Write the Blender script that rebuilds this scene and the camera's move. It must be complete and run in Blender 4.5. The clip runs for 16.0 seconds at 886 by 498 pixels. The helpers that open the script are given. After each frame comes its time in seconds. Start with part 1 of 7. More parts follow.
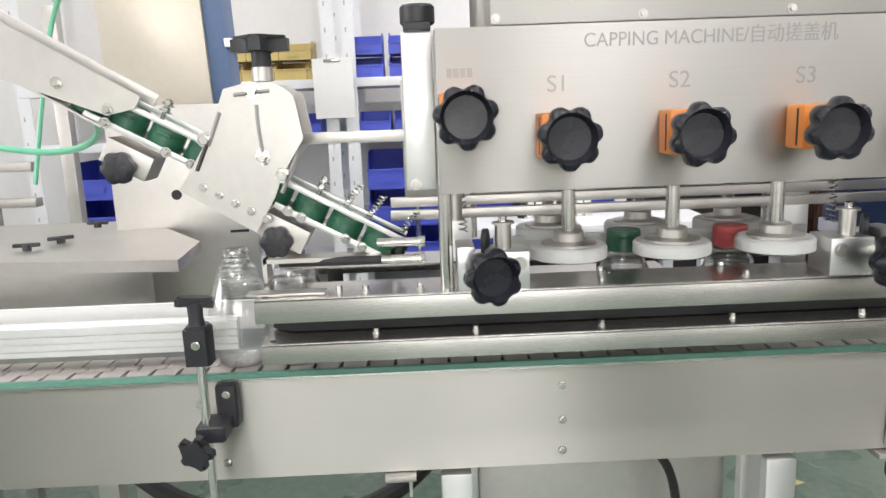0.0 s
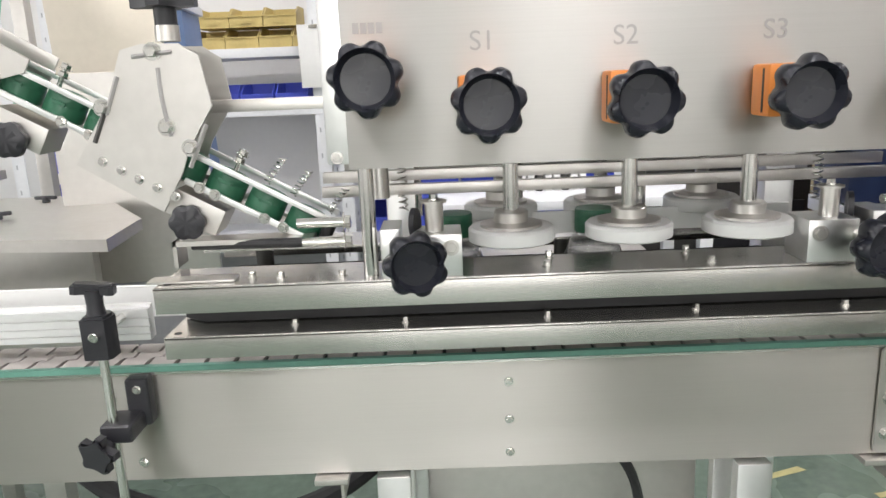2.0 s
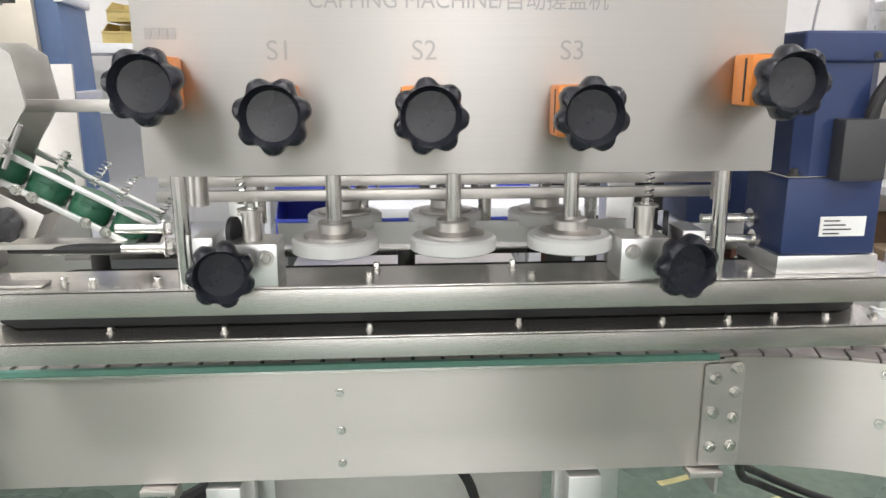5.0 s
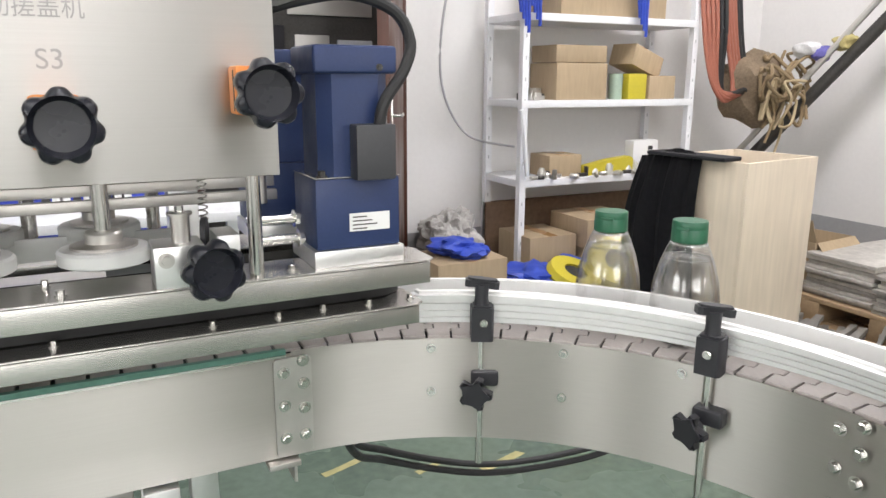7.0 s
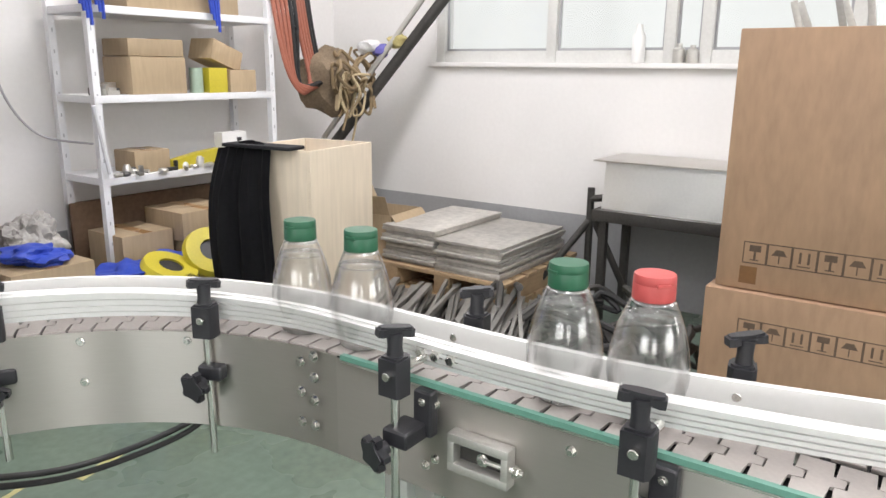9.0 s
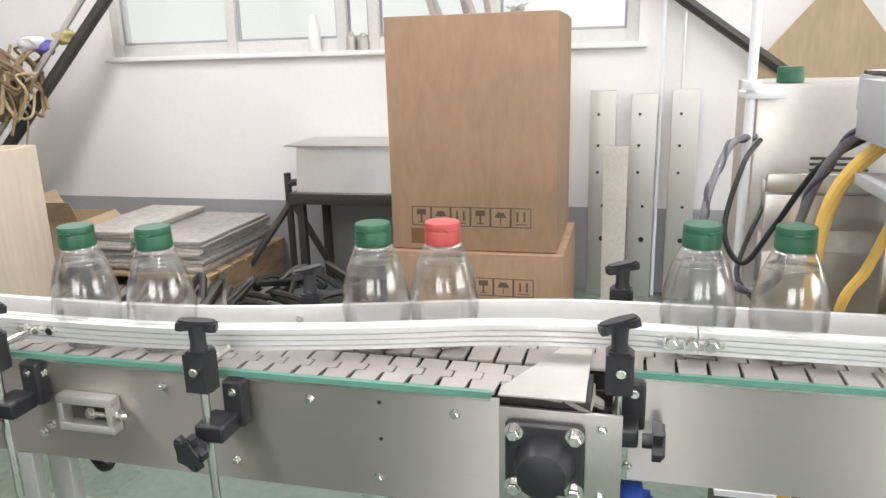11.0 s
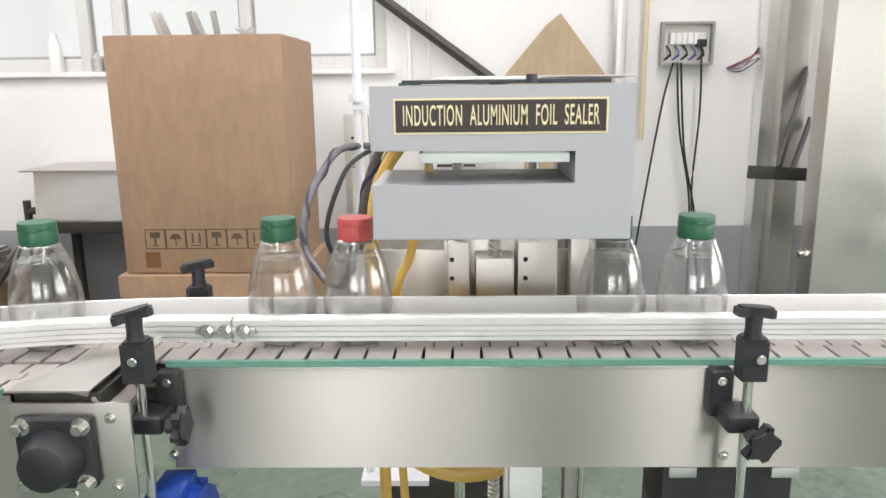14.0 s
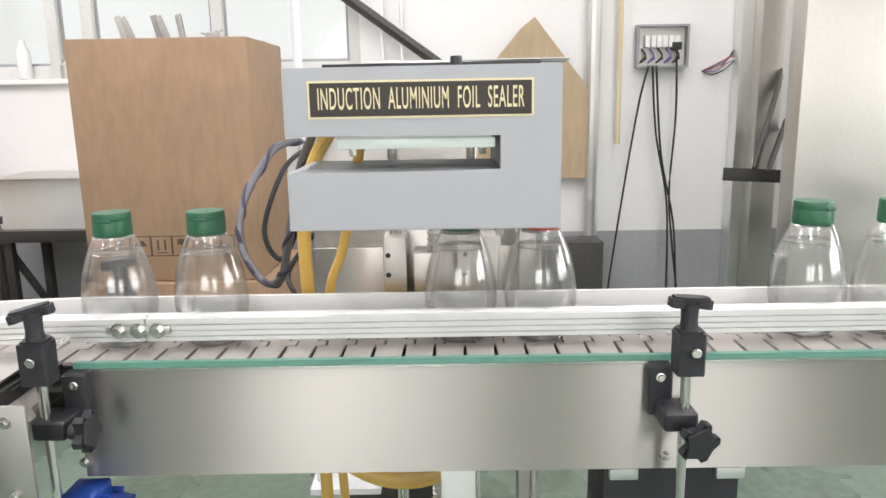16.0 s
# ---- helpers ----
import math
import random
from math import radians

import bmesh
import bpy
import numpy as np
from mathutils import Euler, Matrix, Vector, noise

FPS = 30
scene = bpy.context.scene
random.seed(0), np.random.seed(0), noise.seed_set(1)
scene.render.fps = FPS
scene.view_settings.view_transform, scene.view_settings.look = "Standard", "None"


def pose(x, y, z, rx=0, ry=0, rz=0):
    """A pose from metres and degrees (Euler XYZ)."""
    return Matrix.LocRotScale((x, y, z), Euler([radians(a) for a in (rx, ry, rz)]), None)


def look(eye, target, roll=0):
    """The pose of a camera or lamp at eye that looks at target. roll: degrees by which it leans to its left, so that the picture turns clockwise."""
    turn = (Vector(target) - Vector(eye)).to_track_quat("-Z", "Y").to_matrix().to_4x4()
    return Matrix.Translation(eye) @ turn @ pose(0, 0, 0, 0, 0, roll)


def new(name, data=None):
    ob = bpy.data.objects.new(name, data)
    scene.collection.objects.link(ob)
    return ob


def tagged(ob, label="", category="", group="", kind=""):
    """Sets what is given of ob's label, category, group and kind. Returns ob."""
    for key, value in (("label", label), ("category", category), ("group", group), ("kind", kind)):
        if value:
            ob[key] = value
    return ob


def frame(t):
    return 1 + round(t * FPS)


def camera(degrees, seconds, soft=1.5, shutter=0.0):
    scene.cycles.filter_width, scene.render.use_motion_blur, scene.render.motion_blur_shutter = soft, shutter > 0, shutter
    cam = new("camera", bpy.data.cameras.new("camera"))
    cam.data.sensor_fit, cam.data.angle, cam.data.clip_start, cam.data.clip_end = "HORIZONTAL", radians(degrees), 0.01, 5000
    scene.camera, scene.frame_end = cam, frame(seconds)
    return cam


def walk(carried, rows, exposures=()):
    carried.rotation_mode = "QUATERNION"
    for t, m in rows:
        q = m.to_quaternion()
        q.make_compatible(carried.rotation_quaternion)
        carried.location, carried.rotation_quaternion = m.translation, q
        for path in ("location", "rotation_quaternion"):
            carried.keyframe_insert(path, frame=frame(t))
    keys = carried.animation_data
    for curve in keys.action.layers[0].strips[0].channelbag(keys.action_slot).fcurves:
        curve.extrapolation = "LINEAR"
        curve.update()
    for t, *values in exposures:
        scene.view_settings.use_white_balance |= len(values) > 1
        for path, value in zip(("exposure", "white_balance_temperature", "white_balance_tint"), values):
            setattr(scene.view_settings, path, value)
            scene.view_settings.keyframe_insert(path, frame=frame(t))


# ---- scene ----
cam = camera(62.5, 16.0)
PATH = [
    (0, (0.031, 0.033, 1.263), (0.074, 1.994, 0.872), -2.1),
    (0.5, (0.067, 0.056, 1.26), (0.082, 2.014, 0.85), -2.4),
    (1, (0.099, 0.086, 1.258), (0.093, 2.041, 0.833), -2.5),
    (1.5, (0.126, 0.113, 1.257), (0.11, 2.063, 0.81), -2.6),
    (2, (0.142, 0.137, 1.25), (0.129, 2.082, 0.785), -2.3),
    (2.5, (0.166, 0.146, 1.249), (0.162, 2.089, 0.776), -1.9),
    (3, (0.196, 0.161, 1.257), (0.209, 2.099, 0.764), -1.5),
    (3.2, (0.204, 0.169, 1.255), (0.225, 2.106, 0.76), -1.3),
    (5.3, (0.317, 0.135, 1.258), (0.474, 2.075, 0.799), 0.2),
    (5.5, (0.335, 0.133, 1.26), (0.545, 2.068, 0.802), 0.1),
    (6, (0.387, 0.12, 1.264), (0.781, 2.027, 0.808), 0.1),
    (6.5, (0.434, 0.1, 1.266), (1.059, 1.944, 0.809), 0.1),
    (7, (0.473, 0.074, 1.265), (1.347, 1.814, 0.808), 0.3),
    (7.5, (0.489, 0.03, 1.268), (1.62, 1.614, 0.808), 0.8),
    (8, (0.523, -0.053, 1.271), (1.829, 1.388, 0.806), 0.6),
    (8.5, (0.525, -0.128, 1.284), (1.996, 1.142, 0.813), 0.7),
    (9, (0.514, -0.191, 1.299), (2.107, 0.917, 0.819), 0.6),
    (9.5, (0.505, -0.262, 1.305), (2.208, 0.661, 0.809), 0.2),
    (9.7, (0.497, -0.302, 1.308), (2.222, 0.569, 0.792), -0.5),
    (11.8, (0.431, -0.557, 1.282), (2.358, -0.288, 0.816), -1.5),
    (12, (0.429, -0.584, 1.283), (2.361, -0.355, 0.821), -1.6),
    (12.5, (0.414, -0.655, 1.288), (2.357, -0.515, 0.836), -1.3),
    (13, (0.408, -0.726, 1.295), (2.355, -0.631, 0.844), -1.0),
    (13.5, (0.413, -0.805, 1.288), (2.362, -0.749, 0.843), -0.8),
    (14, (0.434, -0.859, 1.25), (2.385, -0.824, 0.811), -0.6),
    (14.5, (0.447, -0.894, 1.213), (2.401, -0.872, 0.79), -0.7),
    (15, (0.459, -0.904, 1.208), (2.416, -0.887, 0.797), -0.8),
    (15.5, (0.472, -0.925, 1.21), (2.43, -0.911, 0.804), -0.9),
    (16, (0.476, -0.941, 1.216), (2.433, -0.929, 0.805), -1.0),
]
walk(cam, [(t, look(eye, target, roll)) for t, eye, target, roll in PATH])

# ---- world, large lights, exposure ----
scene.view_settings.exposure = 0.45
world = bpy.data.worlds.new("sky")
scene.world = world
world.use_nodes = True
wn = world.node_tree.nodes
sky = wn.new("ShaderNodeTexSky")
sky.sky_type, sky.sun_disc = "NISHITA", False
sky.sun_elevation, sky.sun_rotation = radians(42), radians(70)
world.node_tree.links.new(sky.outputs[0], wn["Background"].inputs[0])
wn["Background"].inputs[1].default_value = 0.12
sun_data = bpy.data.lights.new("sun", "SUN")
sun_data.energy, sun_data.angle, sun_data.color = 1.0, radians(12), (1.0, 0.96, 0.9)
sun = new("sun", sun_data)
sun.matrix_world = look((9, -4, 8), (3, 0, 0))


def area_lamp(name, m, sx, sy, watts, colour=(1, 0.965, 0.985)):
    d = bpy.data.lights.new(name, "AREA")
    d.shape, d.size, d.size_y, d.energy, d.color = "RECTANGLE", sx, sy, watts, colour
    ob = new(name, d)
    ob.matrix_world = m
    return ob


ROOM = (-4.6, 4.45, -5.0, 3.5, 3.3)   # x0 x1 y0 y1 height
for lx in (-1.3, 0.7, 3.0):
    for ly in (-2.2, -0.3, 1.9):
        area_lamp("ceiling_tube_light", pose(lx, ly, 3.16), 1.25, 0.16, 42 if lx > 2 and ly > 0 else 10 if lx < 0 and ly > 0 else 21)
# lamps in added, unseen south and west windows, to band the steel panels
ADDED_SOUTH_WINDOWS = [(-1.65, 1.3), (2.7, 4.2)]
ADDED_WEST_WINDOWS = [(-4.0, -2.5), (-1.3, 1.1)]
for a, b in ADDED_SOUTH_WINDOWS:
    area_lamp("daylight", look(((a + b) / 2, ROOM[2] - 0.1, 1.65), ((a + b) / 2, 0, 1.65)), b - a - 0.1, 1.2, 19 * (b - a), (1.0, 0.965, 0.94))
for a, b in ADDED_WEST_WINDOWS:
    area_lamp("daylight", look((ROOM[0] - 0.1, (a + b) / 2, 1.65), (0, (a + b) / 2, 1.65)), b - a - 0.1, 1.2, 19 * (b - a), (1.0, 0.965, 0.94))

# ---- materials ----


def mat(name, colour, rough=0.5, metal=0.0, bump=0.0, scale=60.0, vary=0.12, stretch=(1, 1, 1), spec=0.5, coat=0.0, rnd=0.0, rvary=0.1):
    m = bpy.data.materials.new(name)
    m.use_nodes = True
    nt = m.node_tree
    b = nt.nodes["Principled BSDF"]
    b.inputs["Roughness"].default_value, b.inputs["Metallic"].default_value = rough, metal
    b.inputs["Specular IOR Level"].default_value = spec
    b.inputs["Coat Weight"].default_value = coat
    tc = nt.nodes.new("ShaderNodeTexCoord")
    mp = nt.nodes.new("ShaderNodeMapping")
    mp.inputs["Scale"].default_value = stretch
    nt.links.new(tc.outputs["Object"], mp.inputs[0])
    fine, wide = nt.nodes.new("ShaderNodeTexNoise"), nt.nodes.new("ShaderNodeTexNoise")
    fine.inputs["Scale"].default_value, fine.inputs["Detail"].default_value = scale, 4
    wide.inputs["Scale"].default_value, wide.inputs["Detail"].default_value = scale / 12, 3
    nt.links.new(mp.outputs[0], fine.inputs[0])
    nt.links.new(tc.outputs["Object"], wide.inputs[0])
    add = nt.nodes.new("ShaderNodeMath")
    add.operation = "ADD"
    nt.links.new(fine.outputs[0], add.inputs[0])
    nt.links.new(wide.outputs[0], add.inputs[1])
    mr = nt.nodes.new("ShaderNodeMapRange")
    mr.inputs[1].default_value, mr.inputs[2].default_value = 0.6, 1.4
    mr.inputs[3].default_value, mr.inputs[4].default_value = 1 - vary, 1 + vary
    nt.links.new(add.outputs[0], mr.inputs[0])
    last = mr.outputs[0]
    if rnd:
        oi = nt.nodes.new("ShaderNodeObjectInfo")
        r2 = nt.nodes.new("ShaderNodeMapRange")
        r2.inputs[3].default_value, r2.inputs[4].default_value = 1 - rnd, 1 + rnd
        nt.links.new(oi.outputs["Random"], r2.inputs[0])
        mm = nt.nodes.new("ShaderNodeMath")
        mm.operation = "MULTIPLY"
        nt.links.new(last, mm.inputs[0])
        nt.links.new(r2.outputs[0], mm.inputs[1])
        last = mm.outputs[0]
    sc = nt.nodes.new("ShaderNodeVectorMath")
    sc.operation = "SCALE"
    sc.inputs[0].default_value = colour[:3]
    nt.links.new(last, sc.inputs["Scale"])
    nt.links.new(sc.outputs[0], b.inputs["Base Color"])
    rr = nt.nodes.new("ShaderNodeMapRange")
    rr.inputs[1].default_value, rr.inputs[2].default_value = 0.3, 0.7
    rr.inputs[3].default_value, rr.inputs[4].default_value = max(rough - rvary, 0.02), min(rough + rvary, 1)
    nt.links.new(wide.outputs[0], rr.inputs[0])
    nt.links.new(rr.outputs[0], b.inputs["Roughness"])
    if bump:
        bp = nt.nodes.new("ShaderNodeBump")
        bp.inputs["Strength"].default_value, bp.inputs["Distance"].default_value = bump, 0.001
        nt.links.new(fine.outputs[0], bp.inputs["Height"])
        nt.links.new(bp.outputs[0], b.inputs["Normal"])
    return m


def brushed(name, colour, rough, stretch, axis, turn=0.0, aniso=0.82):
    """Rolled stainless sheet whose grain spreads its highlights across the grain."""
    m = mat(name, colour, rough, 1, 0.0, 90, 0.035, stretch, rvary=0.012)
    nt = m.node_tree
    b = nt.nodes["Principled BSDF"]
    tg = nt.nodes.new("ShaderNodeTangent")
    tg.direction_type, tg.axis = "RADIAL", axis
    nt.links.new(tg.outputs[0], b.inputs["Tangent"])
    b.inputs["Anisotropic"].default_value, b.inputs["Anisotropic Rotation"].default_value = aniso, turn
    return m


STEEL = brushed("brushed_stainless", (0.54, 0.52, 0.485), 0.36, (0.06, 1, 8), "X", 0, 0.97)
STEEL_Y = brushed("brushed_stainless_along_y", (0.54, 0.515, 0.485), 0.36, (1, 0.06, 8), "Y", 0, 0.97)
STEEL_C = brushed("folded_stainless_cover", (0.62, 0.605, 0.575), 0.26, (0.06, 1, 8), "X", 0, 0.6)
STEEL_B = brushed("brushed_stainless_bend", (0.50, 0.48, 0.45), 0.36, (0.3, 0.3, 8), "Z", 0.25, 0.92)
STEEL_V = brushed("brushed_stainless_panel", (0.51, 0.495, 0.47), 0.5, (0.04, 1, 6), "X", 0, 0.9)
STEEL_M = mat("matt_stainless", (0.60, 0.58, 0.55), 0.42, 1, 0.03, 60, 0.06)
CHROME = mat("bright_steel", (0.74, 0.73, 0.70), 0.16, 1, 0, 60, 0.04, rvary=0.05)
ALU = mat("anodised_aluminium", (0.80, 0.80, 0.79), 0.38, 1, 0.02, 80, 0.04)
ALU_D = mat("cast_aluminium", (0.62, 0.61, 0.58), 0.5, 0.9, 0.15, 200, 0.08)
RAIL = mat("rail_aluminium", (0.75, 0.75, 0.74), 0.42, 0.55, 0.02, 80, 0.04)
BLACK = mat("black_plastic", (0.022, 0.022, 0.026), 0.42, 0, 0.1, 350, 0.15, spec=0.5)
GLOSSBLACK = mat("glossy_black_plastic", (0.013, 0.014, 0.020), 0.3, 0, 0.0, 300, 0.08, spec=0.4)
RUBBER = mat("black_rubber", (0.016, 0.016, 0.017), 0.6, 0, 0.1, 200, 0.2)
WHITE_P = mat("white_plastic", (0.73, 0.73, 0.715), 0.4, 0, 0.03, 100, 0.03)
CHAIN = mat("grey_acetal_chain", (0.36, 0.33, 0.31), 0.36, 0, 0.05, 160, 0.1, rnd=0.10)
GREEN_P = mat("green_plastic_strip", (0.12, 0.28, 0.22), 0.4, 0, 0.04, 100, 0.1)
CAP_G = mat("green_cap_plastic", (0.024, 0.112, 0.060), 0.4, 0, 0.04, 150, 0.06)
CAP_R = mat("red_cap_plastic", (0.47, 0.078, 0.075), 0.42, 0, 0.04, 150, 0.06)
ORANGE = mat("orange_plastic", (0.70, 0.24, 0.05), 0.42, 0, 0.05, 150, 0.06)
NAVY = mat("navy_paint", (0.022, 0.040, 0.115), 0.42, 0.1, 0.12, 300, 0.1)
GREY_P = mat("grey_painted_metal", (0.40, 0.41, 0.43), 0.5, 0, 0.06, 250, 0.03)
WALL_M = mat("white_wall_paint", (0.76, 0.75, 0.74), 0.75, 0, 0.15, 40, 0.03)
DADO_M = mat("grey_wall_paint", (0.33, 0.335, 0.345), 0.65, 0, 0.15, 40, 0.08)
FLOOR_M = mat("green_floor_paint", (0.125, 0.168, 0.134), 0.3, 0, 0.1, 30, 0.28, rvary=0.15)
WHITE_M = mat("white_painted_steel", (0.74, 0.75, 0.77), 0.42, 0, 0.03, 80, 0.05)
CARD = mat("brown_cardboard", (0.40, 0.305, 0.195), 0.75, 0, 0.15, 60, 0.14, (1, 1, 0.15), rnd=0.12)
CARD_BIG = mat("brown_carton_board", (0.35, 0.225, 0.14), 0.62, 0, 0.1, 38, 0.17, (1, 1, 0.3))
PLY = mat("pale_plywood", (0.70, 0.605, 0.48), 0.65, 0, 0.12, 40, 0.14, (1, 1, 0.08))
PINE = mat("pallet_wood", (0.38, 0.27, 0.16), 0.75, 0, 0.2, 60, 0.2, (0.2, 1, 1), rnd=0.15)
BLUE_BIN = mat("blue_bin_plastic", (0.07, 0.10, 0.56), 0.42, 0, 0.05, 100, 0.1, rnd=0.12)
YELLOW_BIN = mat("yellow_bin_plastic", (0.56, 0.44, 0.17), 0.5, 0, 0.05, 100, 0.1)
YELLOW = mat("yellow_plastic", (0.52, 0.44, 0.035), 0.42, 0, 0.05, 100, 0.1)
YHOSE = mat("yellow_hose", (0.72, 0.47, 0.12), 0.4, 0, 0.05, 100, 0.06)
BLUE_C = mat("blue_cable", (0.025, 0.06, 0.40), 0.5, 0, 0.1, 100, 0.2)
CLOTH = mat("black_cloth", (0.012, 0.012, 0.015), 0.9, 0, 0.4, 60, 0.3)
DARK = mat("dark_steel", (0.075, 0.072, 0.068), 0.5, 0.6, 0.2, 90, 0.25)
TUBE = mat("grey_steel_tube", (0.34, 0.33, 0.31), 0.42, 0.8, 0.1, 60, 0.2, rnd=0.3)
ROPE = mat("tan_rope", (0.24, 0.175, 0.10), 0.9, 0, 0.5, 300, 0.25)
REDHOSE = mat("orange_red_hose", (0.33, 0.115, 0.075), 0.5, 0, 0.1, 100, 0.15)
DOORWOOD = mat("dark_red_brown_wood", (0.075, 0.028, 0.018), 0.42, 0, 0.2, 50, 0.3, (1, 1, 0.1))
PAPER = mat("white_paper", (0.78, 0.78, 0.76), 0.7, 0, 0.05, 60, 0.03)
FADED = mat("faded_print", (0.11, 0.075, 0.05), 0.7, 0, 0, 60, 0.25)
INK = mat("dark_print", (0.05, 0.04, 0.035), 0.7, 0, 0, 60, 0.1)
CREAM = mat("cream_print", (0.72, 0.64, 0.40), 0.6, 0, 0, 60, 0.05)
LABELBLK = mat("dark_brown_label", (0.030, 0.022, 0.018), 0.45, 0, 0, 60, 0.1)
ENGRAVE = mat("etched_grey", (0.36, 0.35, 0.34), 0.6, 0.5, 0, 60, 0.05)
TAPE = mat("worn_yellow_tape", (0.46, 0.42, 0.20), 0.6, 0, 0.2, 30, 0.3)
BLUE_MOTOR = mat("blue_motor_paint", (0.02, 0.07, 0.36), 0.4, 0.1, 0.1, 200, 0.1)
ICE = mat("pale_green_acrylic", (0.64, 0.71, 0.68), 0.2, 0, 0.0, 60, 0.03)
PURPLE = mat("violet_cable", (0.12, 0.10, 0.28), 0.5, 0, 0.1, 100, 0.1)
GREENHOSE = mat("green_air_hose", (0.18, 0.55, 0.36), 0.35, 0, 0.0, 60, 0.05)
BEIGE = mat("cream_conduit", (0.62, 0.52, 0.33), 0.5, 0, 0.0, 60, 0.06)


def clear_material(name, tint, ior, rough, clear, gloss=0.035):
    m = bpy.data.materials.new(name)
    m.use_nodes = True
    nt = m.node_tree
    nt.nodes.remove(nt.nodes["Principled BSDF"])
    out = nt.nodes["Material Output"]
    tr, gl, mx = nt.nodes.new("ShaderNodeBsdfTransparent"), nt.nodes.new("ShaderNodeBsdfGlass"), nt.nodes.new("ShaderNodeMixShader")
    tr.inputs[0].default_value = (*tint, 1)
    gl.inputs["Color"].default_value = (*tint, 1)
    gl.inputs["Roughness"].default_value, gl.inputs["IOR"].default_value = rough, ior
    gs, fr, mx2 = nt.nodes.new("ShaderNodeBsdfGlossy"), nt.nodes.new("ShaderNodeLayerWeight"), nt.nodes.new("ShaderNodeMixShader")
    gs.inputs["Roughness"].default_value = 0.14
    fr.inputs["Blend"].default_value = 0.5
    pw = nt.nodes.new("ShaderNodeMath")
    pw.operation, pw.inputs[1].default_value = "POWER", 2.3
    sm = nt.nodes.new("ShaderNodeMath")
    sm.operation, sm.inputs[1].default_value, sm.inputs[2].default_value = "MULTIPLY_ADD", 0.7, gloss
    nt.links.new(fr.outputs["Facing"], pw.inputs[0])
    nt.links.new(pw.outputs[0], sm.inputs[0])
    mx.inputs[0].default_value = 1 - clear
    nt.links.new(tr.outputs[0], mx.inputs[1])
    nt.links.new(gl.outputs[0], mx.inputs[2])
    nt.links.new(sm.outputs[0], mx2.inputs[0])
    nt.links.new(mx.outputs[0], mx2.inputs[1])
    nt.links.new(gs.outputs[0], mx2.inputs[2])
    nt.links.new(mx2.outputs[0], out.inputs[0])
    return m


PET = clear_material("clear_pet", (0.998, 0.999, 0.999), 1.06, 0.0, 0.88, 0.13)
WATER = clear_material("clear_water", (1.0, 1.0, 1.0), 1.33, 0.0, 0.88, 0.01)
# extra gloss that stands in for highlights on bottle base, water and neck
PET_HIGHLIGHT = clear_material("highlight_pet", (0.99, 0.995, 0.995), 1.2, 0.05, 0.55, 0.28)
GLASS = clear_material("window_glass", (0.96, 0.98, 0.98), 1.02, 0.0, 0.95)


def glow(name, colour, strength):
    m = bpy.data.materials.new(name)
    m.use_nodes = True
    b = m.node_tree.nodes["Principled BSDF"]
    b.inputs["Base Color"].default_value = (*colour, 1)
    b.inputs["Emission Color"].default_value = (*colour, 1)
    b.inputs["Emission Strength"].default_value = strength
    return m


TUBE_GLOW = glow("lamp_tube", (1, 0.98, 0.95), 6)
OUTSIDE = glow("bright_overcast_outdoors", (1.0, 0.98, 0.96), 0.62)
OUTSIDE.node_tree.nodes["Principled BSDF"].inputs["Base Color"].default_value = (0.12, 0.12, 0.12, 1)

# ---- mesh helpers ----


def B():
    return bmesh.new()


def box(bm, x0, x1, y0, y1, z0, z1, bevel=0.0, seg=2, m=None):
    r = bmesh.ops.create_cube(bm, size=1)
    vs = r["verts"]
    for v in vs:
        v.co = Vector(((x0 + x1) / 2 + v.co.x * (x1 - x0), (y0 + y1) / 2 + v.co.y * (y1 - y0), (z0 + z1) / 2 + v.co.z * (z1 - z0)))
    if bevel:
        es = list({e for v in vs for e in v.link_edges})
        r = bmesh.ops.bevel(bm, geom=es, offset=bevel, segments=seg, affect="EDGES", profile=0.6)
        vs = list({v for f in r["faces"] for v in f.verts} | {v for v in vs if v.is_valid})
    if m is not None:
        bmesh.ops.transform(bm, matrix=m, verts=vs)
    return bm


def lathe(bm, prof, seg=24, m=None, wobble=None, sx=1.0, sy=1.0):
    """A turned form round z from (radius, height) pairs; radius 0 closes it."""
    rings = []
    for k, (r, z) in enumerate(prof):
        if r <= 1e-6:
            rings.append([bm.verts.new((0, 0, z))])
        else:
            ring = []
            for i in range(seg):
                a = 2 * math.pi * i / seg
                q = r * (wobble(a, k) if wobble else 1)
                ring.append(bm.verts.new((q * math.cos(a) * sx, q * math.sin(a) * sy, z)))
            rings.append(ring)
    for a, b in zip(rings, rings[1:]):
        for i in range(seg):
            j = (i + 1) % seg
            q = []
            for v in (a[i % len(a)], a[j % len(a)], b[j % len(b)], b[i % len(b)]):
                if v not in q:
                    q.append(v)
            if len(q) > 2:
                try:
                    f = bm.faces.new(q)
                    f.smooth = True
                except ValueError:
                    pass
    if m is not None:
        bmesh.ops.transform(bm, matrix=m, verts=[v for r in rings for v in r])
    return bm


def along(p, q):
    p, q = Vector(p), Vector(q)
    return Matrix.Translation(p) @ (q - p).to_track_quat("Z", "Y").to_matrix().to_4x4()


def cyl(bm, p, q, r, seg=16, r2=None, bevel=0.0):
    n = (Vector(q) - Vector(p)).length
    r2 = r if r2 is None else r2
    b = bevel
    prof = [(0, 0), (r - b, 0), (r, b), (r2, n - b), (r2 - b, n), (0, n)] if b else [(0, 0), (r, 0), (r, 1e-5), (r2, n - 1e-5), (r2, n), (0, n)]
    return lathe(bm, prof, seg, along(p, q))


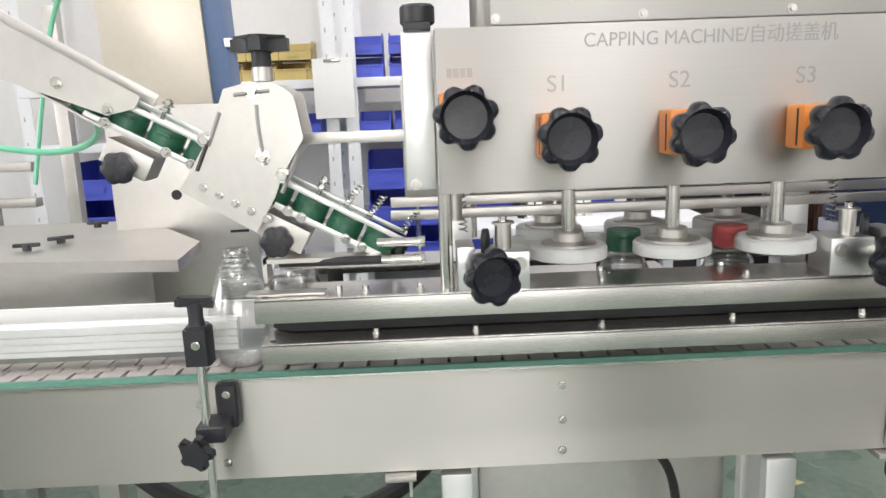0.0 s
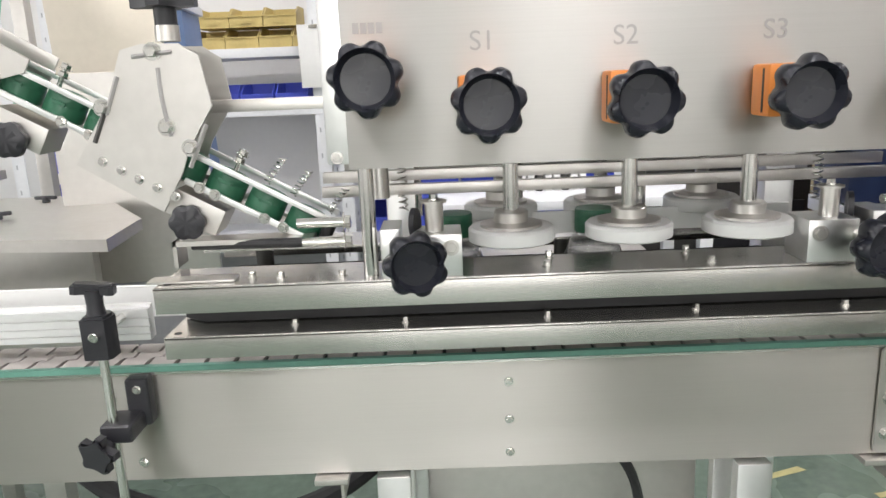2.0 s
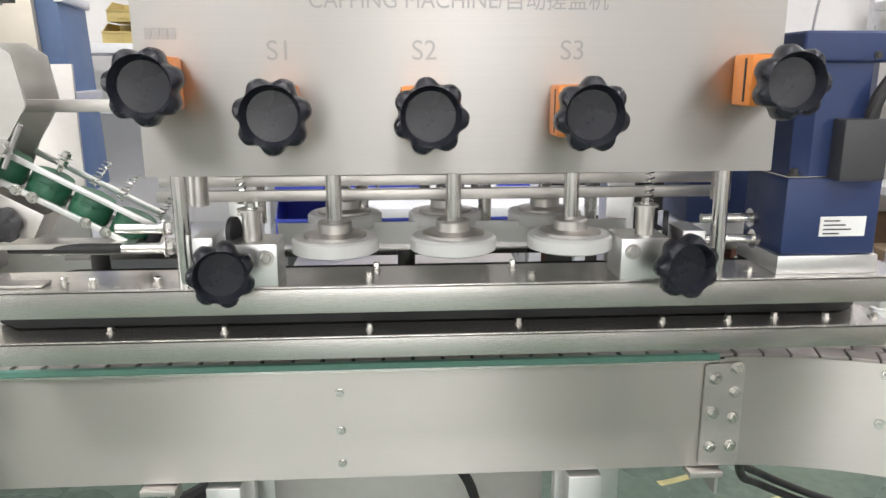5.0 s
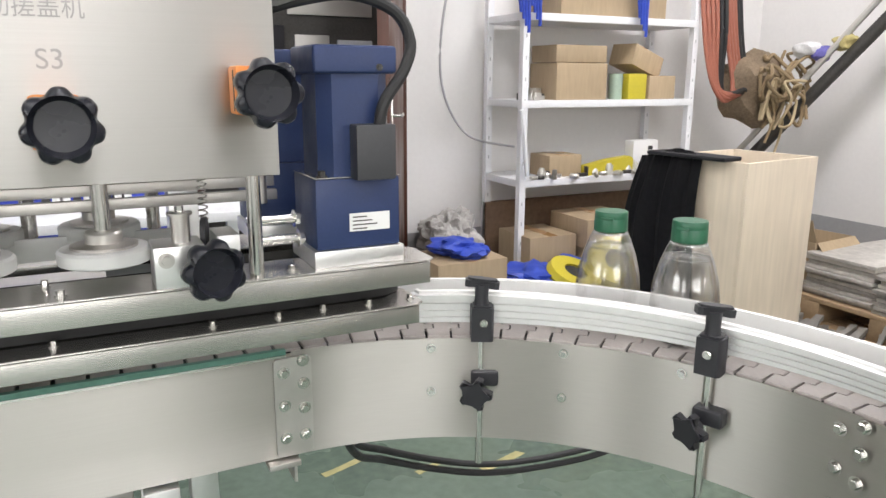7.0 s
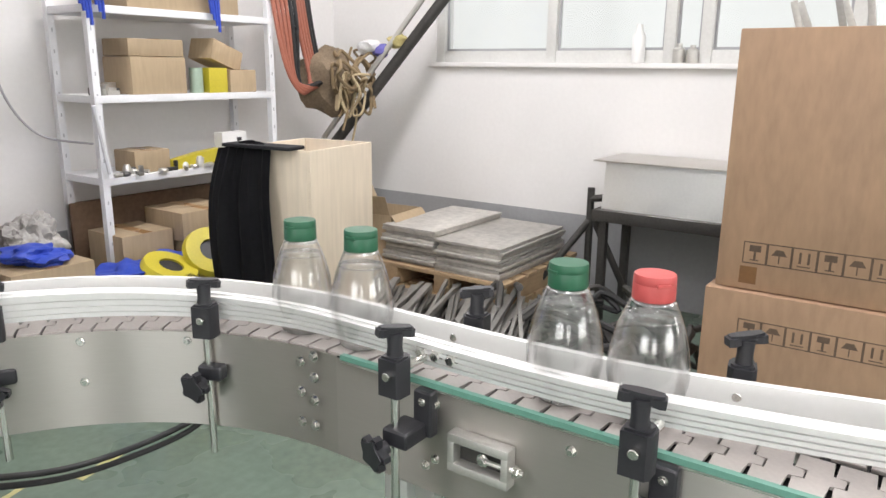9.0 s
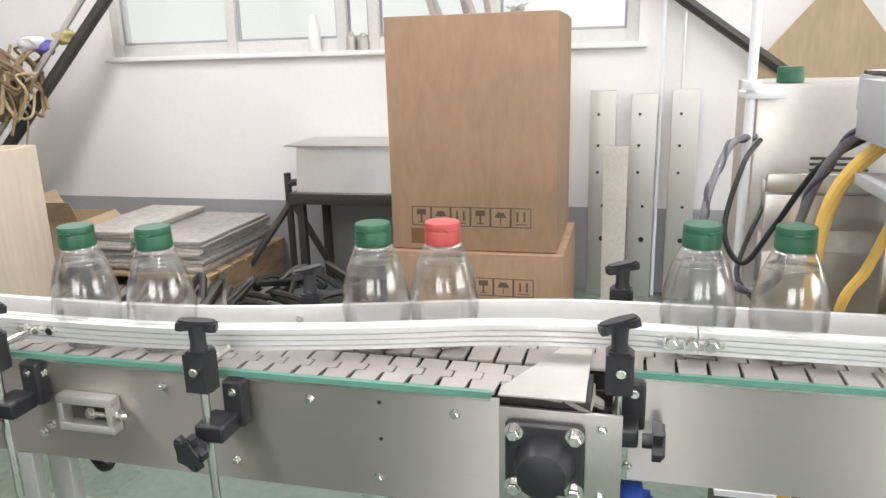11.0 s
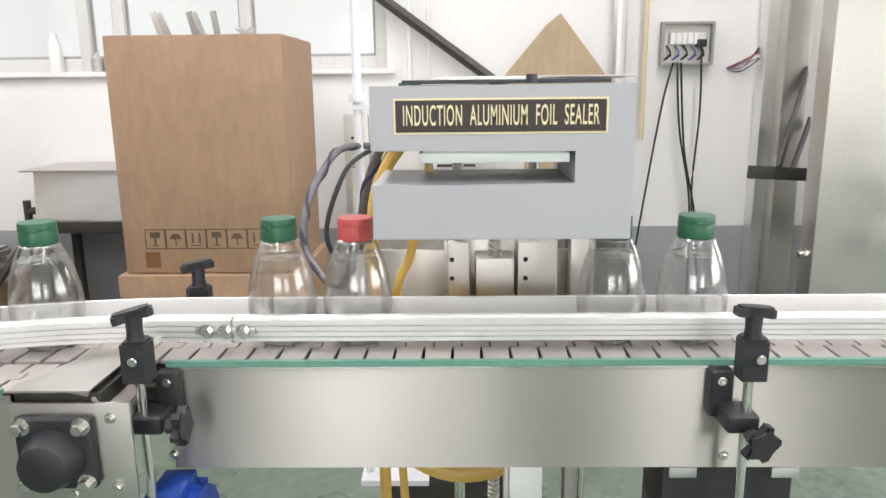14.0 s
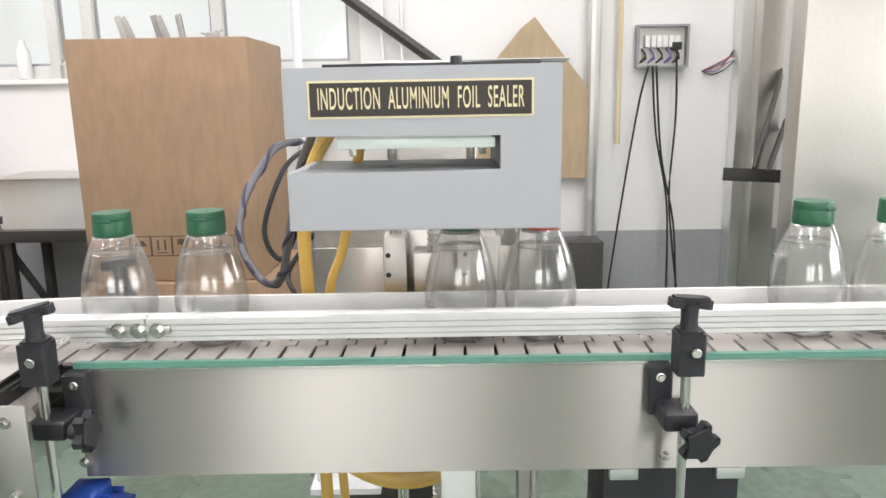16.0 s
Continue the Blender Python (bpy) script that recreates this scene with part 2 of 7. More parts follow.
def prism(bm, pts, h, m=None, bevel=0.0):
    """A flat outline in x, y raised by h along z."""
    lo = [bm.verts.new((x, y, 0)) for x, y in pts]
    hi = [bm.verts.new((x, y, h)) for x, y in pts]
    bm.faces.new(lo[::-1])
    top = bm.faces.new(hi)
    n = len(pts)
    for i in range(n):
        bm.faces.new((lo[i], lo[(i + 1) % n], hi[(i + 1) % n], hi[i]))
    vs = lo + hi
    if bevel:
        r = bmesh.ops.bevel(bm, geom=list(top.edges), offset=bevel, segments=2, affect="EDGES")
        vs = list({v for f in r["faces"] for v in f.verts} | {v for v in vs if v.is_valid})
    if m is not None:
        bmesh.ops.transform(bm, matrix=m, verts=vs)
    return bm


def smooth_path(pts, n=8):
    pts = [Vector(p) for p in pts]
    out = []
    for i in range(len(pts) - 1):
        p0, p1, p2, p3 = pts[max(i - 1, 0)], pts[i], pts[i + 1], pts[min(i + 2, len(pts) - 1)]
        for k in range(n):
            t = k / n
            out.append(0.5 * ((2 * p1) + (p2 - p0) * t + (2 * p0 - 5 * p1 + 4 * p2 - p3) * t * t + (3 * p1 - p0 - 3 * p2 + p3) * t ** 3))
    out.append(pts[-1])
    return out


def tube(bm, pts, r, seg=8, smooth=8):
    """A round cable or hose through points."""
    ps = smooth_path(pts, smooth) if smooth else [Vector(p) for p in pts]
    up, rings = Vector((0, 0, 1)), []
    for i, p in enumerate(ps):
        d = (ps[min(i + 1, len(ps) - 1)] - ps[max(i - 1, 0)]).normalized()
        s = d.cross(up)
        if s.length < 0.05:
            s = d.cross(Vector((1, 0, 0)))
        s.normalize()
        u = s.cross(d)
        rings.append([bm.verts.new(p + r * (math.cos(2 * math.pi * k / seg) * s + math.sin(2 * math.pi * k / seg) * u)) for k in range(seg)])
    for a, b in zip(rings, rings[1:]):
        for k in range(seg):
            bm.faces.new((a[k], a[(k + 1) % seg], b[(k + 1) % seg], b[k])).smooth = True
    bm.faces.new(rings[0][::-1]), bm.faces.new(rings[-1])
    return bm


def ribbon(bm, line, lo, hi, z0, z1):
    """A wall that follows a plan line, between the offsets lo and hi to the line's left and the heights z0 and z1."""
    rows = []
    n = len(line)
    for i, p in enumerate(line):
        a, b = line[max(i - 1, 0)], line[min(i + 1, n - 1)]
        d = Vector((b[0] - a[0], b[1] - a[1])).normalized()
        s = Vector((-d.y, d.x))
        rows.append([bm.verts.new((p[0] + s.x * o, p[1] + s.y * o, z)) for o, z in ((lo, z0), (hi, z0), (hi, z1), (lo, z1))])
    for a, b in zip(rows, rows[1:]):
        for k in range(4):
            bm.faces.new((a[k], b[k], b[(k + 1) % 4], a[(k + 1) % 4]))
    bm.faces.new(rows[0]), bm.faces.new(rows[-1][::-1])
    return bm


def mesh_of(name, bm, material):
    bmesh.ops.recalc_face_normals(bm, faces=bm.faces)
    me = bpy.data.meshes.new(name)
    bm.to_mesh(me)
    bm.free()
    me.materials.append(material)
    return me


def soften(me, angle=35):
    """Smooth shading where faces meet at less than the angle."""
    for p in me.polygons:
        p.use_smooth = True
    me.set_sharp_from_angle(angle=radians(angle))
    return me


def part(name, bm, material, parent, label="", m=None):
    ob = new(name, soften(mesh_of(name, bm, material)))
    ob.parent = parent
    if m is not None:
        ob.matrix_basis = m
    if label:
        ob["label"] = label
    return ob


def share(name, me, parent, m):
    ob = new(name, me)
    ob.parent = parent
    ob.matrix_basis = m
    return ob


def thing(name, label, category, m=None, group="", kind=""):
    ob = new(name)
    ob.empty_display_size = 0.05
    if m is not None:
        ob.matrix_basis = m
    return tagged(ob, label, category, group, kind)


def single(name, bm, material, label, category, m=None, group="", kind=""):
    ob = new(name, soften(mesh_of(name, bm, material)))
    if m is not None:
        ob.matrix_basis = m
    return tagged(ob, label, category, group, kind)


def words(name, text, size, material, parent, m, depth=0.0004, squeeze=1.0, bold=0.0, gap=1.0):
    c = bpy.data.curves.new(name, "FONT")
    c.body, c.size, c.extrude, c.align_x, c.align_y = text, size, depth, "CENTER", "CENTER"
    c.offset, c.space_character = bold, gap
    tmp = new(name + "_text", c)
    dg = bpy.context.evaluated_depsgraph_get()
    me = bpy.data.meshes.new_from_object(tmp.evaluated_get(dg))
    bpy.data.objects.remove(tmp)
    me.materials.clear()
    me.materials.append(material)
    me.transform(Matrix.Diagonal((squeeze, 1, 1, 1)))
    ob = new(name, me)
    ob.parent, ob.matrix_basis = parent, m
    return ob


BOLTS = {}


def bolt(parent, p, n, r=0.006, h=0.005, name="bolt", washer=True, mt=None):
    """One hexagon bolt, as a part of its own that shares its mesh with its equals."""
    mt = mt or CHROME
    key = (r, h, washer, mt.name)
    if key not in BOLTS:
        BOLTS[key] = soften(mesh_of("bolt", hexhead(bmesh.new(), (0, 0, 0), (0, 0, 1), r, h, washer), mt))
    return share(name, BOLTS[key], parent, along(p, Vector(p) + Vector(n)))


def hexhead(bm, p, n, r=0.006, h=0.005, washer=True):
    """A hexagon bolt head on a face at p with the outward way n."""
    m = along(p, Vector(p) + Vector(n))
    if washer:
        lathe(bm, [(0, 0), (r * 1.45, 0), (r * 1.45, 0.0013), (0, 0.0013)], 14, m)
    lathe(bm, [(0, 0.001), (r, 0.001), (r, h), (r * 0.85, h + 0.0008), (0, h + 0.0008)], 6, m)
    return bm


# ---- structure: floor, walls, ceiling ----
X0, X1, Y0, Y1, HT = ROOM
bm = B()
box(bm, X0 - 0.2, X1 + 0.2, Y0 - 0.2, Y1 + 0.2, -0.1, 0)
floor = single("floor", bm, FLOOR_M, "glossy worn green painted concrete floor", "floor", kind="structure")
bm = B()
box(bm, X0 - 0.2, X1 + 0.2, Y0 - 0.2, Y1 + 0.2, HT, HT + 0.1)
single("ceiling", bm, WALL_M, "plain white ceiling", "ceiling", kind="structure")


def wall(name, bms, label):
    ob = thing(name, label, "wall", kind="structure")
    for nm, b, mt in bms:
        part(nm, b, mt, ob)
    return ob


# east wall with its long window
WY0, WY1, WZ0, WZ1, DZ = -0.5, 2.62, 1.335, 2.5, 0.47
bm, bd = B(), B()
box(bm, X1, X1 + 0.2, Y0, WY0, DZ, HT)
box(bm, X1, X1 + 0.2, WY1, Y1, DZ, HT)
box(bm, X1, X1 + 0.2, WY0, WY1, DZ, WZ0)
box(bm, X1, X1 + 0.2, WY0, WY1, WZ1, HT)
box(bd, X1 - 0.002, X1 + 0.2, Y0, Y1, 0, DZ)
wall("wall_east", [("plaster", bm, WALL_M), ("painted_dado", bd, DADO_M)], "white plastered wall with a grey painted dado")
bm, bd = B(), B()
box(bm, 1.98, X1, Y1, Y1 + 0.2, DZ, HT)
box(bm, X0, 0.9, Y1, Y1 + 0.2, DZ, HT)
box(bm, 0.9, 1.98, Y1, Y1 + 0.2, 2.15, HT)
box(bd, 1.98, X1, Y1 - 0.002, Y1 + 0.2, 0, DZ)
box(bd, X0, 0.9, Y1 - 0.002, Y1 + 0.2, 0, DZ)
wall("wall_north", [("plaster", bm, WALL_M), ("painted_dado", bd, DADO_M)], "white plastered wall with a grey painted dado")


def window_wall(name, spans, a0, a1, place, label):
    """A wall along local x with one opening for each span and a white frame in it."""
    bm = B()
    edge = a0
    for a, b in spans:
        box(bm, edge, a, -0.2, 0, 0, HT)
        box(bm, a, b, -0.2, 0, 0, 1.02)
        box(bm, a, b, -0.2, 0, 2.28, HT)
        edge = b
    box(bm, edge, a1, -0.2, 0, 0, HT)
    ob = thing(name, label, "wall", place, kind="structure")
    part("plaster", bm, WALL_M, ob)
    for a, b in spans:
        bm = B()
        mid = (a + b) / 2
        for c, e, f, g in ((a, b, 1.02, 1.07), (a, b, 2.23, 2.28), (a, a + 0.05, 1.07, 2.23), (b - 0.05, b, 1.07, 2.23), (mid - 0.03, mid + 0.03, 1.07, 2.23)):
            box(bm, c, e, -0.09, -0.03, f, g, 0.003)
        part("window_frame", bm, WHITE_M, ob)


# Unseen walls set far back for darker reflections; their windows are added.
window_wall("wall_west", [(-b, -a) for a, b in ADDED_WEST_WINDOWS[::-1]], -Y1, -Y0, pose(X0, 0, 0, 0, 0, -90), "white plastered wall out of view with two added windows")
window_wall("wall_south", ADDED_SOUTH_WINDOWS, X0, X1, pose(0, Y0, 0), "white plastered wall out of view with two added windows")

win = thing("window_1", "long white-framed sliding window above a stained ledge", "window", kind="structure")
bm = B()
fx0, fx1 = X1 + 0.02, X1 + 0.09
box(bm, fx0, fx1, WY0, WY1, WZ0, WZ0 + 0.07, 0.004)
box(bm, fx0, fx1, WY0, WY1, WZ1 - 0.06, WZ1, 0.004)
for y in (WY0, 0.22, 0.90, 1.09, 1.78, WY1 - 0.06):
    box(bm, fx0 - 0.008, fx1, y, y + 0.06, WZ0, WZ1, 0.004)
part("window_frame", bm, mat("aged_white_frame", (0.60, 0.60, 0.58), 0.5, 0, 0.05, 60, 0.08), win)
bm = B()
box(bm, X1 - 0.03, X1 + 0.1, WY0 - 0.04, WY1 + 0.04, WZ0 - 0.025, WZ0 + 0.002, 0.004)
part("window_sill", bm, WALL_M, win)
ys = [WY0 + 0.06, 0.22, 0.28, 0.90, 0.96, 1.09, 1.15, 1.78, 1.84, WY1 - 0.06]
for a, b in zip(ys[::2], ys[1::2]):
    bm = B()
    box(bm, fx0 + 0.03, fx0 + 0.036, a, b, WZ0 + 0.07, WZ1 - 0.06)
    bg = B()
    for c, e, f, g in ((a, b, WZ0 + 0.07, WZ0 + 0.085), (a, b, WZ1 - 0.075, WZ1 - 0.06), (a, a + 0.015, WZ0 + 0.085, WZ1 - 0.075), (b - 0.015, b, WZ0 + 0.085, WZ1 - 0.075)):
        box(bg, fx0 + 0.024, fx0 + 0.03, c, e, f, g)
    part("gasket", bg, DADO_M, win)
    p = part("pane", bm, GLASS, win)
    p.visible_shadow = False
bm = B()
box(bm, X1 + 0.75, X1 + 0.76, -3, 5, 0.3, 4)
single("backdrop", bm, OUTSIDE, "bright overcast daylight outdoors", "backdrop", kind="structure")

for lx in (-1.3, 0.7, 3.0):
    for ly in (-2.2, -0.3, 1.9):
        t = thing("ceiling_light", "white fluorescent batten on the ceiling", "lamp", pose(lx, ly, 3.18), "ceiling battens")
        bm = B()
        box(bm, -0.65, 0.65, -0.09, 0.09, 0.03, 0.12, 0.004)
        part("housing", bm, WHITE_M, t)
        bm = B()
        cyl(bm, (-0.6, 0, 0.012), (0.6, 0, 0.012), 0.014, 12)
        part("tube", bm, TUBE_GLOW, t)

# ---- conveyor lines ----
CZ = 0.905                                     # top of the chain
ARC = (0.708, 0.485, 0.56)                     # bend: centre and chain radius
PITCH = 0.0381


def bend_line(r, n=26, a0=90.0, a1=0.0):
    return [(ARC[0] + r * math.cos(radians(a0 + (a1 - a0) * i / n)), ARC[1] + r * math.sin(radians(a0 + (a1 - a0) * i / n))) for i in range(n + 1)]


feed = thing("feed_conveyor", "stainless steel belt conveyor with a quarter bend and bolted side panels", "conveyor")
# near side panels, folded sheet
PX0, PX1 = -1.15, 0.71


def side_panel(bm, line, t, z0, z1, lip):
    ribbon(bm, line, 0, t, z0, z1)
    ribbon(bm, line, t, lip, z0, z0 + 0.0025)
    return bm


bm = side_panel(B(), [(PX0, 1.0), (PX1, 1.0)], 0.0025, 0.748, 0.899, 0.03)
part("side_panel", bm, STEEL, feed, "brushed stainless steel side panel")
bm = side_panel(B(), bend_line(ARC[2] - 0.045), 0.0025, 0.748, 0.902, 0.02)
part("bend_panel", bm, STEEL_B, feed, "curved brushed stainless steel side panel")
bm = side_panel(B(), [(1.223, ARC[1]), (1.223, -0.335)], 0.0025, 0.748, 0.899, 0.03)
part("side_panel", bm, STEEL_Y, feed, "brushed stainless steel side panel")
bm = side_panel(B(), [(PX0, 1.092), (PX1, 1.092)], 0.0025, 0.748, 0.899, 0.004)
part("far_side_panel", bm, STEEL, feed)
bm = side_panel(B(), bend_line(ARC[2] + 0.045), 0.0025, 0.748, 0.899, 0.004)
part("far_bend_panel", bm, STEEL_B, feed)
bm = side_panel(B(), [(1.312, ARC[1]), (1.312, -0.05)], 0.0025, 0.748, 0.899, 0.004)
part("far_side_panel", bm, STEEL_Y, feed)
# green wear strips with a pale edge on the panel tops
for line, mt in (([(PX0, 1.0), (0.70, 1.0)], GREEN_P), ([(1.223, ARC[1] - 0.01), (1.223, -0.325)], GREEN_P)):
    bm = B()
    ribbon(bm, line, -0.0025, 0.006, 0.8995, 0.9065)
    part("wear_strip", bm, mt, feed, "green plastic wear strip")
    bm = B()
    ribbon(bm, line, -0.0035, 0.0075, 0.8962, 0.8993)
    part("trim_edge", bm, CHROME, feed)
# splice plates
for px, n in ((0.706, 0), (0, 1)):
    m = pose(0.708, 0.9985, 0.823) if n == 0 else pose(1.2215, 0.537, 0.828, 0, 0, -90)
    bm = B()
    w = 0.026
    o = [(-w + 0.004, -0.072), (w - 0.004, -0.072), (w, -0.068), (w, 0.068), (w - 0.004, 0.072), (-w + 0.004, 0.072), (-w, 0.068), (-w, -0.068)]
    prism(bm, o, 0.0035, pose(0, 0, 0, 90))
    if n == 0:
        pl = part("splice_plate", bm, STEEL_M, feed, m=m)
    else:
        bm.free()
        pl = None
    for dx, dz in ((-0.013, 0.052), (0.014, 0.066), (0.014, 0.033), (-0.013, 0.004), (0.014, -0.003), (-0.013, -0.044), (0.014, -0.043)):
        q = m @ Vector((dx, -0.004, dz))
        nn = m.to_3x3() @ Vector((0, -1, 0))
        bolt(feed, q, nn, 0.006, 0.006)
    # bolts in threes and singles on the panels
for z in (0.868, 0.816, 0.770):
    bolt(feed, (0.213, 0.9995, z), (0, -1, 0), 0.0042, 0.0035)
for x in (-0.264,):
    bolt(feed, (x, 0.9995, 0.774), (0, -1, 0), 0.0045, 0.004)
    bolt(feed, (x - 0.030, 0.9995, 0.864), (0, -1, 0), 0.0045, 0.004)
for a in (68, 47, 29):
    for z in (0.888, 0.8215):
        r = ARC[2] - 0.0455
        c, s = math.cos(radians(a)), math.sin(radians(a))
        bolt(feed, (ARC[0] + r * c, ARC[1] + r * s, z), (-c, -s, 0), 0.0048, 0.004)
for y, z in ((0.119, 0.874), (-0.092, 0.876), (-0.281, 0.874), (0.31, 0.878), (0.31, 0.80), (0.325, 0.786), (-0.18, 0.776), (0.02, 0.776), (-0.40, 0.775)):
    bolt(feed, (1.2225, y, z), (-1, 0, 0), 0.0048, 0.006)
# flat black discs; the shade inside the holes is their colour
for z in (0.880, 0.83):
    bm = B()
    cyl(bm, (1.2232, -0.185, z), (1.2222, -0.185, z), 0.0025, 10)
    part("drilled_hole", bm, RUBBER, feed)
# foot brackets and legs
for x in (0.69, -0.02):
    bm = B()
    box(bm, x - 0.022, x + 0.022, 0.985, 1.06, 0.738, 0.746, 0.001)
    box(bm, x + 0.012, x + 0.016, 0.985, 1.03, 0.715, 0.74)
    part("angle_bracket", bm, STEEL_M, feed)
for x in (0.06, 0.53, -0.95):
    bm = B()
    box(bm, x - 0.022, x + 0.022, 0.992, 1.012, 0.0, 0.742, 0.002)
    part("leg", bm, ALU, feed)
    bm = B()
    box(bm, x - 0.022, x + 0.022, 1.075, 1.095, 0.0, 0.742, 0.002)
    part("leg", bm, ALU, feed)
for y in (0.38, -0.25):
    for x in (1.235, 1.30):
        bm = B()
        box(bm, x - 0.01, x + 0.01, y - 0.02, y + 0.02, 0.0, 0.745, 0.002)
        part("leg", bm, ALU, feed)
# chain tensioner slot block
tn = thing("chain_tensioner", "cast aluminium slotted tensioner block with a bolt", "tensioner", pose(1.2225, 0.235, 0.83, 0, 0, -90))
bm = B()
for b in ((-0.044, 0.044, -0.020, 0, 0.014, 0.026), (-0.044, 0.044, -0.020, 0, -0.026, -0.014), (-0.044, -0.034, -0.020, 0, -0.015, 0.015), (0.034, 0.044, -0.020, 0, -0.015, 0.015)):
    box(bm, *b, 0.002)
part("slot_frame", bm, ALU_D, tn)
bm = B()
box(bm, -0.035, 0.035, -0.004, 0, -0.015, 0.015)
part("slot_back", bm, DARK, tn)
bm = B()
cyl(bm, (0.0, -0.012, 0), (0.062, -0.012, 0), 0.004, 10)
hexhead(bm, (0.005, -0.012, 0), (0, -1, 0), 0.006, 0.006)
hexhead(bm, (0.050, -0.012, 0), (1, 0, 0), 0.006, 0.005)
part("tension_bolt", bm, CHROME, tn)
# drive end: plate, bearing, ramp
bm = B()
box(bm, 1.2175, 1.223, -0.477, -0.335, 0.748, 0.892, 0.001)
part("drive_plate", bm, STEEL_M, feed)
bm = B()
prism(bm, [(0, 0), (0.10, 0), (0.10, 0.155), (0.06, 0.155), (0.0, 0.02)], 0.002, pose(1.213, -0.335, 0.9075, 0, 0, -90) @ pose(0, 0, 0))
part("transfer_plate", bm, STEEL_M, feed, "bent sheet steel transfer plate")
bm = B()
box(bm, 1.230, 1.312, -0.44, -0.335, 0.86, 0.90)
part("drive_housing", bm, DARK, feed)
brg = thing("flange_bearing", "black plastic square flange bearing with four bolts", "bearing", pose(1.2175, -0.390, 0.834, 0, 0, -90))
bm = B()
box(bm, -0.046, 0.046, -0.014, 0, -0.046, 0.046, 0.008, 3)
part("flange", bm, BLACK, brg)
bm = B()
lathe(bm, [(0.036, 0), (0.034, 0.012), (0.030, 0.022), (0.028, 0.030), (0.024, 0.032), (0, 0.032)], 28, pose(0, -0.013, -0.004, 90))
part("cover_cap", bm, BLACK, brg)
for dx in (-1, 1):
    for dz in (-1, 1):
        bm = B()
        hexhead(bm, (dx * 0.035, -0.014, dz * 0.035), (0, -1, 0), 0.0075, 0.011)
        part("bolt", bm, CHROME, brg)
for y, z in ((-0.454, 0.874), (-0.454, 0.786)):
    bolt(feed, (1.2172, y, z), (-1, 0, 0), 0.0048, 0.006)

outc = thing("sealing_conveyor", "straight stainless steel belt conveyor under the foil sealer", "conveyor")
BX, BW = 1.313, 0.114
BY0, BY1 = -0.485, -2.3
bm = side_panel(B(), [(BX, BY0), (BX, BY1)], 0.0025, 0.756, 0.899, 0.03)
part("side_panel", bm, STEEL_Y, outc, "brushed stainless steel side panel")
bm = side_panel(B(), [(BX + BW + 0.016, BY0 + 0.4), (BX + BW + 0.016, BY1)], 0.0025, 0.756, 0.899, 0.004)
part("far_side_panel", bm, STEEL_Y, outc)
bm = B()
ribbon(bm, [(BX, BY0), (BX, BY1)], -0.002, 0.006, 0.8995, 0.9065)
part("wear_strip", bm, GREEN_P, outc, "green plastic wear strip")
bm = B()
ribbon(bm, [(BX, BY0), (BX, BY1)], -0.003, 0.0075, 0.8962, 0.8993)
part("trim_edge", bm, CHROME, outc)
for y, z in ((-0.484, 0.776), (-1.207, 0.773)):
    bolt(outc, (BX - 0.0005, y, z), (-1, 0, 0), 0.0048, 0.005)
for y in (-0.95, -2.2):
    for x in (BX + 0.012, BX + BW):
        bm = B()
        box(bm, x - 0.01, x + 0.01, y - 0.022, y + 0.022, 0.0, 0.756, 0.002)
        part("leg", bm, ALU, outc)

# ---- guide rails ----


def guide_rail(name, line, side, z0, label):
    """A ridged aluminium profile with a white plastic facing; side +1 faces the line's left."""
    t = thing(name, label, "guide rail")

    def lower(bm):
        """The rail past the bend is of a slimmer profile."""
        for v in bm.verts:
            if z0 < 0.93:
                v.co.z = z0 + (v.co.z - z0) * (1 - 0.28 * min(max((0.95 - v.co.y) / 0.45, 0), 1))

    bm = B()
    h = 0.040
    f, b = (-0.0015, 0.008) if side > 0 else (0.0095, 0.0)
    out = [(b, 0), (b, h)]
    for zz in (h, 0.030, 0.028, 0.020, 0.018, 0.010, 0.008, 0.0):
        out.append((f, zz))
    out = [(b, 0.0), (b, h), (f, h), (f, 0.0305), (f * 0.4 + b * 0.6 if side < 0 else 0.002, 0.0300), (0.002 if side > 0 else 0.006, 0.0280), (f, 0.0275), (f, 0.0205), (0.002 if side > 0 else 0.006, 0.0200), (0.002 if side > 0 else 0.006, 0.0175), (f, 0.0170), (f, 0.0100), (0.002 if side > 0 else 0.006, 0.0095), (0.002 if side > 0 else 0.006, 0.0075), (f, 0.0070), (f, 0.0)]
    rows = []
    for i, p in enumerate(line):
        a, c = line[max(i - 1, 0)], line[min(i + 1, len(line) - 1)]
        d = Vector((c[0] - a[0], c[1] - a[1])).normalized()
        rows.append([bm.verts.new((p[0] - d.y * q, p[1] + d.x * q, z0 + z)) for q, z in out])
    for a, c in zip(rows, rows[1:]):
        for k in range(len(out)):
            bm.faces.new((a[k], c[k], c[(k + 1) % len(out)], a[(k + 1) % len(out)]))
    bm.faces.new(rows[0]), bm.faces.new(rows[-1][::-1])
    lower(bm)
    part("profile", bm, RAIL, t)
    bm = B()
    o = (0.008, 0.016) if side > 0 else (-0.008, 0.0)
    ribbon(bm, line, o[0], o[1], z0 + 0.001, z0 + h + 0.004)
    lower(bm)
    part("facing", bm, WHITE_P, t, "white plastic facing")
    return t


def gentle(pts, n=6):
    return [(v.x, v.y) for v in smooth_path([(x, y, 0) for x, y in pts], n)]


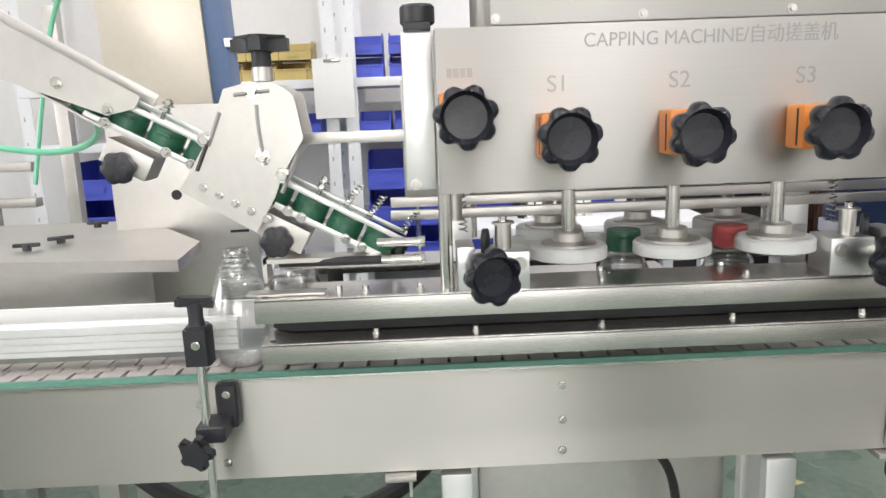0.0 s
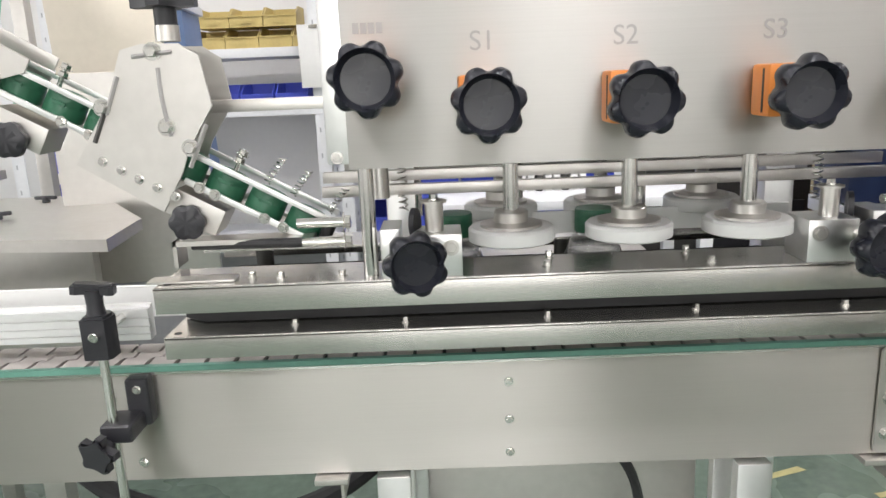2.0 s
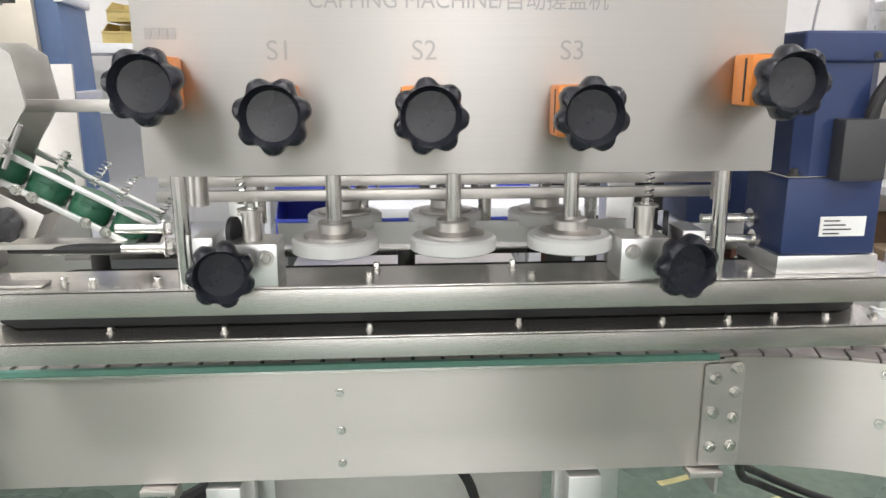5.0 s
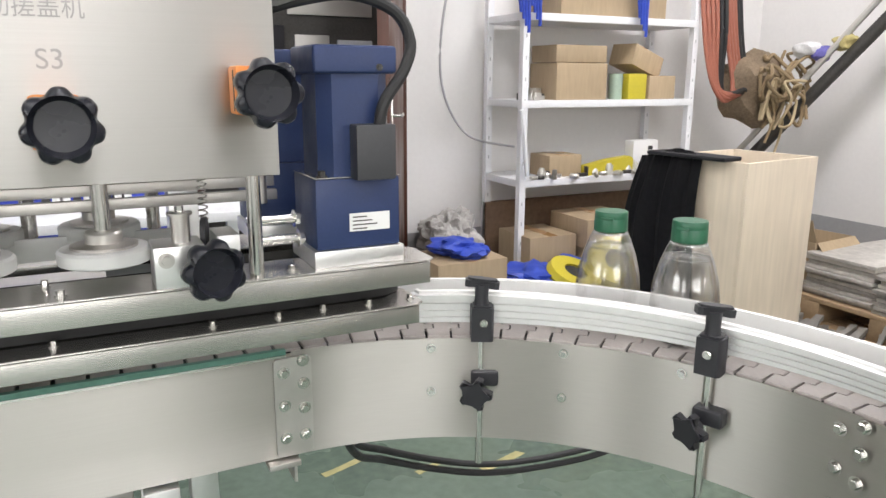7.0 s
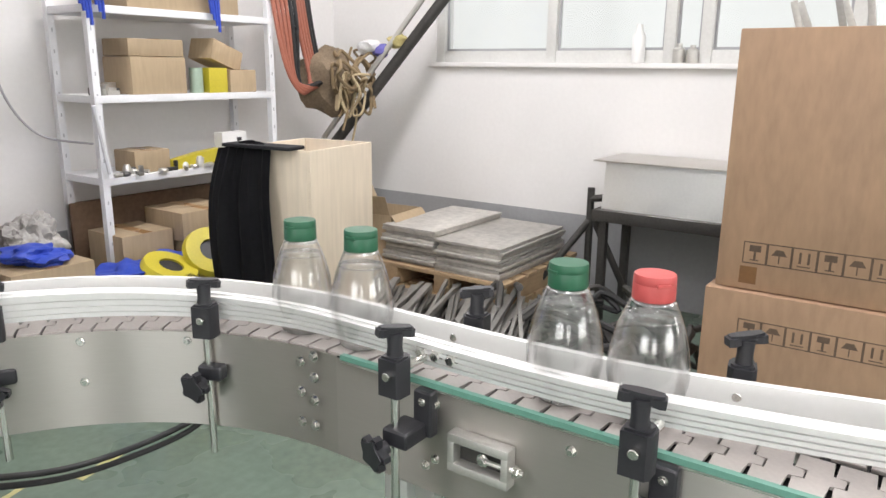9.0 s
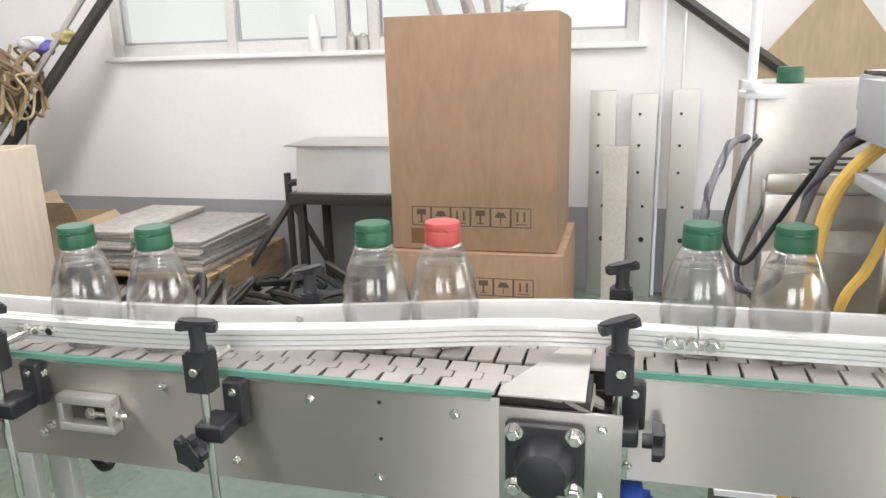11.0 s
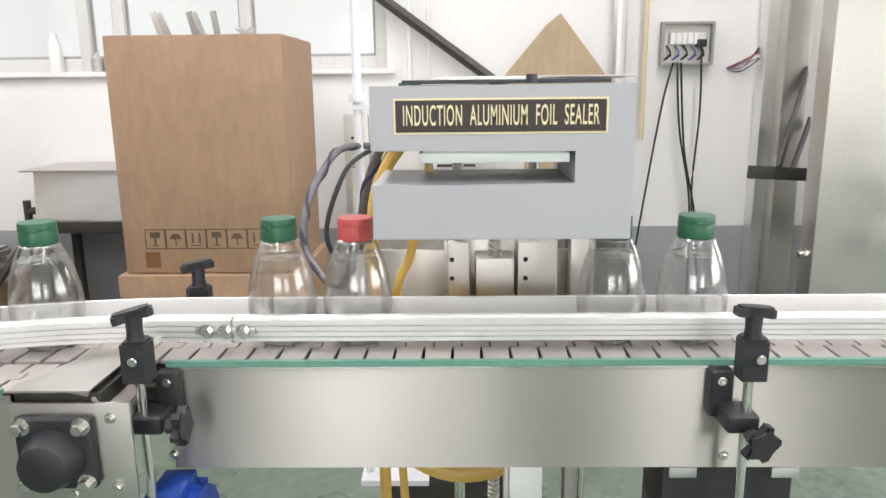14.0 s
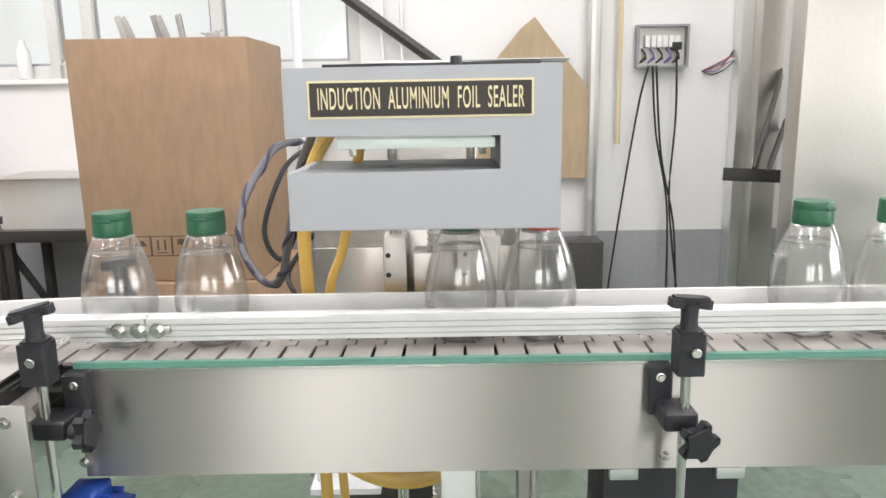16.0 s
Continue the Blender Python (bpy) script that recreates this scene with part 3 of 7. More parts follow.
guide_rail("guide_rail", [(PX0, 1.006), (-0.235, 1.006)], 1, 0.940, "white-faced aluminium bottle guide rail")
guide_rail("guide_rail", [(PX0, 1.088), (-0.16, 1.088)], -1, 0.945, "white-faced aluminium bottle guide rail")
outer = [(0.86, 1.093)] + [(x, y) for x, y in bend_line(ARC[2] + 0.05, 18, 78, 0)] + gentle([(1.317, 0.42), (1.318, 0.22), (1.335, 0.05), (1.375, -0.12), (1.418, -0.28), (1.441, -0.42), (1.443, -0.59)])
guide_rail("guide_rail", outer, -1, 0.922, "curved white-faced aluminium bottle guide rail")
guide_rail("guide_rail", [(1.443, -0.597), (1.443, BY1)], -1, 0.922, "white-faced aluminium bottle guide rail")
inner = [(0.885, 1.0)] + [(x, y) for x, y in bend_line(ARC[2] - 0.03, 18, 70, 0)] + gentle([(1.238, 0.40), (1.236, 0.22), (1.246, 0.06), (1.285, -0.14), (1.327, -0.30), (1.343, -0.42), (1.345, -0.563)])
guide_rail("guide_rail", inner, 1, 0.922, "curved white-faced aluminium bottle guide rail")
guide_rail("guide_rail", [(1.345, -0.565), (1.345, BY1)], 1, 0.922, "white-faced aluminium bottle guide rail")
for x, y, ang in ((1.345, -0.556, -90), (1.243, 0.32, -90)):
    t = thing("rail_joint", "steel joint strip with three hexagon bolts", "joint strip", pose(x, y, 0.9375, 0, 0, ang))
    bm = B()
    box(bm, -0.040, 0.040, -0.006, -0.0015, -0.0045, 0.0045, 0.001)
    part("strip", bm, STEEL_M, t)
    for dx in (-0.024, 0, 0.024):
        bm = B()
        hexhead(bm, (dx, -0.006, 0), (0, -1, 0), 0.0068, 0.007)
        part("bolt", bm, CHROME, t)


def rail_clamp(m, up=0.0, low=True, star_turn=20.0, star_side=False, tip=6.0, flip=False):
    """A post with a black cross clamp on top and a black bracket clamp below; local y points at the rail."""
    t = thing("rail_clamp", "black plastic rail clamp with T-knob on a steel post", "clamp", m, "guide rail clamps")
    bm = B()
    cyl(bm, (0, 0, -0.20 + up), (0, 0, 0.02 + up), 0.0058, 14, bevel=0.001)
    part("post", bm, CHROME, t)
    bm = B()
    o = [(-0.016, -0.018), (0.016, -0.018), (0.020, -0.012), (0.020, 0.010), (0.012, 0.020), (-0.012, 0.020), (-0.018, 0.010)]
    prism(bm, [(0.88 * x, 0.88 * y) for x, y in o], 0.052, pose(0, 0, -0.004 + up), 0.003)
    part("clamp_block", bm, BLACK, t)
    bm = B()
    cyl(bm, (0.003, -0.024, 0.026 + up), (0.003, 0.058, 0.026 + up), 0.0058, 14, bevel=0.001)
    part("cross_rod", bm, CHROME, t)
    bm = B()
    lathe(bm, [(0.011, 0), (0.0095, 0.010), (0.0105, 0.03), (0, 0.03)], 12, pose(0, 0, 0.048 + up))
    prism(bm, [(-0.024, -0.007), (-0.018, -0.009), (-0.007, -0.005), (0.007, -0.005), (0.018, -0.009), (0.024, -0.007), (0.024, 0.007), (0.018, 0.009), (0.007, 0.005), (-0.007, 0.005), (-0.018, 0.009), (-0.024, 0.007)], 0.013, pose(0, 0, 0.073 + up, 0, tip, star_turn), 0.003)
    part("t_knob", bm, BLACK, t)
    if low:
        bm = B()
        f = -1 if flip else 1
        xa, xb = sorted((f * 0.004, f * 0.034))
        box(bm, xa, xb, 0.030, 0.052, -0.072, -0.008, 0.006, 3)
        xa, xb = sorted((f * -0.014, f * 0.026))
        box(bm, xa, xb, -0.012, 0.036, -0.074, -0.050, 0.006, 3)
        part("bracket", bm, BLACK, t)
        bm = B()
        hexhead(bm, (f * 0.020, 0.030, -0.022), (0, -1, 0), 0.004, 0.004)
        part("bracket_bolt", bm, CHROME, t)
        bm = B()
        km = pose(0.03, -0.006, -0.064, 0, 90) if star_side else pose(f * -0.003, -0.014, -0.074, 96, 0, f * -14)
        star = [((0.025 if i % 2 == 0 else 0.0125) * math.cos(math.pi * i / 5 + a), (0.025 if i % 2 == 0 else 0.0125) * math.sin(math.pi * i / 5 + a)) for i in range(10) for a in (-0.16, 0.16) if i % 2 == 0 or a > 0]
        prism(bm, star, 0.014, km @ pose(0, 0, 0.012), 0.003)
        cyl(bm, km @ Vector((0, 0, 0)), km @ Vector((0, 0, 0.014)), 0.009, 12)
        part("star_knob", bm, BLACK, t)
    return t


rail_clamp(pose(-0.272, 0.952, CZ), 0.040, star_turn=8)
rail_clamp(pose(0.967, 0.935, CZ, 0, 0, -28), 0.0, star_turn=0)
rail_clamp(pose(1.168, 0.70, CZ, 0, 0, -67), 0.0, star_turn=40)
rail_clamp(pose(1.178, 0.342, CZ, 0, 0, -90), 0.0, star_turn=60)
rail_clamp(pose(1.178, 0.028, CZ, 0, 0, -90), 0.0, star_turn=18)
rail_clamp(pose(1.268, -0.470, CZ, 0, 0, -90), 0.0, star_turn=20, star_side=True, tip=-12)
rail_clamp(pose(1.268, -1.213, CZ, 0, 0, -90), 0.0, star_turn=8, flip=True)
for x, y, a in ((0.91, 1.108, 162), (1.365, 0.34, 90), (1.495, -0.47, 90), (1.40, -0.02, 100)):
    rail_clamp(pose(x, y, CZ, 0, 0, a), 0.004, low=True, star_turn=30)

# ---- capping machine ----
MY = 0.855                                     # front of the machine's panel
cap_m = thing("capping_machine", "stainless steel automatic capping machine with etched lettering", "machine")
bm = B()
box(bm, 0.048, 0.668, MY, MY + 0.003, 1.162, 1.343, 0.001)
box(bm, 0.048, 0.668, MY + 0.003, MY + 0.022, 1.162, 1.165)
box(bm, 0.665, 0.668, MY + 0.003, MY + 0.13, 1.1652, 1.343)
box(bm, 0.048, 0.051, MY + 0.003, MY + 0.13, 1.1652, 1.343)
part("front_panel", bm, STEEL_V, cap_m, "brushed stainless front panel with etched lettering")
bm = B()
box(bm, 0.110, 0.70, MY + 0.010, MY + 0.34, 1.345, 1.62, 0.002)
part("hood", bm, STEEL_V, cap_m)
for x in (0.116, 0.279, 0.445, 0.61):
    bolt(cap_m, (x, MY + 0.010, 1.352), (0, -1, 0), 0.0038, 0.003, "hood_screw", mt=STEEL_M)
bm = B()
box(bm, 0.008, 0.047, 0.972, 1.13, 1.154, 1.352, 0.003)
part("end_post", bm, ALU, cap_m)
bolt(cap_m, (0.020, 0.972, 1.162), (0, -1, 0), 0.005, 0.003, "post_screw")
bm = B()
box(bm, 0.012, 0.046, 0.965, 1.0, 1.352, 1.362, 0.002)
cyl(bm, (0.03, 0.99, 1.36), (0.03, 0.99, 1.385), 0.022, 18, bevel=0.003)
part("post_knob", bm, BLACK, cap_m)
bm = B()
box(bm, 0.0, 0.70, 1.17, 1.19, 1.112, 1.30, 0.002)
part("back_plate", bm, STEEL_M, cap_m)
for y, z in ((1.085, 1.098), (1.10, 1.115)):
    bm = B()
    box(bm, -0.02, 0.72, y, y + 0.012, z, z + 0.014, 0.001)
    part("cross_bar", bm, STEEL_M, cap_m)
for x in (0.055, 0.655):
    bm = B()
    cyl(bm, (x, 0.935, 1.02), (x, 0.935, 1.165), 0.0085, 18)
    part("guide_column", bm, CHROME, cap_m)
    bm = B()
    cyl(bm, (x + 0.012, 0.965, 1.115), (x + 0.012, 0.965, 1.165), 0.011, 18)
    part("column_sleeve", bm, STEEL_M, cap_m)
for x in (0.10, 0.24, 0.41, 0.56):
    bm = B()
    cyl(bm, (x, 1.14, 1.06), (x, 1.14, 1.18), 0.009, 14)
    part("rear_column", bm, CHROME, cap_m)
bm = B()
box(bm, 0.13, 0.60, 1.098, 1.104, 1.036, 1.066, 0.001)
part("rear_guard", bm, WHITE_P, cap_m, "cream plastic rear guard strip")
# springs on thin rods
for x, y in ((0.615, 1.06), (0.085, 1.10)):
    bm = B()
    pts = [(x + 0.006 * math.cos(k * 0.9), y + 0.006 * math.sin(k * 0.9), 1.075 + 0.0011 * k) for k in range(75)]
    tube(bm, pts, 0.0011, 5, 1)
    part("spring", bm, CHROME, cap_m)
# etched words
words("title_text", "CAPPING MACHINE/自动搓盖机", 0.0215, ENGRAVE, cap_m, pose(0.352, MY - 0.0004, 1.3245, 90), 0.0002, 0.93)
for x, w in ((0.182, "S1"), (0.318, "S2"), (0.46, "S3")):
    words("station_text", w, 0.026, ENGRAVE, cap_m, pose(x, MY - 0.0004, 1.279, 90), 0.0002)
for k in range(4):
    bm = B()
    box(bm, 0.060 + k * 0.0075, 0.0655 + k * 0.0075, MY - 0.0006, MY, 1.290, 1.300)
    part("lettering_bar", bm, ENGRAVE, cap_m)


def lobed(a, k):
    return 1.02 - 0.17 * (0.5 + 0.5 * math.cos(7 * a)) ** 1.7 if k in (1, 2, 3, 4) else 1.0


def knob_mesh(r):
    bm = B()
    lathe(bm, [(0, 0), (r * 0.90, 0), (r, 0.005), (r, 0.016), (r * 0.94, 0.022), (r * 0.80, 0.024), (r * 0.74, 0.020), (r * 0.66, 0.0125), (0, 0.0115)], 84, None, lobed)
    return soften(mesh_of("wheel", bm, GLOSSBLACK), 50)


KNOB, KNOB_L = knob_mesh(0.0335), knob_mesh(0.0345)
for x, z in ((0.076, 1.248), (0.183, 1.2225), (0.321, 1.2215), (0.465, 1.222), (0.645, 1.2495)):
    t = thing("handwheel", "glossy black lobed handwheel on an orange position indicator", "handwheel", pose(x, MY, z, 90), "station handwheels")
    share("wheel", KNOB, t, pose(0, 0, 0.052, 0, 0, random.uniform(0, 50)))
    bm = B()
    box(bm, -0.026, 0.016, -0.022, 0.026, 0.0, 0.040, 0.004)
    part("position_indicator", bm, ORANGE, t, "orange plastic position indicator")
    bm = B()
    box(bm, -0.0265, -0.020, -0.018, 0.022, 0.026, 0.0295)
    part("gasket", bm, RUBBER, t)
    bm = B()
    cyl(bm, (0, 0, 0.0), (0, 0, 0.054), 0.009, 12)
    part("shaft", bm, BLACK, t)

# belt covers: folded channels before and behind the bottles
for name, y0, y1, lip in (("belt_cover", 0.917, 1.003, -1), ("belt_cover", 1.097, 1.185, 1)):
    for zt, zb, xa, xb in ((1.031, 1.000, -0.188, 0.888), (0.9725, 0.946, -0.183, 0.872)):
        t = thing(name, "folded stainless steel cover of a bottle gripping belt", "cover", group="belt covers")
        bm = B()
        o = [(xa, y0), (xb - 0.012, y0), (xb, y0 + 0.012), (xb, y1 - 0.01), (xb - 0.01, y1), (xa, y1)] if lip < 0 else [(xa, y0), (xb, y0), (xb, y1), (xa, y1)]
        prism(bm, o, 0.003, pose(0, 0, zt - 0.003), 0.0012)
        yf = (y0, y0 + 0.003) if lip < 0 else (y1 - 0.003, y1)
        box(bm, xa, xb - 0.010, yf[0], yf[1], zb, zt - 0.0005, 0.001)
        part("channel", bm, STEEL_C, t)
        if lip < 0:
            # black disc on the sheet, coloured like the shade in a hole
            bm = B()
            cyl(bm, (xa + 0.012, y0 + 0.014, zt - 0.001), (xa + 0.012, y0 + 0.014, zt + 0.0003), 0.0045, 12)
            part("hole", bm, RUBBER, t)
            for k, x in enumerate((-0.085, -0.05, 0.02, 0.256, 0.443, 0.70, 0.85) if zt > 1 else (-0.04, 0.09, 0.255, 0.43, 0.60, 0.68, 0.74, 0.80, 0.86)):
                bolt(t, (x, 0.945 if k % 3 else 0.952, zt), (0, 0, 1), 0.0045, 0.006, "nut")
            if zt > 1:
                for x in (0.263, 0.427):
                    bolt(t, (x, 0.988, zt), (0, 0, 1), 0.004, 0.008, "nut")
for y0, y1 in ((0.965, 1.006), (1.094, 1.135)):
    t = thing("gripping_belt", "black rubber bottle gripping belt between the covers", "belt")
    for z0, z1 in ((0.974, 0.999),):
        bm = B()
        prism(bm, [(-0.15, y0), (0.83, y0), (0.86, (y0 + y1) / 2), (0.83, y1), (-0.15, y1), (-0.18, (y0 + y1) / 2)], z1 - z0, pose(0, 0, z0))
        part("band", bm, RUBBER, t)
    for x in (-0.11, 0.3, 0.78):
        bm = B()
        cyl(bm, (x, (y0 + y1) / 2, 0.93), (x, (y0 + y1) / 2, 1.03), 0.012, 14)
        part("roller", bm, DARK, t)

# spindles with white wheels
for row, (wy, mirror) in enumerate(((0.972, 1), (1.128, -1))):
    for x in (0.217, 0.354, 0.492):
        t = thing("capping_spindle", "steel spindle with a white rubber capping wheel", "spindle", pose(x, wy, 0), "capping spindles")
        bm = B()
        cyl(bm, (0, 0, 1.07), (0, 0, 1.19), 0.0092, 20)
        part("shaft", bm, CHROME, t)
        bm = B()
        lathe(bm, [(0, 1.058), (0.046, 1.058), (0.050, 1.060), (0.050, 1.073), (0.047, 1.076), (0, 1.076)], 48)
        part("wheel", bm, WHITE_P, t, "white rubber wheel")
        bm = B()
        lathe(bm, [(0, 1.076), (0.036, 1.076), (0.036, 1.079), (0.020, 1.0815), (0.020, 1.092), (0.0185, 1.094), (0, 1.094)], 36)
        part("hub", bm, STEEL_M, t)

# lower clamping blocks with handwheels
for sx, x in ((1, 0.106), (-1, 0.594)):
    t = thing("clamping_block", "aluminium clamping block with a black handwheel", "clamp block", pose(x, 0.90, 1.031), "belt width clamps")
    bm = B()
    a, b = (-0.002, 0.052) if sx > 0 else (-0.055, 0.0)
    box(bm, a, b, 0.02, 0.075, 0, 0.048, 0.0015)
    part("block", bm, ALU, t)
    bm = B()
    a2, b2 = (-0.038, -0.016) if sx > 0 else (0.014, 0.040)
    box(bm, a2, b2, 0.02, 0.075, 0, 0.056, 0.0015)
    part("side_plate", bm, ALU, t)
    bm = B()
    cyl(bm, (sx * 0.022, 0.045, 0.048), (sx * 0.022, 0.045, 0.080), 0.0105, 18)
    cyl(bm, (sx * 0.022, 0.045, 0.080), (sx * 0.022, 0.045, 0.0825), 0.0145, 18)
    part("bushing", bm, STEEL_M, t)
    bolt(t, (sx * 0.022, 0.045, 0.0825), (0, 0, 1), 0.005, 0.007, "bushing_bolt")
    bm = B()
    cyl(bm, (0, -0.02, 0.030), (0, 0.05, 0.030), 0.007, 14)
    part("screw", bm, CHROME, t)
    bolt(t, ((0.040 if sx > 0 else -0.042), 0.02, 0.033), (0, -1, 0), 0.0062, 0.003, "socket_screw", mt=STEEL_M)
    bm = B()
    prism(bm, [(0.013 * math.cos(k * math.pi / 10), 0.018 * math.sin(k * math.pi / 10)) for k in range(20)], 0.006, pose(-sx * 0.003, 0.055, 0.055, 90, 0, 70))
    part("locking_lever", bm, BLACK, t)
    share("wheel", KNOB_L, t, pose(0, -0.014, 0.027, 90, 0, 10))

# ---- drive motors ----


def gear_motor(m, full=True):
    t = thing("gear_motor", "navy blue painted gear motor with a black terminal box", "motor", m)
    bm = B()
    box(bm, -0.060, 0.060, 0.0, 0.104, 0, 0.022, 0.0015)
    part("mounting_plate", bm, ALU, t)
    bm = B()
    box(bm, -0.056, 0.056, 0.003, 0.10, 0.022, 0.112, 0.004)
    part("gearbox", bm, NAVY, t)
    bm = B()
    box(bm, -0.056, 0.056, 0.003, 0.10, 0.1125, 0.1135)
    part("seam", bm, CHROME, t)
    bm = B()
    o = [(-0.030, 0.008), (0.030, 0.008), (0.046, 0.022), (0.046, 0.082), (0.030, 0.096), (-0.030, 0.096), (-0.046, 0.082), (-0.046, 0.022)]
    prism(bm, o, 0.126, pose(0, 0, 0.1135))
    part("motor_body", bm, NAVY, t)
    bm = B()
    box(bm, -0.054, 0.054, 0.002, 0.102, 0.238, 0.272, 0.006, 3)
    part("fan_cover", bm, NAVY, t)
    for dx in (-0.044, 0.044):
        bolt(t, (dx, 0.014, 0.1135), (0, 0, 1), 0.005, 0.007, "corner_screw", mt=DARK)
    bolt(t, (0.03, 0.002, 0.246), (0, -1, 0), 0.003, 0.002, "cover_screw", mt=DARK)
    if full:
        bm = B()
        box(bm, -0.008, 0.044, -0.016, 0.012, 0.110, 0.178, 0.003)
        part("terminal_box", bm, mat("charcoal_plastic", (0.045, 0.046, 0.05), 0.45, 0, 0.08, 200, 0.1), t, "black plastic terminal box")
        bm = B()
        box(bm, -0.013, 0.041, 0.0018, 0.003, 0.044, 0.067)
        lb = part("rating_label", bm, PAPER, t, "white rating label")
        for k in range(4):
            bm = B()
            box(bm, -0.009, 0.010 + 0.007 * (k % 3), 0.0012, 0.0017, 0.0615 - k * 0.005, 0.063 - k * 0.005)
            part("lettering_bar", bm, INK, lb)
    return t


gear_motor(pose(0.786, 0.931, 1.031))
gear_motor(pose(0.75, 1.125, 1.031), False)
bm = B()
tube(bm, [(0.811, 0.924, 1.205), (0.818, 0.924, 1.235), (0.848, 0.93, 1.275), (0.858, 0.935, 1.31), (0.838, 0.94, 1.345), (0.785, 0.95, 1.362), (0.72, 0.96, 1.352), (0.668, 0.97, 1.335)], 0.0075, 10, 10)
t = single("motor_cable", bm, RUBBER, "black corrugated conduit from the motor", "cable")
for x0, x1, z in ((0.655, 0.715, 1.088), (0.66, 0.72, 1.062), (-0.035, 0.02, 1.085), (-0.03, 0.02, 1.062)):
    bm = B()
    cyl(bm, (x0, 0.985, z), (x1, 0.985, z), 0.006, 12)
    hexhead(bm, (x1, 0.985, z), (1, 0, 0), 0.008, 0.008)
    single("adjusting_rod", bm, CHROME, "bright steel adjusting rod with a hexagon nut", "rod")
bm = B()
cyl(bm, (-0.17, 1.01, 1.058), (-0.02, 0.985, 1.062), 0.006, 10)
single("air_cylinder", bm, RUBBER, "slim black rod along the belt cover", "rod")
bm = B()
box(bm, -0.19, -0.02, 0.995, 1.03, 1.060, 1.066)
box(bm, -0.19, -0.185, 0.995, 1.03, 1.034, 1.066)
single("guide_bracket", bm, STEEL_M, "bent steel guide bracket above the belt cover", "bracket")
bm = B()
box(bm, -0.20, -0.10, 0.93, 0.955, 1.0315, 1.0345, 0.001)
single("slotted_strip", bm, STEEL_M, "slotted steel strip bolted on the belt cover", "strip")

# ---- cap chute ----
CH = pose(-0.194, 1.04, 1.170, 0, 28.8, 0)     # local x runs down the chute
chute = thing("cap_chute", "sloping stainless cap chute with side plates and springs", "chute", CH)
for y in (-0.030, 0.028):
    for z0, z1 in ((-0.020, -0.013), (0.013, 0.020)):
        bm = B()
        box(bm, 0.035, 0.215, y, y + 0.004, z0, z1, 0.0008)
        part("side_bar", bm, ALU, chute)
        bm = B()
        box(bm, -0.235, -0.055, y, y + 0.004, z0, z1, 0.0008)
        part("side_bar", bm, ALU, chute)
bm = B()
box(bm, -0.235, 0.205, -0.025, 0.028, -0.022, -0.019)
part("chute_floor", bm, STEEL_M, chute)
for x in (-0.205, -0.12, -0.085, 0.055, 0.075, 0.14, 0.165, 0.2):
    bolt(chute, (x, -0.0302, -0.0165), (0, -1, 0), 0.0048, 0.006)
for x in (-0.15, 0.08):
    bm = B()
    cyl(bm, (x, 0, 0.012), (x, 0, 0.044), 0.003, 10)
    hexhead(bm, (x, 0, 0.026), (0, 0, 1), 0.006, 0.006)
    hexhead(bm, (x, 0, 0.036), (0, 0, 1), 0.006, 0.006)
    part("stud", bm, CHROME, chute)
for x in (0.12, 0.155, 0.205):
    bm = B()
    tube(bm, [(x + 0.006 * k / 40 + 0.0042 * math.cos(k * 0.95), 0.0042 * math.sin(k * 0.95), 0.018 + 0.0008 * k) for k in range(48)], 0.001, 5, 1)
    part("spring", bm, CHROME, chute)
bm = B()
cyl(bm, (0.214, -0.012, -0.014), (0.214, -0.012, 0.008), 0.008, 12)
part("rubber_tip", bm, RUBBER, chute)
for x, z in ((-0.165, -0.062), (0.06, -0.060)):
    bm = B()
    lathe(bm, [(0, 0), (0.020, 0), (0.022, 0.004), (0.022, 0.012), (0.016, 0.016), (0, 0.016)], 42, pose(x, -0.03, z, 90), lambda a, k: 1 - 0.12 * (0.5 + 0.5 * math.cos(6 * a)) ** 2)
    part("lobed_knob", bm, BLACK, chute)
    bm = B()
    box(bm, x - 0.03, x + 0.035, -0.03, 0.02, z - 0.004, z + 0.03, 0.002)
    part("knob_bracket", bm, STEEL_M, chute)
# octagonal side plate
oct_ = thing("chute_plate", "octagonal stainless side plate with curved slots", "plate", pose(-0.185, 1.0, 1.2))
o = [(-0.037, 0.091), (-0.012, 0.097), (0.03, 0.096), (0.052, 0.081), (0.061, 0.025), (0.03, -0.022), (0.018, -0.051), (-0.01, -0.097), (-0.106, -0.037), (-0.057, 0.037), (-0.046, 0.069)][::-1]
for y in (0.0, 0.085):
    bm = B()
    prism(bm, o, 0.003, pose(0, y, 0, 90))
    part("plate", bm, STEEL_M, oct_)
bm = B()
tube(bm, [(0.004, -0.0027, 0.070), (0.004, -0.0027, 0.045), (0.006, -0.0027, 0.020), (0.010, -0.0027, -0.008)], 0.0028, 6)
part("slot", bm, ENGRAVE, oct_, "curved slot with bright edges")
for pts in ([(-0.024, -0.0027, 0.083), (0.022, -0.0027, 0.087)], [(-0.062, -0.0027, 0.020), (-0.044, -0.0027, 0.062)], [(0.028, -0.0027, -0.045), (0.052, -0.0027, 0.004)], [(-0.080, -0.0027, -0.012), (-0.064, -0.0027, 0.022)]):
    bm = B()
    tube(bm, pts, 0.0030, 6, 2)
    part("slot", bm, DARK if pts[0][0] < -0.07 else ENGRAVE, oct_)
for x, z in ((0.0, 0.088), (0.006, 0.003), (-0.066, 0.028), (0.031, -0.022)):
    bolt(oct_, (x, -0.003, z), (0, -1, 0), 0.0072, 0.008)
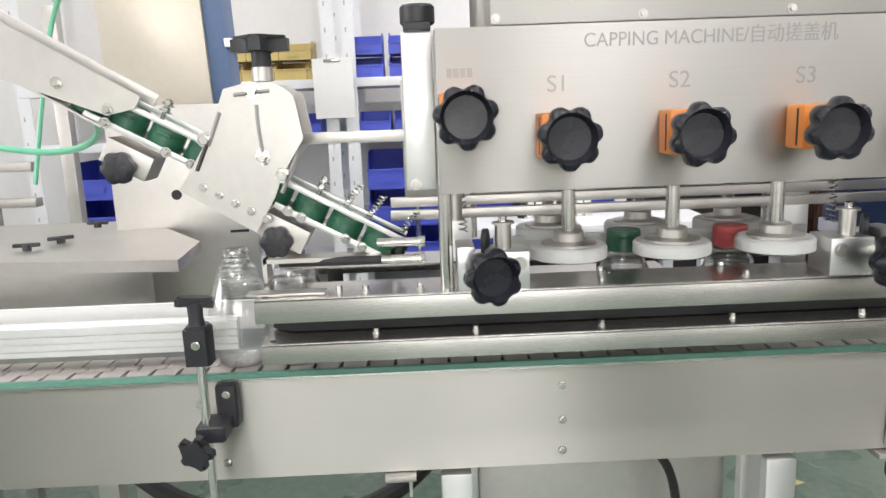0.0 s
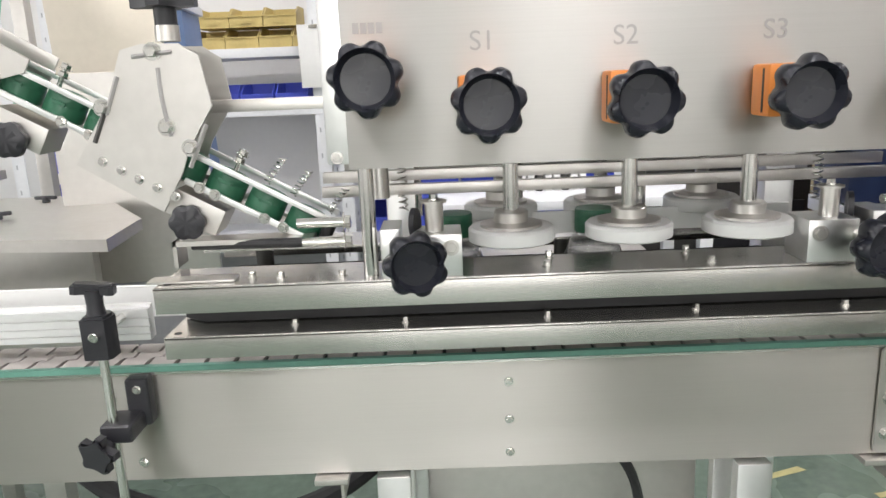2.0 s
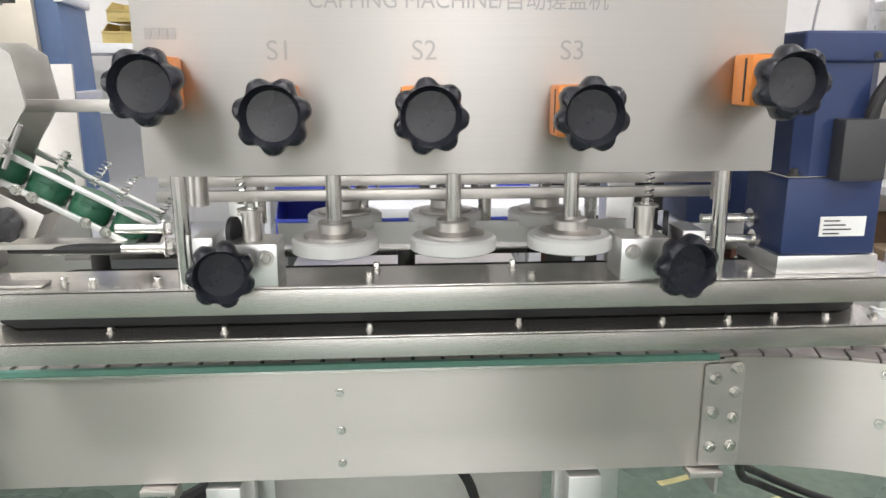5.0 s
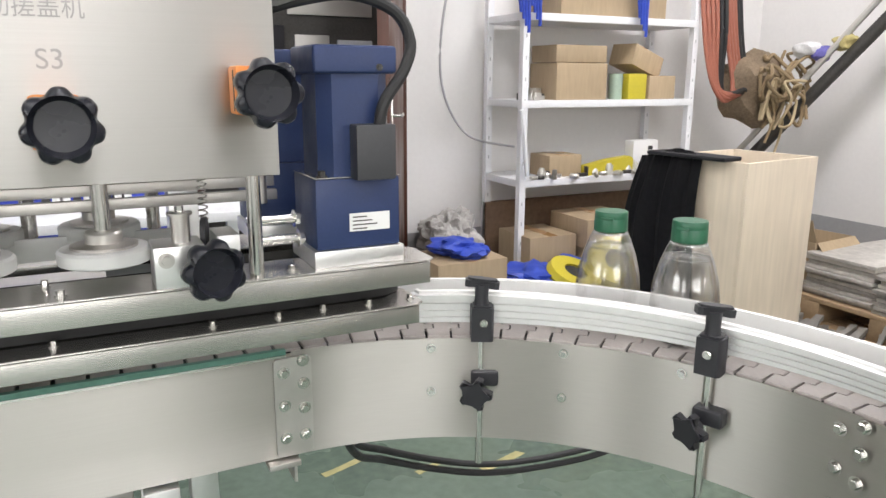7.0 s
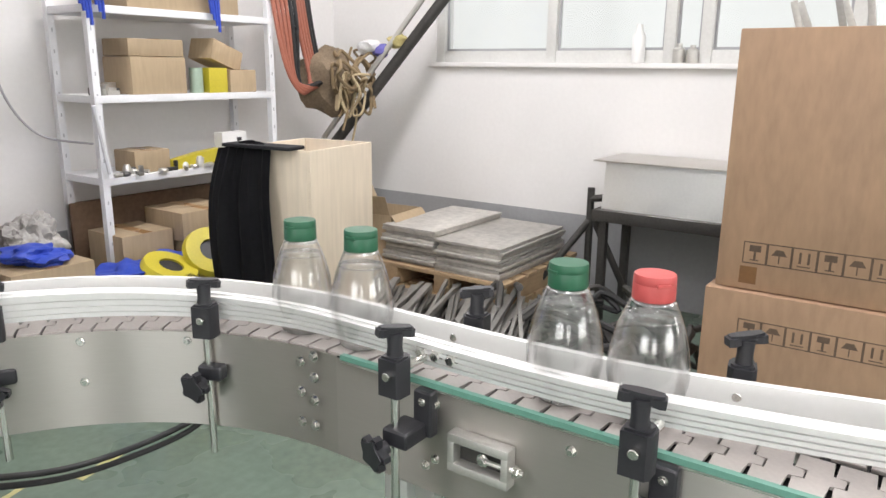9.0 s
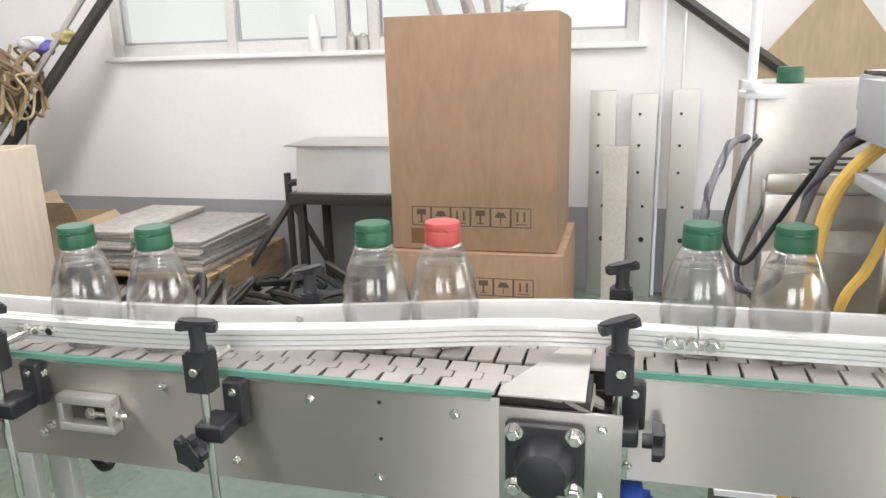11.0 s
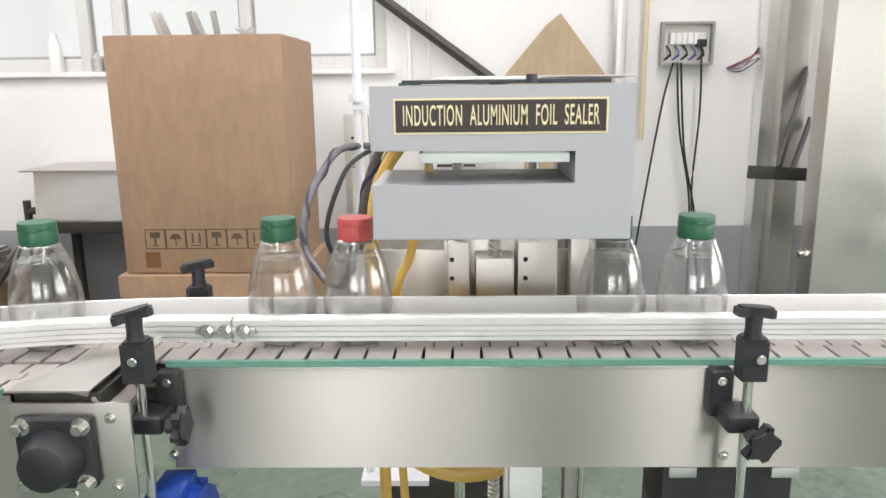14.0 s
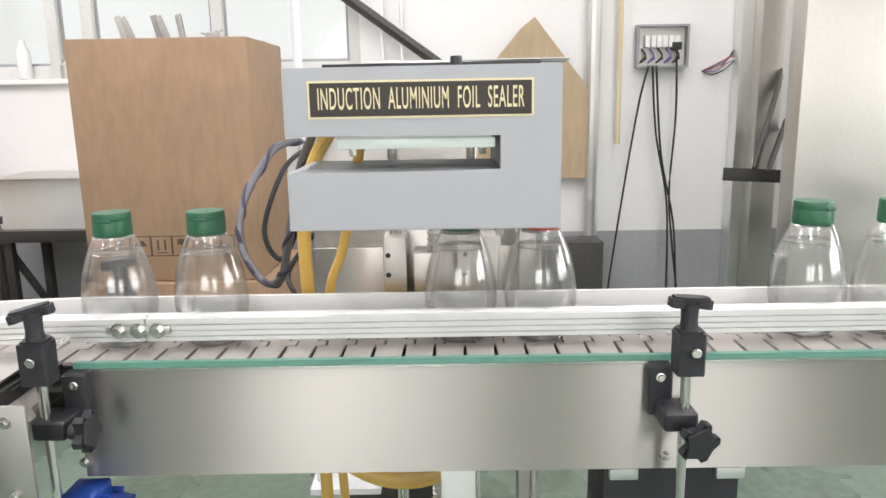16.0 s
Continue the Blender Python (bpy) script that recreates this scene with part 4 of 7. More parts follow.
for k in range(5):
    bolt(oct_, (-0.074 + k * 0.020, -0.003, -0.034 - k * 0.0112), (0, -1, 0), 0.004, 0.005)
bm = B()
cyl(bm, (0.008, 0.03, 0.10), (0.008, 0.03, 0.118), 0.014, 16)
part("collar", bm, STEEL_M, oct_)
bm = B()
cyl(bm, (0.008, 0.03, 0.116), (0.008, 0.03, 0.140), 0.013, 14)
prism(bm, [((0.038 if k % 2 == 0 else 0.022) * math.cos(k * math.pi / 4 + a), (0.038 if k % 2 == 0 else 0.022) * math.sin(k * math.pi / 4 + a)) for k in range(8) for a in (-0.2, 0.2)], 0.020, pose(0.008, 0.03, 0.138), 0.004)
part("star_knob", bm, BLACK, oct_)
bm = B()
box(bm, 0.03, 0.21, 0.05, 0.062, 0.015, 0.030, 0.001)
part("support_arm", bm, STEEL_M, oct_)
# upper feeding trough
tr = thing("feeding_trough", "sloping stainless feeding trough above the cap chute", "trough", pose(-0.345, 1.04, 1.262, 0, 31, 0))
bm = B()
prism(bm, [(-0.42, -0.06), (-0.164, -0.038), (-0.027, -0.015), (0.0, 0.010), (0.0, 0.027), (-0.42, 0.027)], 0.003, pose(0, -0.031, 0, 90))
box(bm, -0.42, 0.0, 0.031, 0.034, -0.012, 0.030, 0.001)
box(bm, -0.42, -0.03, -0.031, 0.031, -0.034, -0.031)
part("trough_body", bm, STEEL_M, tr)
for x in (-0.03, -0.10):
    bolt(tr, (x, -0.034, -0.008), (0, -1, 0), 0.0055, 0.007)

# hopper table, sorter uprights
tb = thing("feeder_table", "stainless feeder table with folded edges beside the conveyor", "table")
bm = B()
prism(bm, [(-1.6, 1.29), (-0.71, 1.29), (-0.39, 1.25), (-0.405, 1.425), (-0.62, 1.74), (-1.6, 1.75)], 0.020, pose(0, 0, 1.0))
part("tabletop", bm, STEEL_M, tb)
bm = B()
prism(bm, [(-1.6, 1.34), (-0.62, 1.34), (-0.50, 1.42), (-0.62, 1.7), (-1.6, 1.7)], 0.40, pose(0, 0, 0.60))
part("hopper_body", bm, STEEL_M, tb)
for x, y in ((-1.5, 1.38), (-0.62, 1.40), (-0.66, 1.66), (-1.5, 1.66)):
    bm = B()
    box(bm, x - 0.02, x + 0.02, y - 0.02, y + 0.02, 0, 0.6)
    part("leg", bm, STEEL_M, tb)
for x, y, a in ((-0.72, 1.40, 10), (-0.70, 1.66, -5), (-0.69, 1.47, 30)):
    t = thing("wing_nut", "black wing nut on the feeder table", "wing nut", pose(x, y, 1.02, 0, 0, a), "table wing nuts")
    bm = B()
    cyl(bm, (0, 0, 0), (0, 0, 0.012), 0.008, 10)
    box(bm, -0.024, 0.024, -0.004, 0.004, 0.006, 0.014, 0.003)
    part("wing_bar", bm, BLACK, t)
el = thing("cap_elevator", "tall stainless cap elevator housing with a blue cleated belt", "elevator", pose(-0.50, 1.62, 0, 0, 0, 8))
bm = B()
box(bm, -0.135, 0.16, 0.0, 0.012, 0.85, 1.28, 0.001)
part("lower_plate", bm, STEEL_M, el)
bm = B()
box(bm, -0.10, 0.12, 0.1, 0.35, 0.9, 2.3, 0.002, m=pose(0, 0, 0, 0, -2, 0))
part("housing", bm, mat("cream_steel", (0.60, 0.55, 0.47), 0.4, 0.6, 0.05, 60, 0.05), el)
bm = B()
box(bm, 0.1205, 0.165, 0.12, 0.33, 1.0, 2.3, 0.002, m=pose(0, 0, 0, 0, -2, 0))
part("belt", bm, mat("slate_blue_belt", (0.10, 0.16, 0.30), 0.5, 0, 0.1, 60, 0.1), el)
for z in (1.2, 1.4, 1.6, 1.8):
    bm = B()
    box(bm, 0.158, 0.176, 0.115, 0.33, z, z + 0.02, 0.002, m=pose(0, 0, 0, 0, -2, 0))
    part("cleat", bm, ALU, el)
# black disc and strip carry the shade of a hole and a slot
bm = B()
cyl(bm, (-0.005, 0.0, 1.09), (-0.005, -0.002, 1.09), 0.011, 16)
part("round_hole", bm, RUBBER, el)
bm = B()
box(bm, 0.10, 0.14, -0.001, 0.0, 1.0, 1.006)
part("slot", bm, RUBBER, el)

# green air hose loops
bm = B()
tube(bm, [(-1.3, 1.62, 1.026), (-1.1, 1.5, 1.15), (-0.9, 1.45, 1.22), (-0.66, 1.42, 1.20), (-0.52, 1.30, 1.23), (-0.43, 1.07, 1.30)], 0.006, 8)
single("air_hose", bm, GREENHOSE, "translucent green pneumatic hose", "hose")
bm = B()
tube(bm, [(-0.95, 1.9, 1.1), (-0.85, 1.9, 1.5), (-0.72, 1.85, 1.62), (-0.62, 1.8, 1.5), (-0.60, 1.75, 1.22)], 0.006, 8)
single("air_hose", bm, GREENHOSE, "translucent green pneumatic hose", "hose")
# machine frame under the conveyor
bm = B()
box(bm, 0.10, 0.50, 1.12, 1.5, 0.0, 0.93, 0.004)
part("base_cabinet", bm, STEEL_M, cap_m)
for x in (0.08, 0.60):
    bm = B()
    box(bm, x - 0.02, x + 0.02, 1.13, 1.17, 0.0, 1.13, 0.002)
    part("head_column", bm, ALU, cap_m)
bm = B()
tube(bm, [(0.36, 1.04, 0.745), (0.385, 1.04, 0.70), (0.40, 1.05, 0.62), (0.40, 1.06, 0.5), (0.42, 1.1, 0.2), (0.44, 1.15, 0.012)], 0.007, 8)
single("power_cable", bm, RUBBER, "black power cable hanging under the conveyor", "cable")
bm = B()
tube(bm, [(-0.55, 1.3, 0.63), (-0.4, 1.2, 0.60), (-0.2, 1.15, 0.585), (-0.05, 1.2, 0.60), (0.05, 1.3, 0.64)], 0.016, 10)
single("corrugated_hose", bm, RUBBER, "black corrugated hose under the conveyor", "hose")
for k in range(2):
    bm = B()
    d = 0.024 * k
    tube(bm, [(0.80, 1.12, 0.76), (0.90, 1.30, 0.58 - d), (1.02, 1.45, 0.46 - d), (1.18, 1.50, 0.37 - d), (1.32, 1.50, 0.325 - d), (1.47, 1.48, 0.315 - d), (1.62, 1.42, 0.35 - d), (1.72, 1.3, 0.45), (1.74, 1.0, 0.52), (1.62, 0.6, 0.5), (1.42, 0.42, 0.6), (1.335, 0.40, 0.76)], 0.008, 10, 8)
    single("sagging_cable", bm, RUBBER, "thick black cable slung from the conveyor bend", "cable")

# ---- foil sealer ----
SX = 1.318
seal = thing("foil_sealer", "grey induction foil sealer head with a slot over the conveyor", "foil sealer")
bm = B()
ya, yb = -0.757, -1.074
prism(bm, [(-ya, 1.063), (-yb, 1.062), (-yb, 1.250), (-ya, 1.249), (-ya, 1.172), (1.005, 1.172), (1.005, 1.131), (-ya, 1.131)], 0.004, pose(SX + 0.004, 0, 0, 90, 0, -90), 0.0012)
part("front_plate", bm, GREY_P, seal, "grey painted sheet metal front")
for b in ((SX + 0.0041, SX + 0.19, yb + 0.0005, ya - 0.0005, 1.1745, 1.2485), (SX + 0.0041, SX + 0.19, yb + 0.0005, -1.0055, 1.0635, 1.1744), (SX + 0.0041, SX + 0.17, -1.0054, ya - 0.0005, 1.116, 1.1305)):
    bm = B()
    box(bm, *b, 0.001)
    part("housing", bm, GREY_P, seal)
lab = B()
box(lab, SX - 0.0006, SX - 0.0001, -1.0415, -0.7855, 1.192, 1.2345)
lab = part("name_plate", lab, CREAM, seal, "dark name plate with cream lettering")
bm = B()
box(bm, SX - 0.0010, SX - 0.0007, -1.039, -0.788, 1.1945, 1.232)
part("plate_field", bm, LABELBLK, lab)
words("plate_text", "INDUCTION  ALUMINIUM  FOIL  SEALER", 0.034, CREAM, lab, pose(SX - 0.0012, -0.9135, 1.213, 90, 0, -90), 0.0001, 0.345, 0.0003, 1.12)
bm = B()
box(bm, SX + 0.006, SX + 0.13, -0.998, -0.815, 1.157, 1.169, 0.001)
part("acrylic_plate", bm, ICE, seal, "pale green acrylic plate in the slot")
bm = B()
box(bm, SX + 0.005, SX + 0.13, -0.994, -0.820, 1.169, 1.1725, 0.0005)
part("plate_strip", bm, WHITE_P, seal)
for y in (-0.832, -0.984):
    bolt(seal, (SX + 0.02, y, 1.1728), (0, 0, 1), 0.005, 0.006)
    bolt(seal, (SX + 0.02, y, 1.157), (0, 0, -1), 0.005, 0.008)
bm = B()
cyl(bm, (1.37, -0.955, 1.251), (1.37, -0.955, 1.262), 0.007, 12)
part("top_knob", bm, BLACK, seal)
# stand: columns, lead screw, mounts
stand = thing("sealer_stand", "chrome columns and lead screw carrying the sealer head", "stand")
for y in (-0.863, -0.979):
    bm = B()
    cyl(bm, (1.56, y, 0.30), (1.56, y, 1.2), 0.009, 18)
    part("column", bm, CHROME, stand)
bm = B()
for k in range(60):
    z = 0.55 + k * 0.0085
    lathe(bm, [(0.008, z), (0.0105, z + 0.002), (0.0105, z + 0.0045), (0.008, z + 0.0065)], 12, pose(1.565, -0.921, 0))
cyl(bm, (1.565, -0.921, 0.30), (1.565, -0.921, 1.12), 0.0085, 12)
part("lead_screw", bm, STEEL_M, stand)
for y, w in ((-0.863, 0.017), (-0.985, 0.030)):
    bm = B()
    box(bm, 1.535, 1.585, y - w, y + w, 0.89, 1.012, 0.002)
    lb = part("linear_bearing", bm, STEEL_M, stand)
    # black discs put the bearing holes' shade into colour
    for z in (0.985, 0.955):
        bm = B()
        cyl(bm, (1.5345, y + w * 0.6, z), (1.5352, y + w * 0.6, z), 0.004, 10)
        part("hole", bm, RUBBER, lb)
bm = B()
box(bm, 1.60, 1.612, -1.025, -0.84, 0.87, 1.02, 0.002)
part("mounting_plate", bm, STEEL_M, stand)
bm = B()
box(bm, 1.54, 1.60, -0.950, -0.890, 0.88, 0.985, 0.002)
part("screw_block", bm, STEEL_M, stand)
for y, z in ((-0.85, 1.008), (-1.022, 1.008)):
    bolt(stand, (1.6, y, z), (-1, 0, 0), 0.006, 0.006)
bm = B()
box(bm, 1.50, 1.64, -1.09, -0.79, 1.20, 1.25, 0.002)
part("carrier", bm, GREY_P, stand)
bm = B()
box(bm, 1.50, 1.66, -1.04, -0.80, 0.0, 0.31, 0.003)
part("pedestal", bm, STEEL_M, stand)
cab = thing("control_cabinet", "stainless control cabinet with vent slots behind the sealer", "cabinet")
bm = B()
box(bm, 1.93, 2.20, -1.00, -0.70, 0.45, 1.225, 0.003)
part("body", bm, STEEL_M, cab)
# dark strips stand in for the shaded vent openings
for k in range(7):
    bm = B()
    box(bm, 1.9285, 1.930, -0.90, -0.80, 1.02 + k * 0.011, 1.025 + k * 0.011)
    part("vent_slot", bm, DARK, cab)
for z0, z1 in ((0.60, 0.70), (0.74, 0.80)):
    bm = B()
    box(bm, 1.76, 1.766, -1.08, -0.70, z0 + 0.25, z1 + 0.25, 0.001)
    part("front_bar", bm, STEEL_Y, cab)
    bm = B()
    box(bm, 1.766, 1.93, -0.74, -0.72, z0 + 0.25, z1 + 0.25, 0.001)
    part("bar_arm", bm, STEEL_Y, cab)
bm = B()
box(bm, 1.772, 1.776, -1.064, -0.70, 0.80, 1.07, 0.001)
part("back_panel", bm, TUBE, cab, "dull grey steel back panel")
bm = B()
box(bm, 1.72, 1.756, -1.105, -1.066, 0.0, 1.075, 0.002)
part("frame_post", bm, STEEL_M, cab)
bm = B()
box(bm, 1.757, 1.77, -1.105, -0.70, 1.055, 1.085, 0.002)
part("frame_rail", bm, STEEL_M, cab)
bm = B()
box(bm, 1.93, 2.20, -1.00, -0.70, 0, 0.45)
part("plinth", bm, DARK, cab)
bm = B()
cyl(bm, (1.66, -1.078, 0.0), (1.64, -1.092, 1.16), 0.005, 10)
single("thin_rod", bm, CHROME, "thin bright rod standing beside the sealer", "rod")
# pole bracket
bm = B()
cyl(bm, (1.84, -0.675, 0.45), (1.84, -0.675, 1.75), 0.0085, 12)
cyl(bm, (1.84, -0.675, 1.22), (1.84, -0.675, 1.235), 0.017, 12)
box(bm, 1.83, 1.93, -0.73, -0.665, 1.205, 1.215, 0.001)
box(bm, 1.80, 1.95, -0.80, -0.66, 0.44, 0.452)
single("white_pole", bm, WHITE_M, "slim white pole bracketed to the control cabinet", "pole")
bm = B()
box(bm, 1.40, 1.62, -1.06, -0.79, 1.2512, 1.256, 0.001, m=pose(0, 0, 0))
single("clipboard", bm, BLACK, "black clipboard lying on the sealer head", "clipboard")
for k in range(3):
    bm = B()
    box(bm, -0.13, 0.13, -0.10, 0.10, 0, 0.0012, m=pose(1.53, -0.94 - 0.02 * k, 1.2562 + 0.0016 * k, 0, 0, 90 + 20 - 13 * k))
    single("paper_sheet", bm, PAPER, "loose white paper sheet on the clipboard", "paper", group="papers")
# hoses and braided cables
for pts, r, mt, nm, lb in (
    ([(1.46, -0.80, 1.19), (1.50, -0.757, 1.13), (1.52, -0.735, 1.06), (1.54, -0.73, 0.93), (1.57, -0.735, 0.7), (1.6, -0.74, 0.4), (1.62, -0.8, 0.02)], 0.010, YHOSE, "yellow_hose", "yellow water hose running down behind the conveyor"),
    ([(1.46, -0.83, 1.17), (1.48, -0.81, 1.08), (1.50, -0.79, 1.0), (1.52, -0.765, 0.92), (1.54, -0.765, 0.7), (1.56, -0.8, 0.3), (1.5, -0.95, 0.10)], 0.007, YHOSE, "yellow_hose", "yellow water hose running down behind the conveyor"),
    ([(1.86, -0.69, 1.136), (1.78, -0.64, 1.13), (1.70, -0.60, 1.05), (1.66, -0.60, 0.98), (1.62, -0.64, 0.93), (1.58, -0.68, 0.94), (1.56, -0.70, 1.0), (1.54, -0.73, 1.12), (1.50, -0.775, 1.20)], 0.0065, None, "braided_cable", "silver and black braided power cable in a loop"),
    ([(1.86, -0.70, 1.13), (1.76, -0.66, 1.10), (1.70, -0.63, 1.0), (1.68, -0.66, 0.95), (1.66, -0.70, 1.02), (1.6, -0.74, 1.12), (1.5, -0.78, 1.18)], 0.0045, RUBBER, "black_cable", "black cable looped beside the sealer"),
    ([(1.9, -0.72, 1.0), (1.74, -0.66, 0.92), (1.66, -0.68, 0.88), (1.62, -0.6, 0.84), (1.6, -0.5, 0.7)], 0.0045, RUBBER, "black_cable", "black cable looped beside the sealer"),
):
    bm = B()
    if mt is None:
        tube(bm, pts, r, 10, 14)
        ob = single(nm, bm, mat("braid_silver", (0.17, 0.165, 0.18), 0.45, 0.6, 0.2, 200, 0.2), lb, "cable")
        path = smooth_path(pts, 14)
        bm = B()
        w = []
        for i, p in enumerate(path):
            a = i * 0.55
            w.append(p + Vector((math.cos(a) * 0.005, math.sin(a) * 0.004, math.sin(a) * 0.004)))
        tube(bm, w, 0.0042, 6, 1)
        part("wrap", bm, mat("dark_violet_wrap", (0.035, 0.03, 0.06), 0.5), ob)
    else:
        tube(bm, pts, r, 10, 10)
        single(nm, bm, mt, lb, "hose" if mt is YHOSE else "cable")
bm = B()
for k, r0 in enumerate((0.128, 0.134, 0.122, 0.140)):
    n = 40
    tube(bm, [(1.47 + 0.022 * k, -0.872 + r0 * math.sin(2 * math.pi * i / n), 0.785 - 0.012 * (k % 2) + r0 * math.cos(2 * math.pi * i / n)) for i in range(n + 1)], 0.0095, 8, 1)
single("hose_coil", bm, YHOSE, "coil of yellow hose hung under the conveyor", "hose")
# under the drive end
mo = thing("drive_motor", "blue ribbed drive motor under the conveyor end", "motor", pose(1.30, -0.485, 0.66) @ Matrix.Diagonal((1, 0.42, 1, 1)))
bm = B()
cyl(bm, (0, 0.09, 0), (0, -0.09, 0), 0.07, 24, bevel=0.006)
part("motor_body", bm, BLUE_MOTOR, mo)
for k in range(12):
    bm = B()
    a = k * math.pi / 6
    box(bm, 0.068, 0.078, -0.075, 0.075, -0.002, 0.002, m=pose(0, 0, 0, 0, math.degrees(a), 0))
    part("fin", bm, BLUE_MOTOR, mo)
bm = B()
box(bm, -0.03, 0.03, -0.05, 0.05, 0.06, 0.085, 0.003)
part("mount", bm, BLUE_MOTOR, mo)
cu = thing("speed_controller", "black box with metal tabs hung under the conveyor", "controller", pose(1.37, -1.22, 0.0))
bm = B()
box(bm, -0.04, 0.06, -0.09, 0.085, 0.62, 0.752, 0.006)
part("case", bm, BLACK, cu)
for y in (-0.075, 0.06):
    bm = B()
    box(bm, -0.048, -0.035, y - 0.018, y + 0.018, 0.735, 0.75, 0.001)
    part("tab", bm, ALU, cu)
bm = B()
box(bm, -0.02, 0.02, -0.02, 0.02, 0, 0.62)
part("support", bm, DARK, cu)

# ---- background by the window wall ----


def carton(name, x0, x1, y0, y1, z0, z1, label, mt=None, flaps=False):
    t = thing(name, label, "carton")
    bm = B()
    box(bm, x0, x1, y0, y1, z0, z1, 0.006)
    part("body", bm, mt or CARD, t)
    bm = B()
    box(bm, (x0 + x1) / 2 - 0.025, (x0 + x1) / 2 + 0.025, y0 - 0.0005, y1 + 0.0005, z1 + 0.0002, z1 + 0.0012)
    part("packing_tape", bm, mat("brown_tape", (0.34, 0.2, 0.09), 0.3), t)
    return t


def pictograms(t, x, y0, z0, n, w, h, skip=()):
    """A row of framed transport marks printed on a face at x."""
    for k in range(n):
        y = y0 - k * w
        if k in skip:
            continue
        bm = B()
        for a, b, c, d in ((y - w, y, z0, z0 + 0.004), (y - w, y, z0 + h - 0.004, z0 + h), (y - w, y - w + 0.004, z0, z0 + h), (y - 0.004, y, z0, z0 + h)):
            box(bm, x - 0.0008, x - 0.0001, a, b, c, d)
        part("mark_frame", bm, FADED, t)
        bm = B()
        c, zc = y - w / 2, z0 + h / 2
        if k % 3 == 0:
            box(bm, x - 0.0008, x - 0.0001, c - 0.02, c + 0.02, zc + 0.005, z0 + h * 0.85)
            box(bm, x - 0.0008, x - 0.0001, c - 0.004, c + 0.004, z0 + h * 0.2, zc + 0.005)
            box(bm, x - 0.0008, x - 0.0001, c - 0.015, c + 0.015, z0 + h * 0.15, z0 + h * 0.2)
        elif k % 3 == 1:
            prism(bm, [(-0.026, 0), (0.026, 0), (0.012, 0.022), (-0.012, 0.022)], 0.0006, pose(x - 0.0001, c, zc, 90, 0, -90))
            box(bm, x - 0.0008, x - 0.0001, c - 0.002, c + 0.002, z0 + h * 0.15, zc)
        else:
            for d in (-0.014, 0.014):
                box(bm, x - 0.0008, x - 0.0001, c + d - 0.004, c + d + 0.004, z0 + h * 0.3, z0 + h * 0.8)
            box(bm, x - 0.0008, x - 0.0001, c - 0.022, c + 0.022, z0 + h * 0.15, z0 + h * 0.2)
        part("mark", bm, FADED, t)


t = carton("big_carton", 3.30, 3.88, -0.204, 0.483, 0.512, 1.446, "tall brown carton with transport marks on another carton", CARD_BIG)
pictograms(t, 3.30, 0.395, 0.612, 6, 0.083, 0.082)
bm = B()
box(bm, 3.2992, 3.2998, 0.34, 0.40, 0.535, 0.60)
part("corner_label", bm, mat("dark_tape_patch", (0.2, 0.1, 0.04), 0.4), t)
t = carton("big_carton", 3.27, 3.90, -0.235, 0.51, 0.0, 0.508, "wide brown carton with transport marks under a tall one", CARD_BIG)
pictograms(t, 3.27, 0.38, 0.328, 6, 0.083, 0.078)
for k, (y, a) in enumerate(((0.33, 18), (0.30, 24), (0.19, 15), (0.16, 22), (0.10, 10), (0.0, -60), (-0.04, 70))):
    bm = B()
    box(bm, -0.006, 0.006, -0.012, 0.012, 0, 0.10 if k < 5 else 0.05, 0.001)
    box(bm, -0.007, -0.006, -0.004, 0.004, 0.03, 0.07)
    single("metal_bracket", bm, TUBE, "slotted steel bracket lying on the tall carton", "bracket", pose(3.5, y, 1.452, -a, 6, 0), "brackets on the carton")
# upright channels against the wall
for y, lean, z1 in ((-0.335, 1.5, 1.10), (-0.54, 1.0, 1.08), (-0.74, 1.2, 1.10)):
    t = thing("steel_channel", "galvanised perforated steel channel leaning on the wall", "channel", pose(4.36, y, 0, 0, -lean, 0) @ pose(0, 0, 0), "leaning channels")
    bm = B()
    box(bm, 0, 0.05, -0.065, 0.065, 0.0, z1, 0.002)
    part("web", bm, ALU_D, t)
    # nothing is cut out: black discs take the place of shaded holes
    for z in (0.32, 0.5, 0.68, 0.82, 0.98):
        bm = B()
        cyl(bm, (-0.001, 0.02 if z > 0.6 else -0.01, z), (0.0005, 0.02 if z > 0.6 else -0.01, z), 0.014 if z < 0.4 else 0.008, 12)
        part("hole", bm, RUBBER, t)
bm = B()
box(bm, 3.95, 3.98, -0.47, -0.36, 0.0, 0.86, 0.002)
single("foam_board", bm, mat("pale_foam", (0.55, 0.53, 0.48), 0.7, 0, 0.3, 60, 0.15), "dented pale foam board beside the cartons", "board")
# bench with a folded sheet metal box
t = thing("metal_bench", "dark steel bench with a stainless box on top", "bench")
bm = B()
prism(bm, [(0.0, 0.0), (0.36, 0.0), (0.36, 0.24), (0.03, 0.24)], 0.75, pose(4.05, 0.52, 0.60, 90, 0, 0) @ pose(0, 0, -0.75))
part("sheet_box", bm, ALU, t, "stainless folded sheet box")
bm = B()
box(bm, 4.03, 4.43, 0.45, 1.32, 0.845, 0.853, 0.001)
part("sheet_lid", bm, STEEL_M, t)
bm = B()
box(bm, 4.0, 4.42, 0.45, 1.30, 0.54, 0.60, 0.003)
part("bench_top", bm, DARK, t)
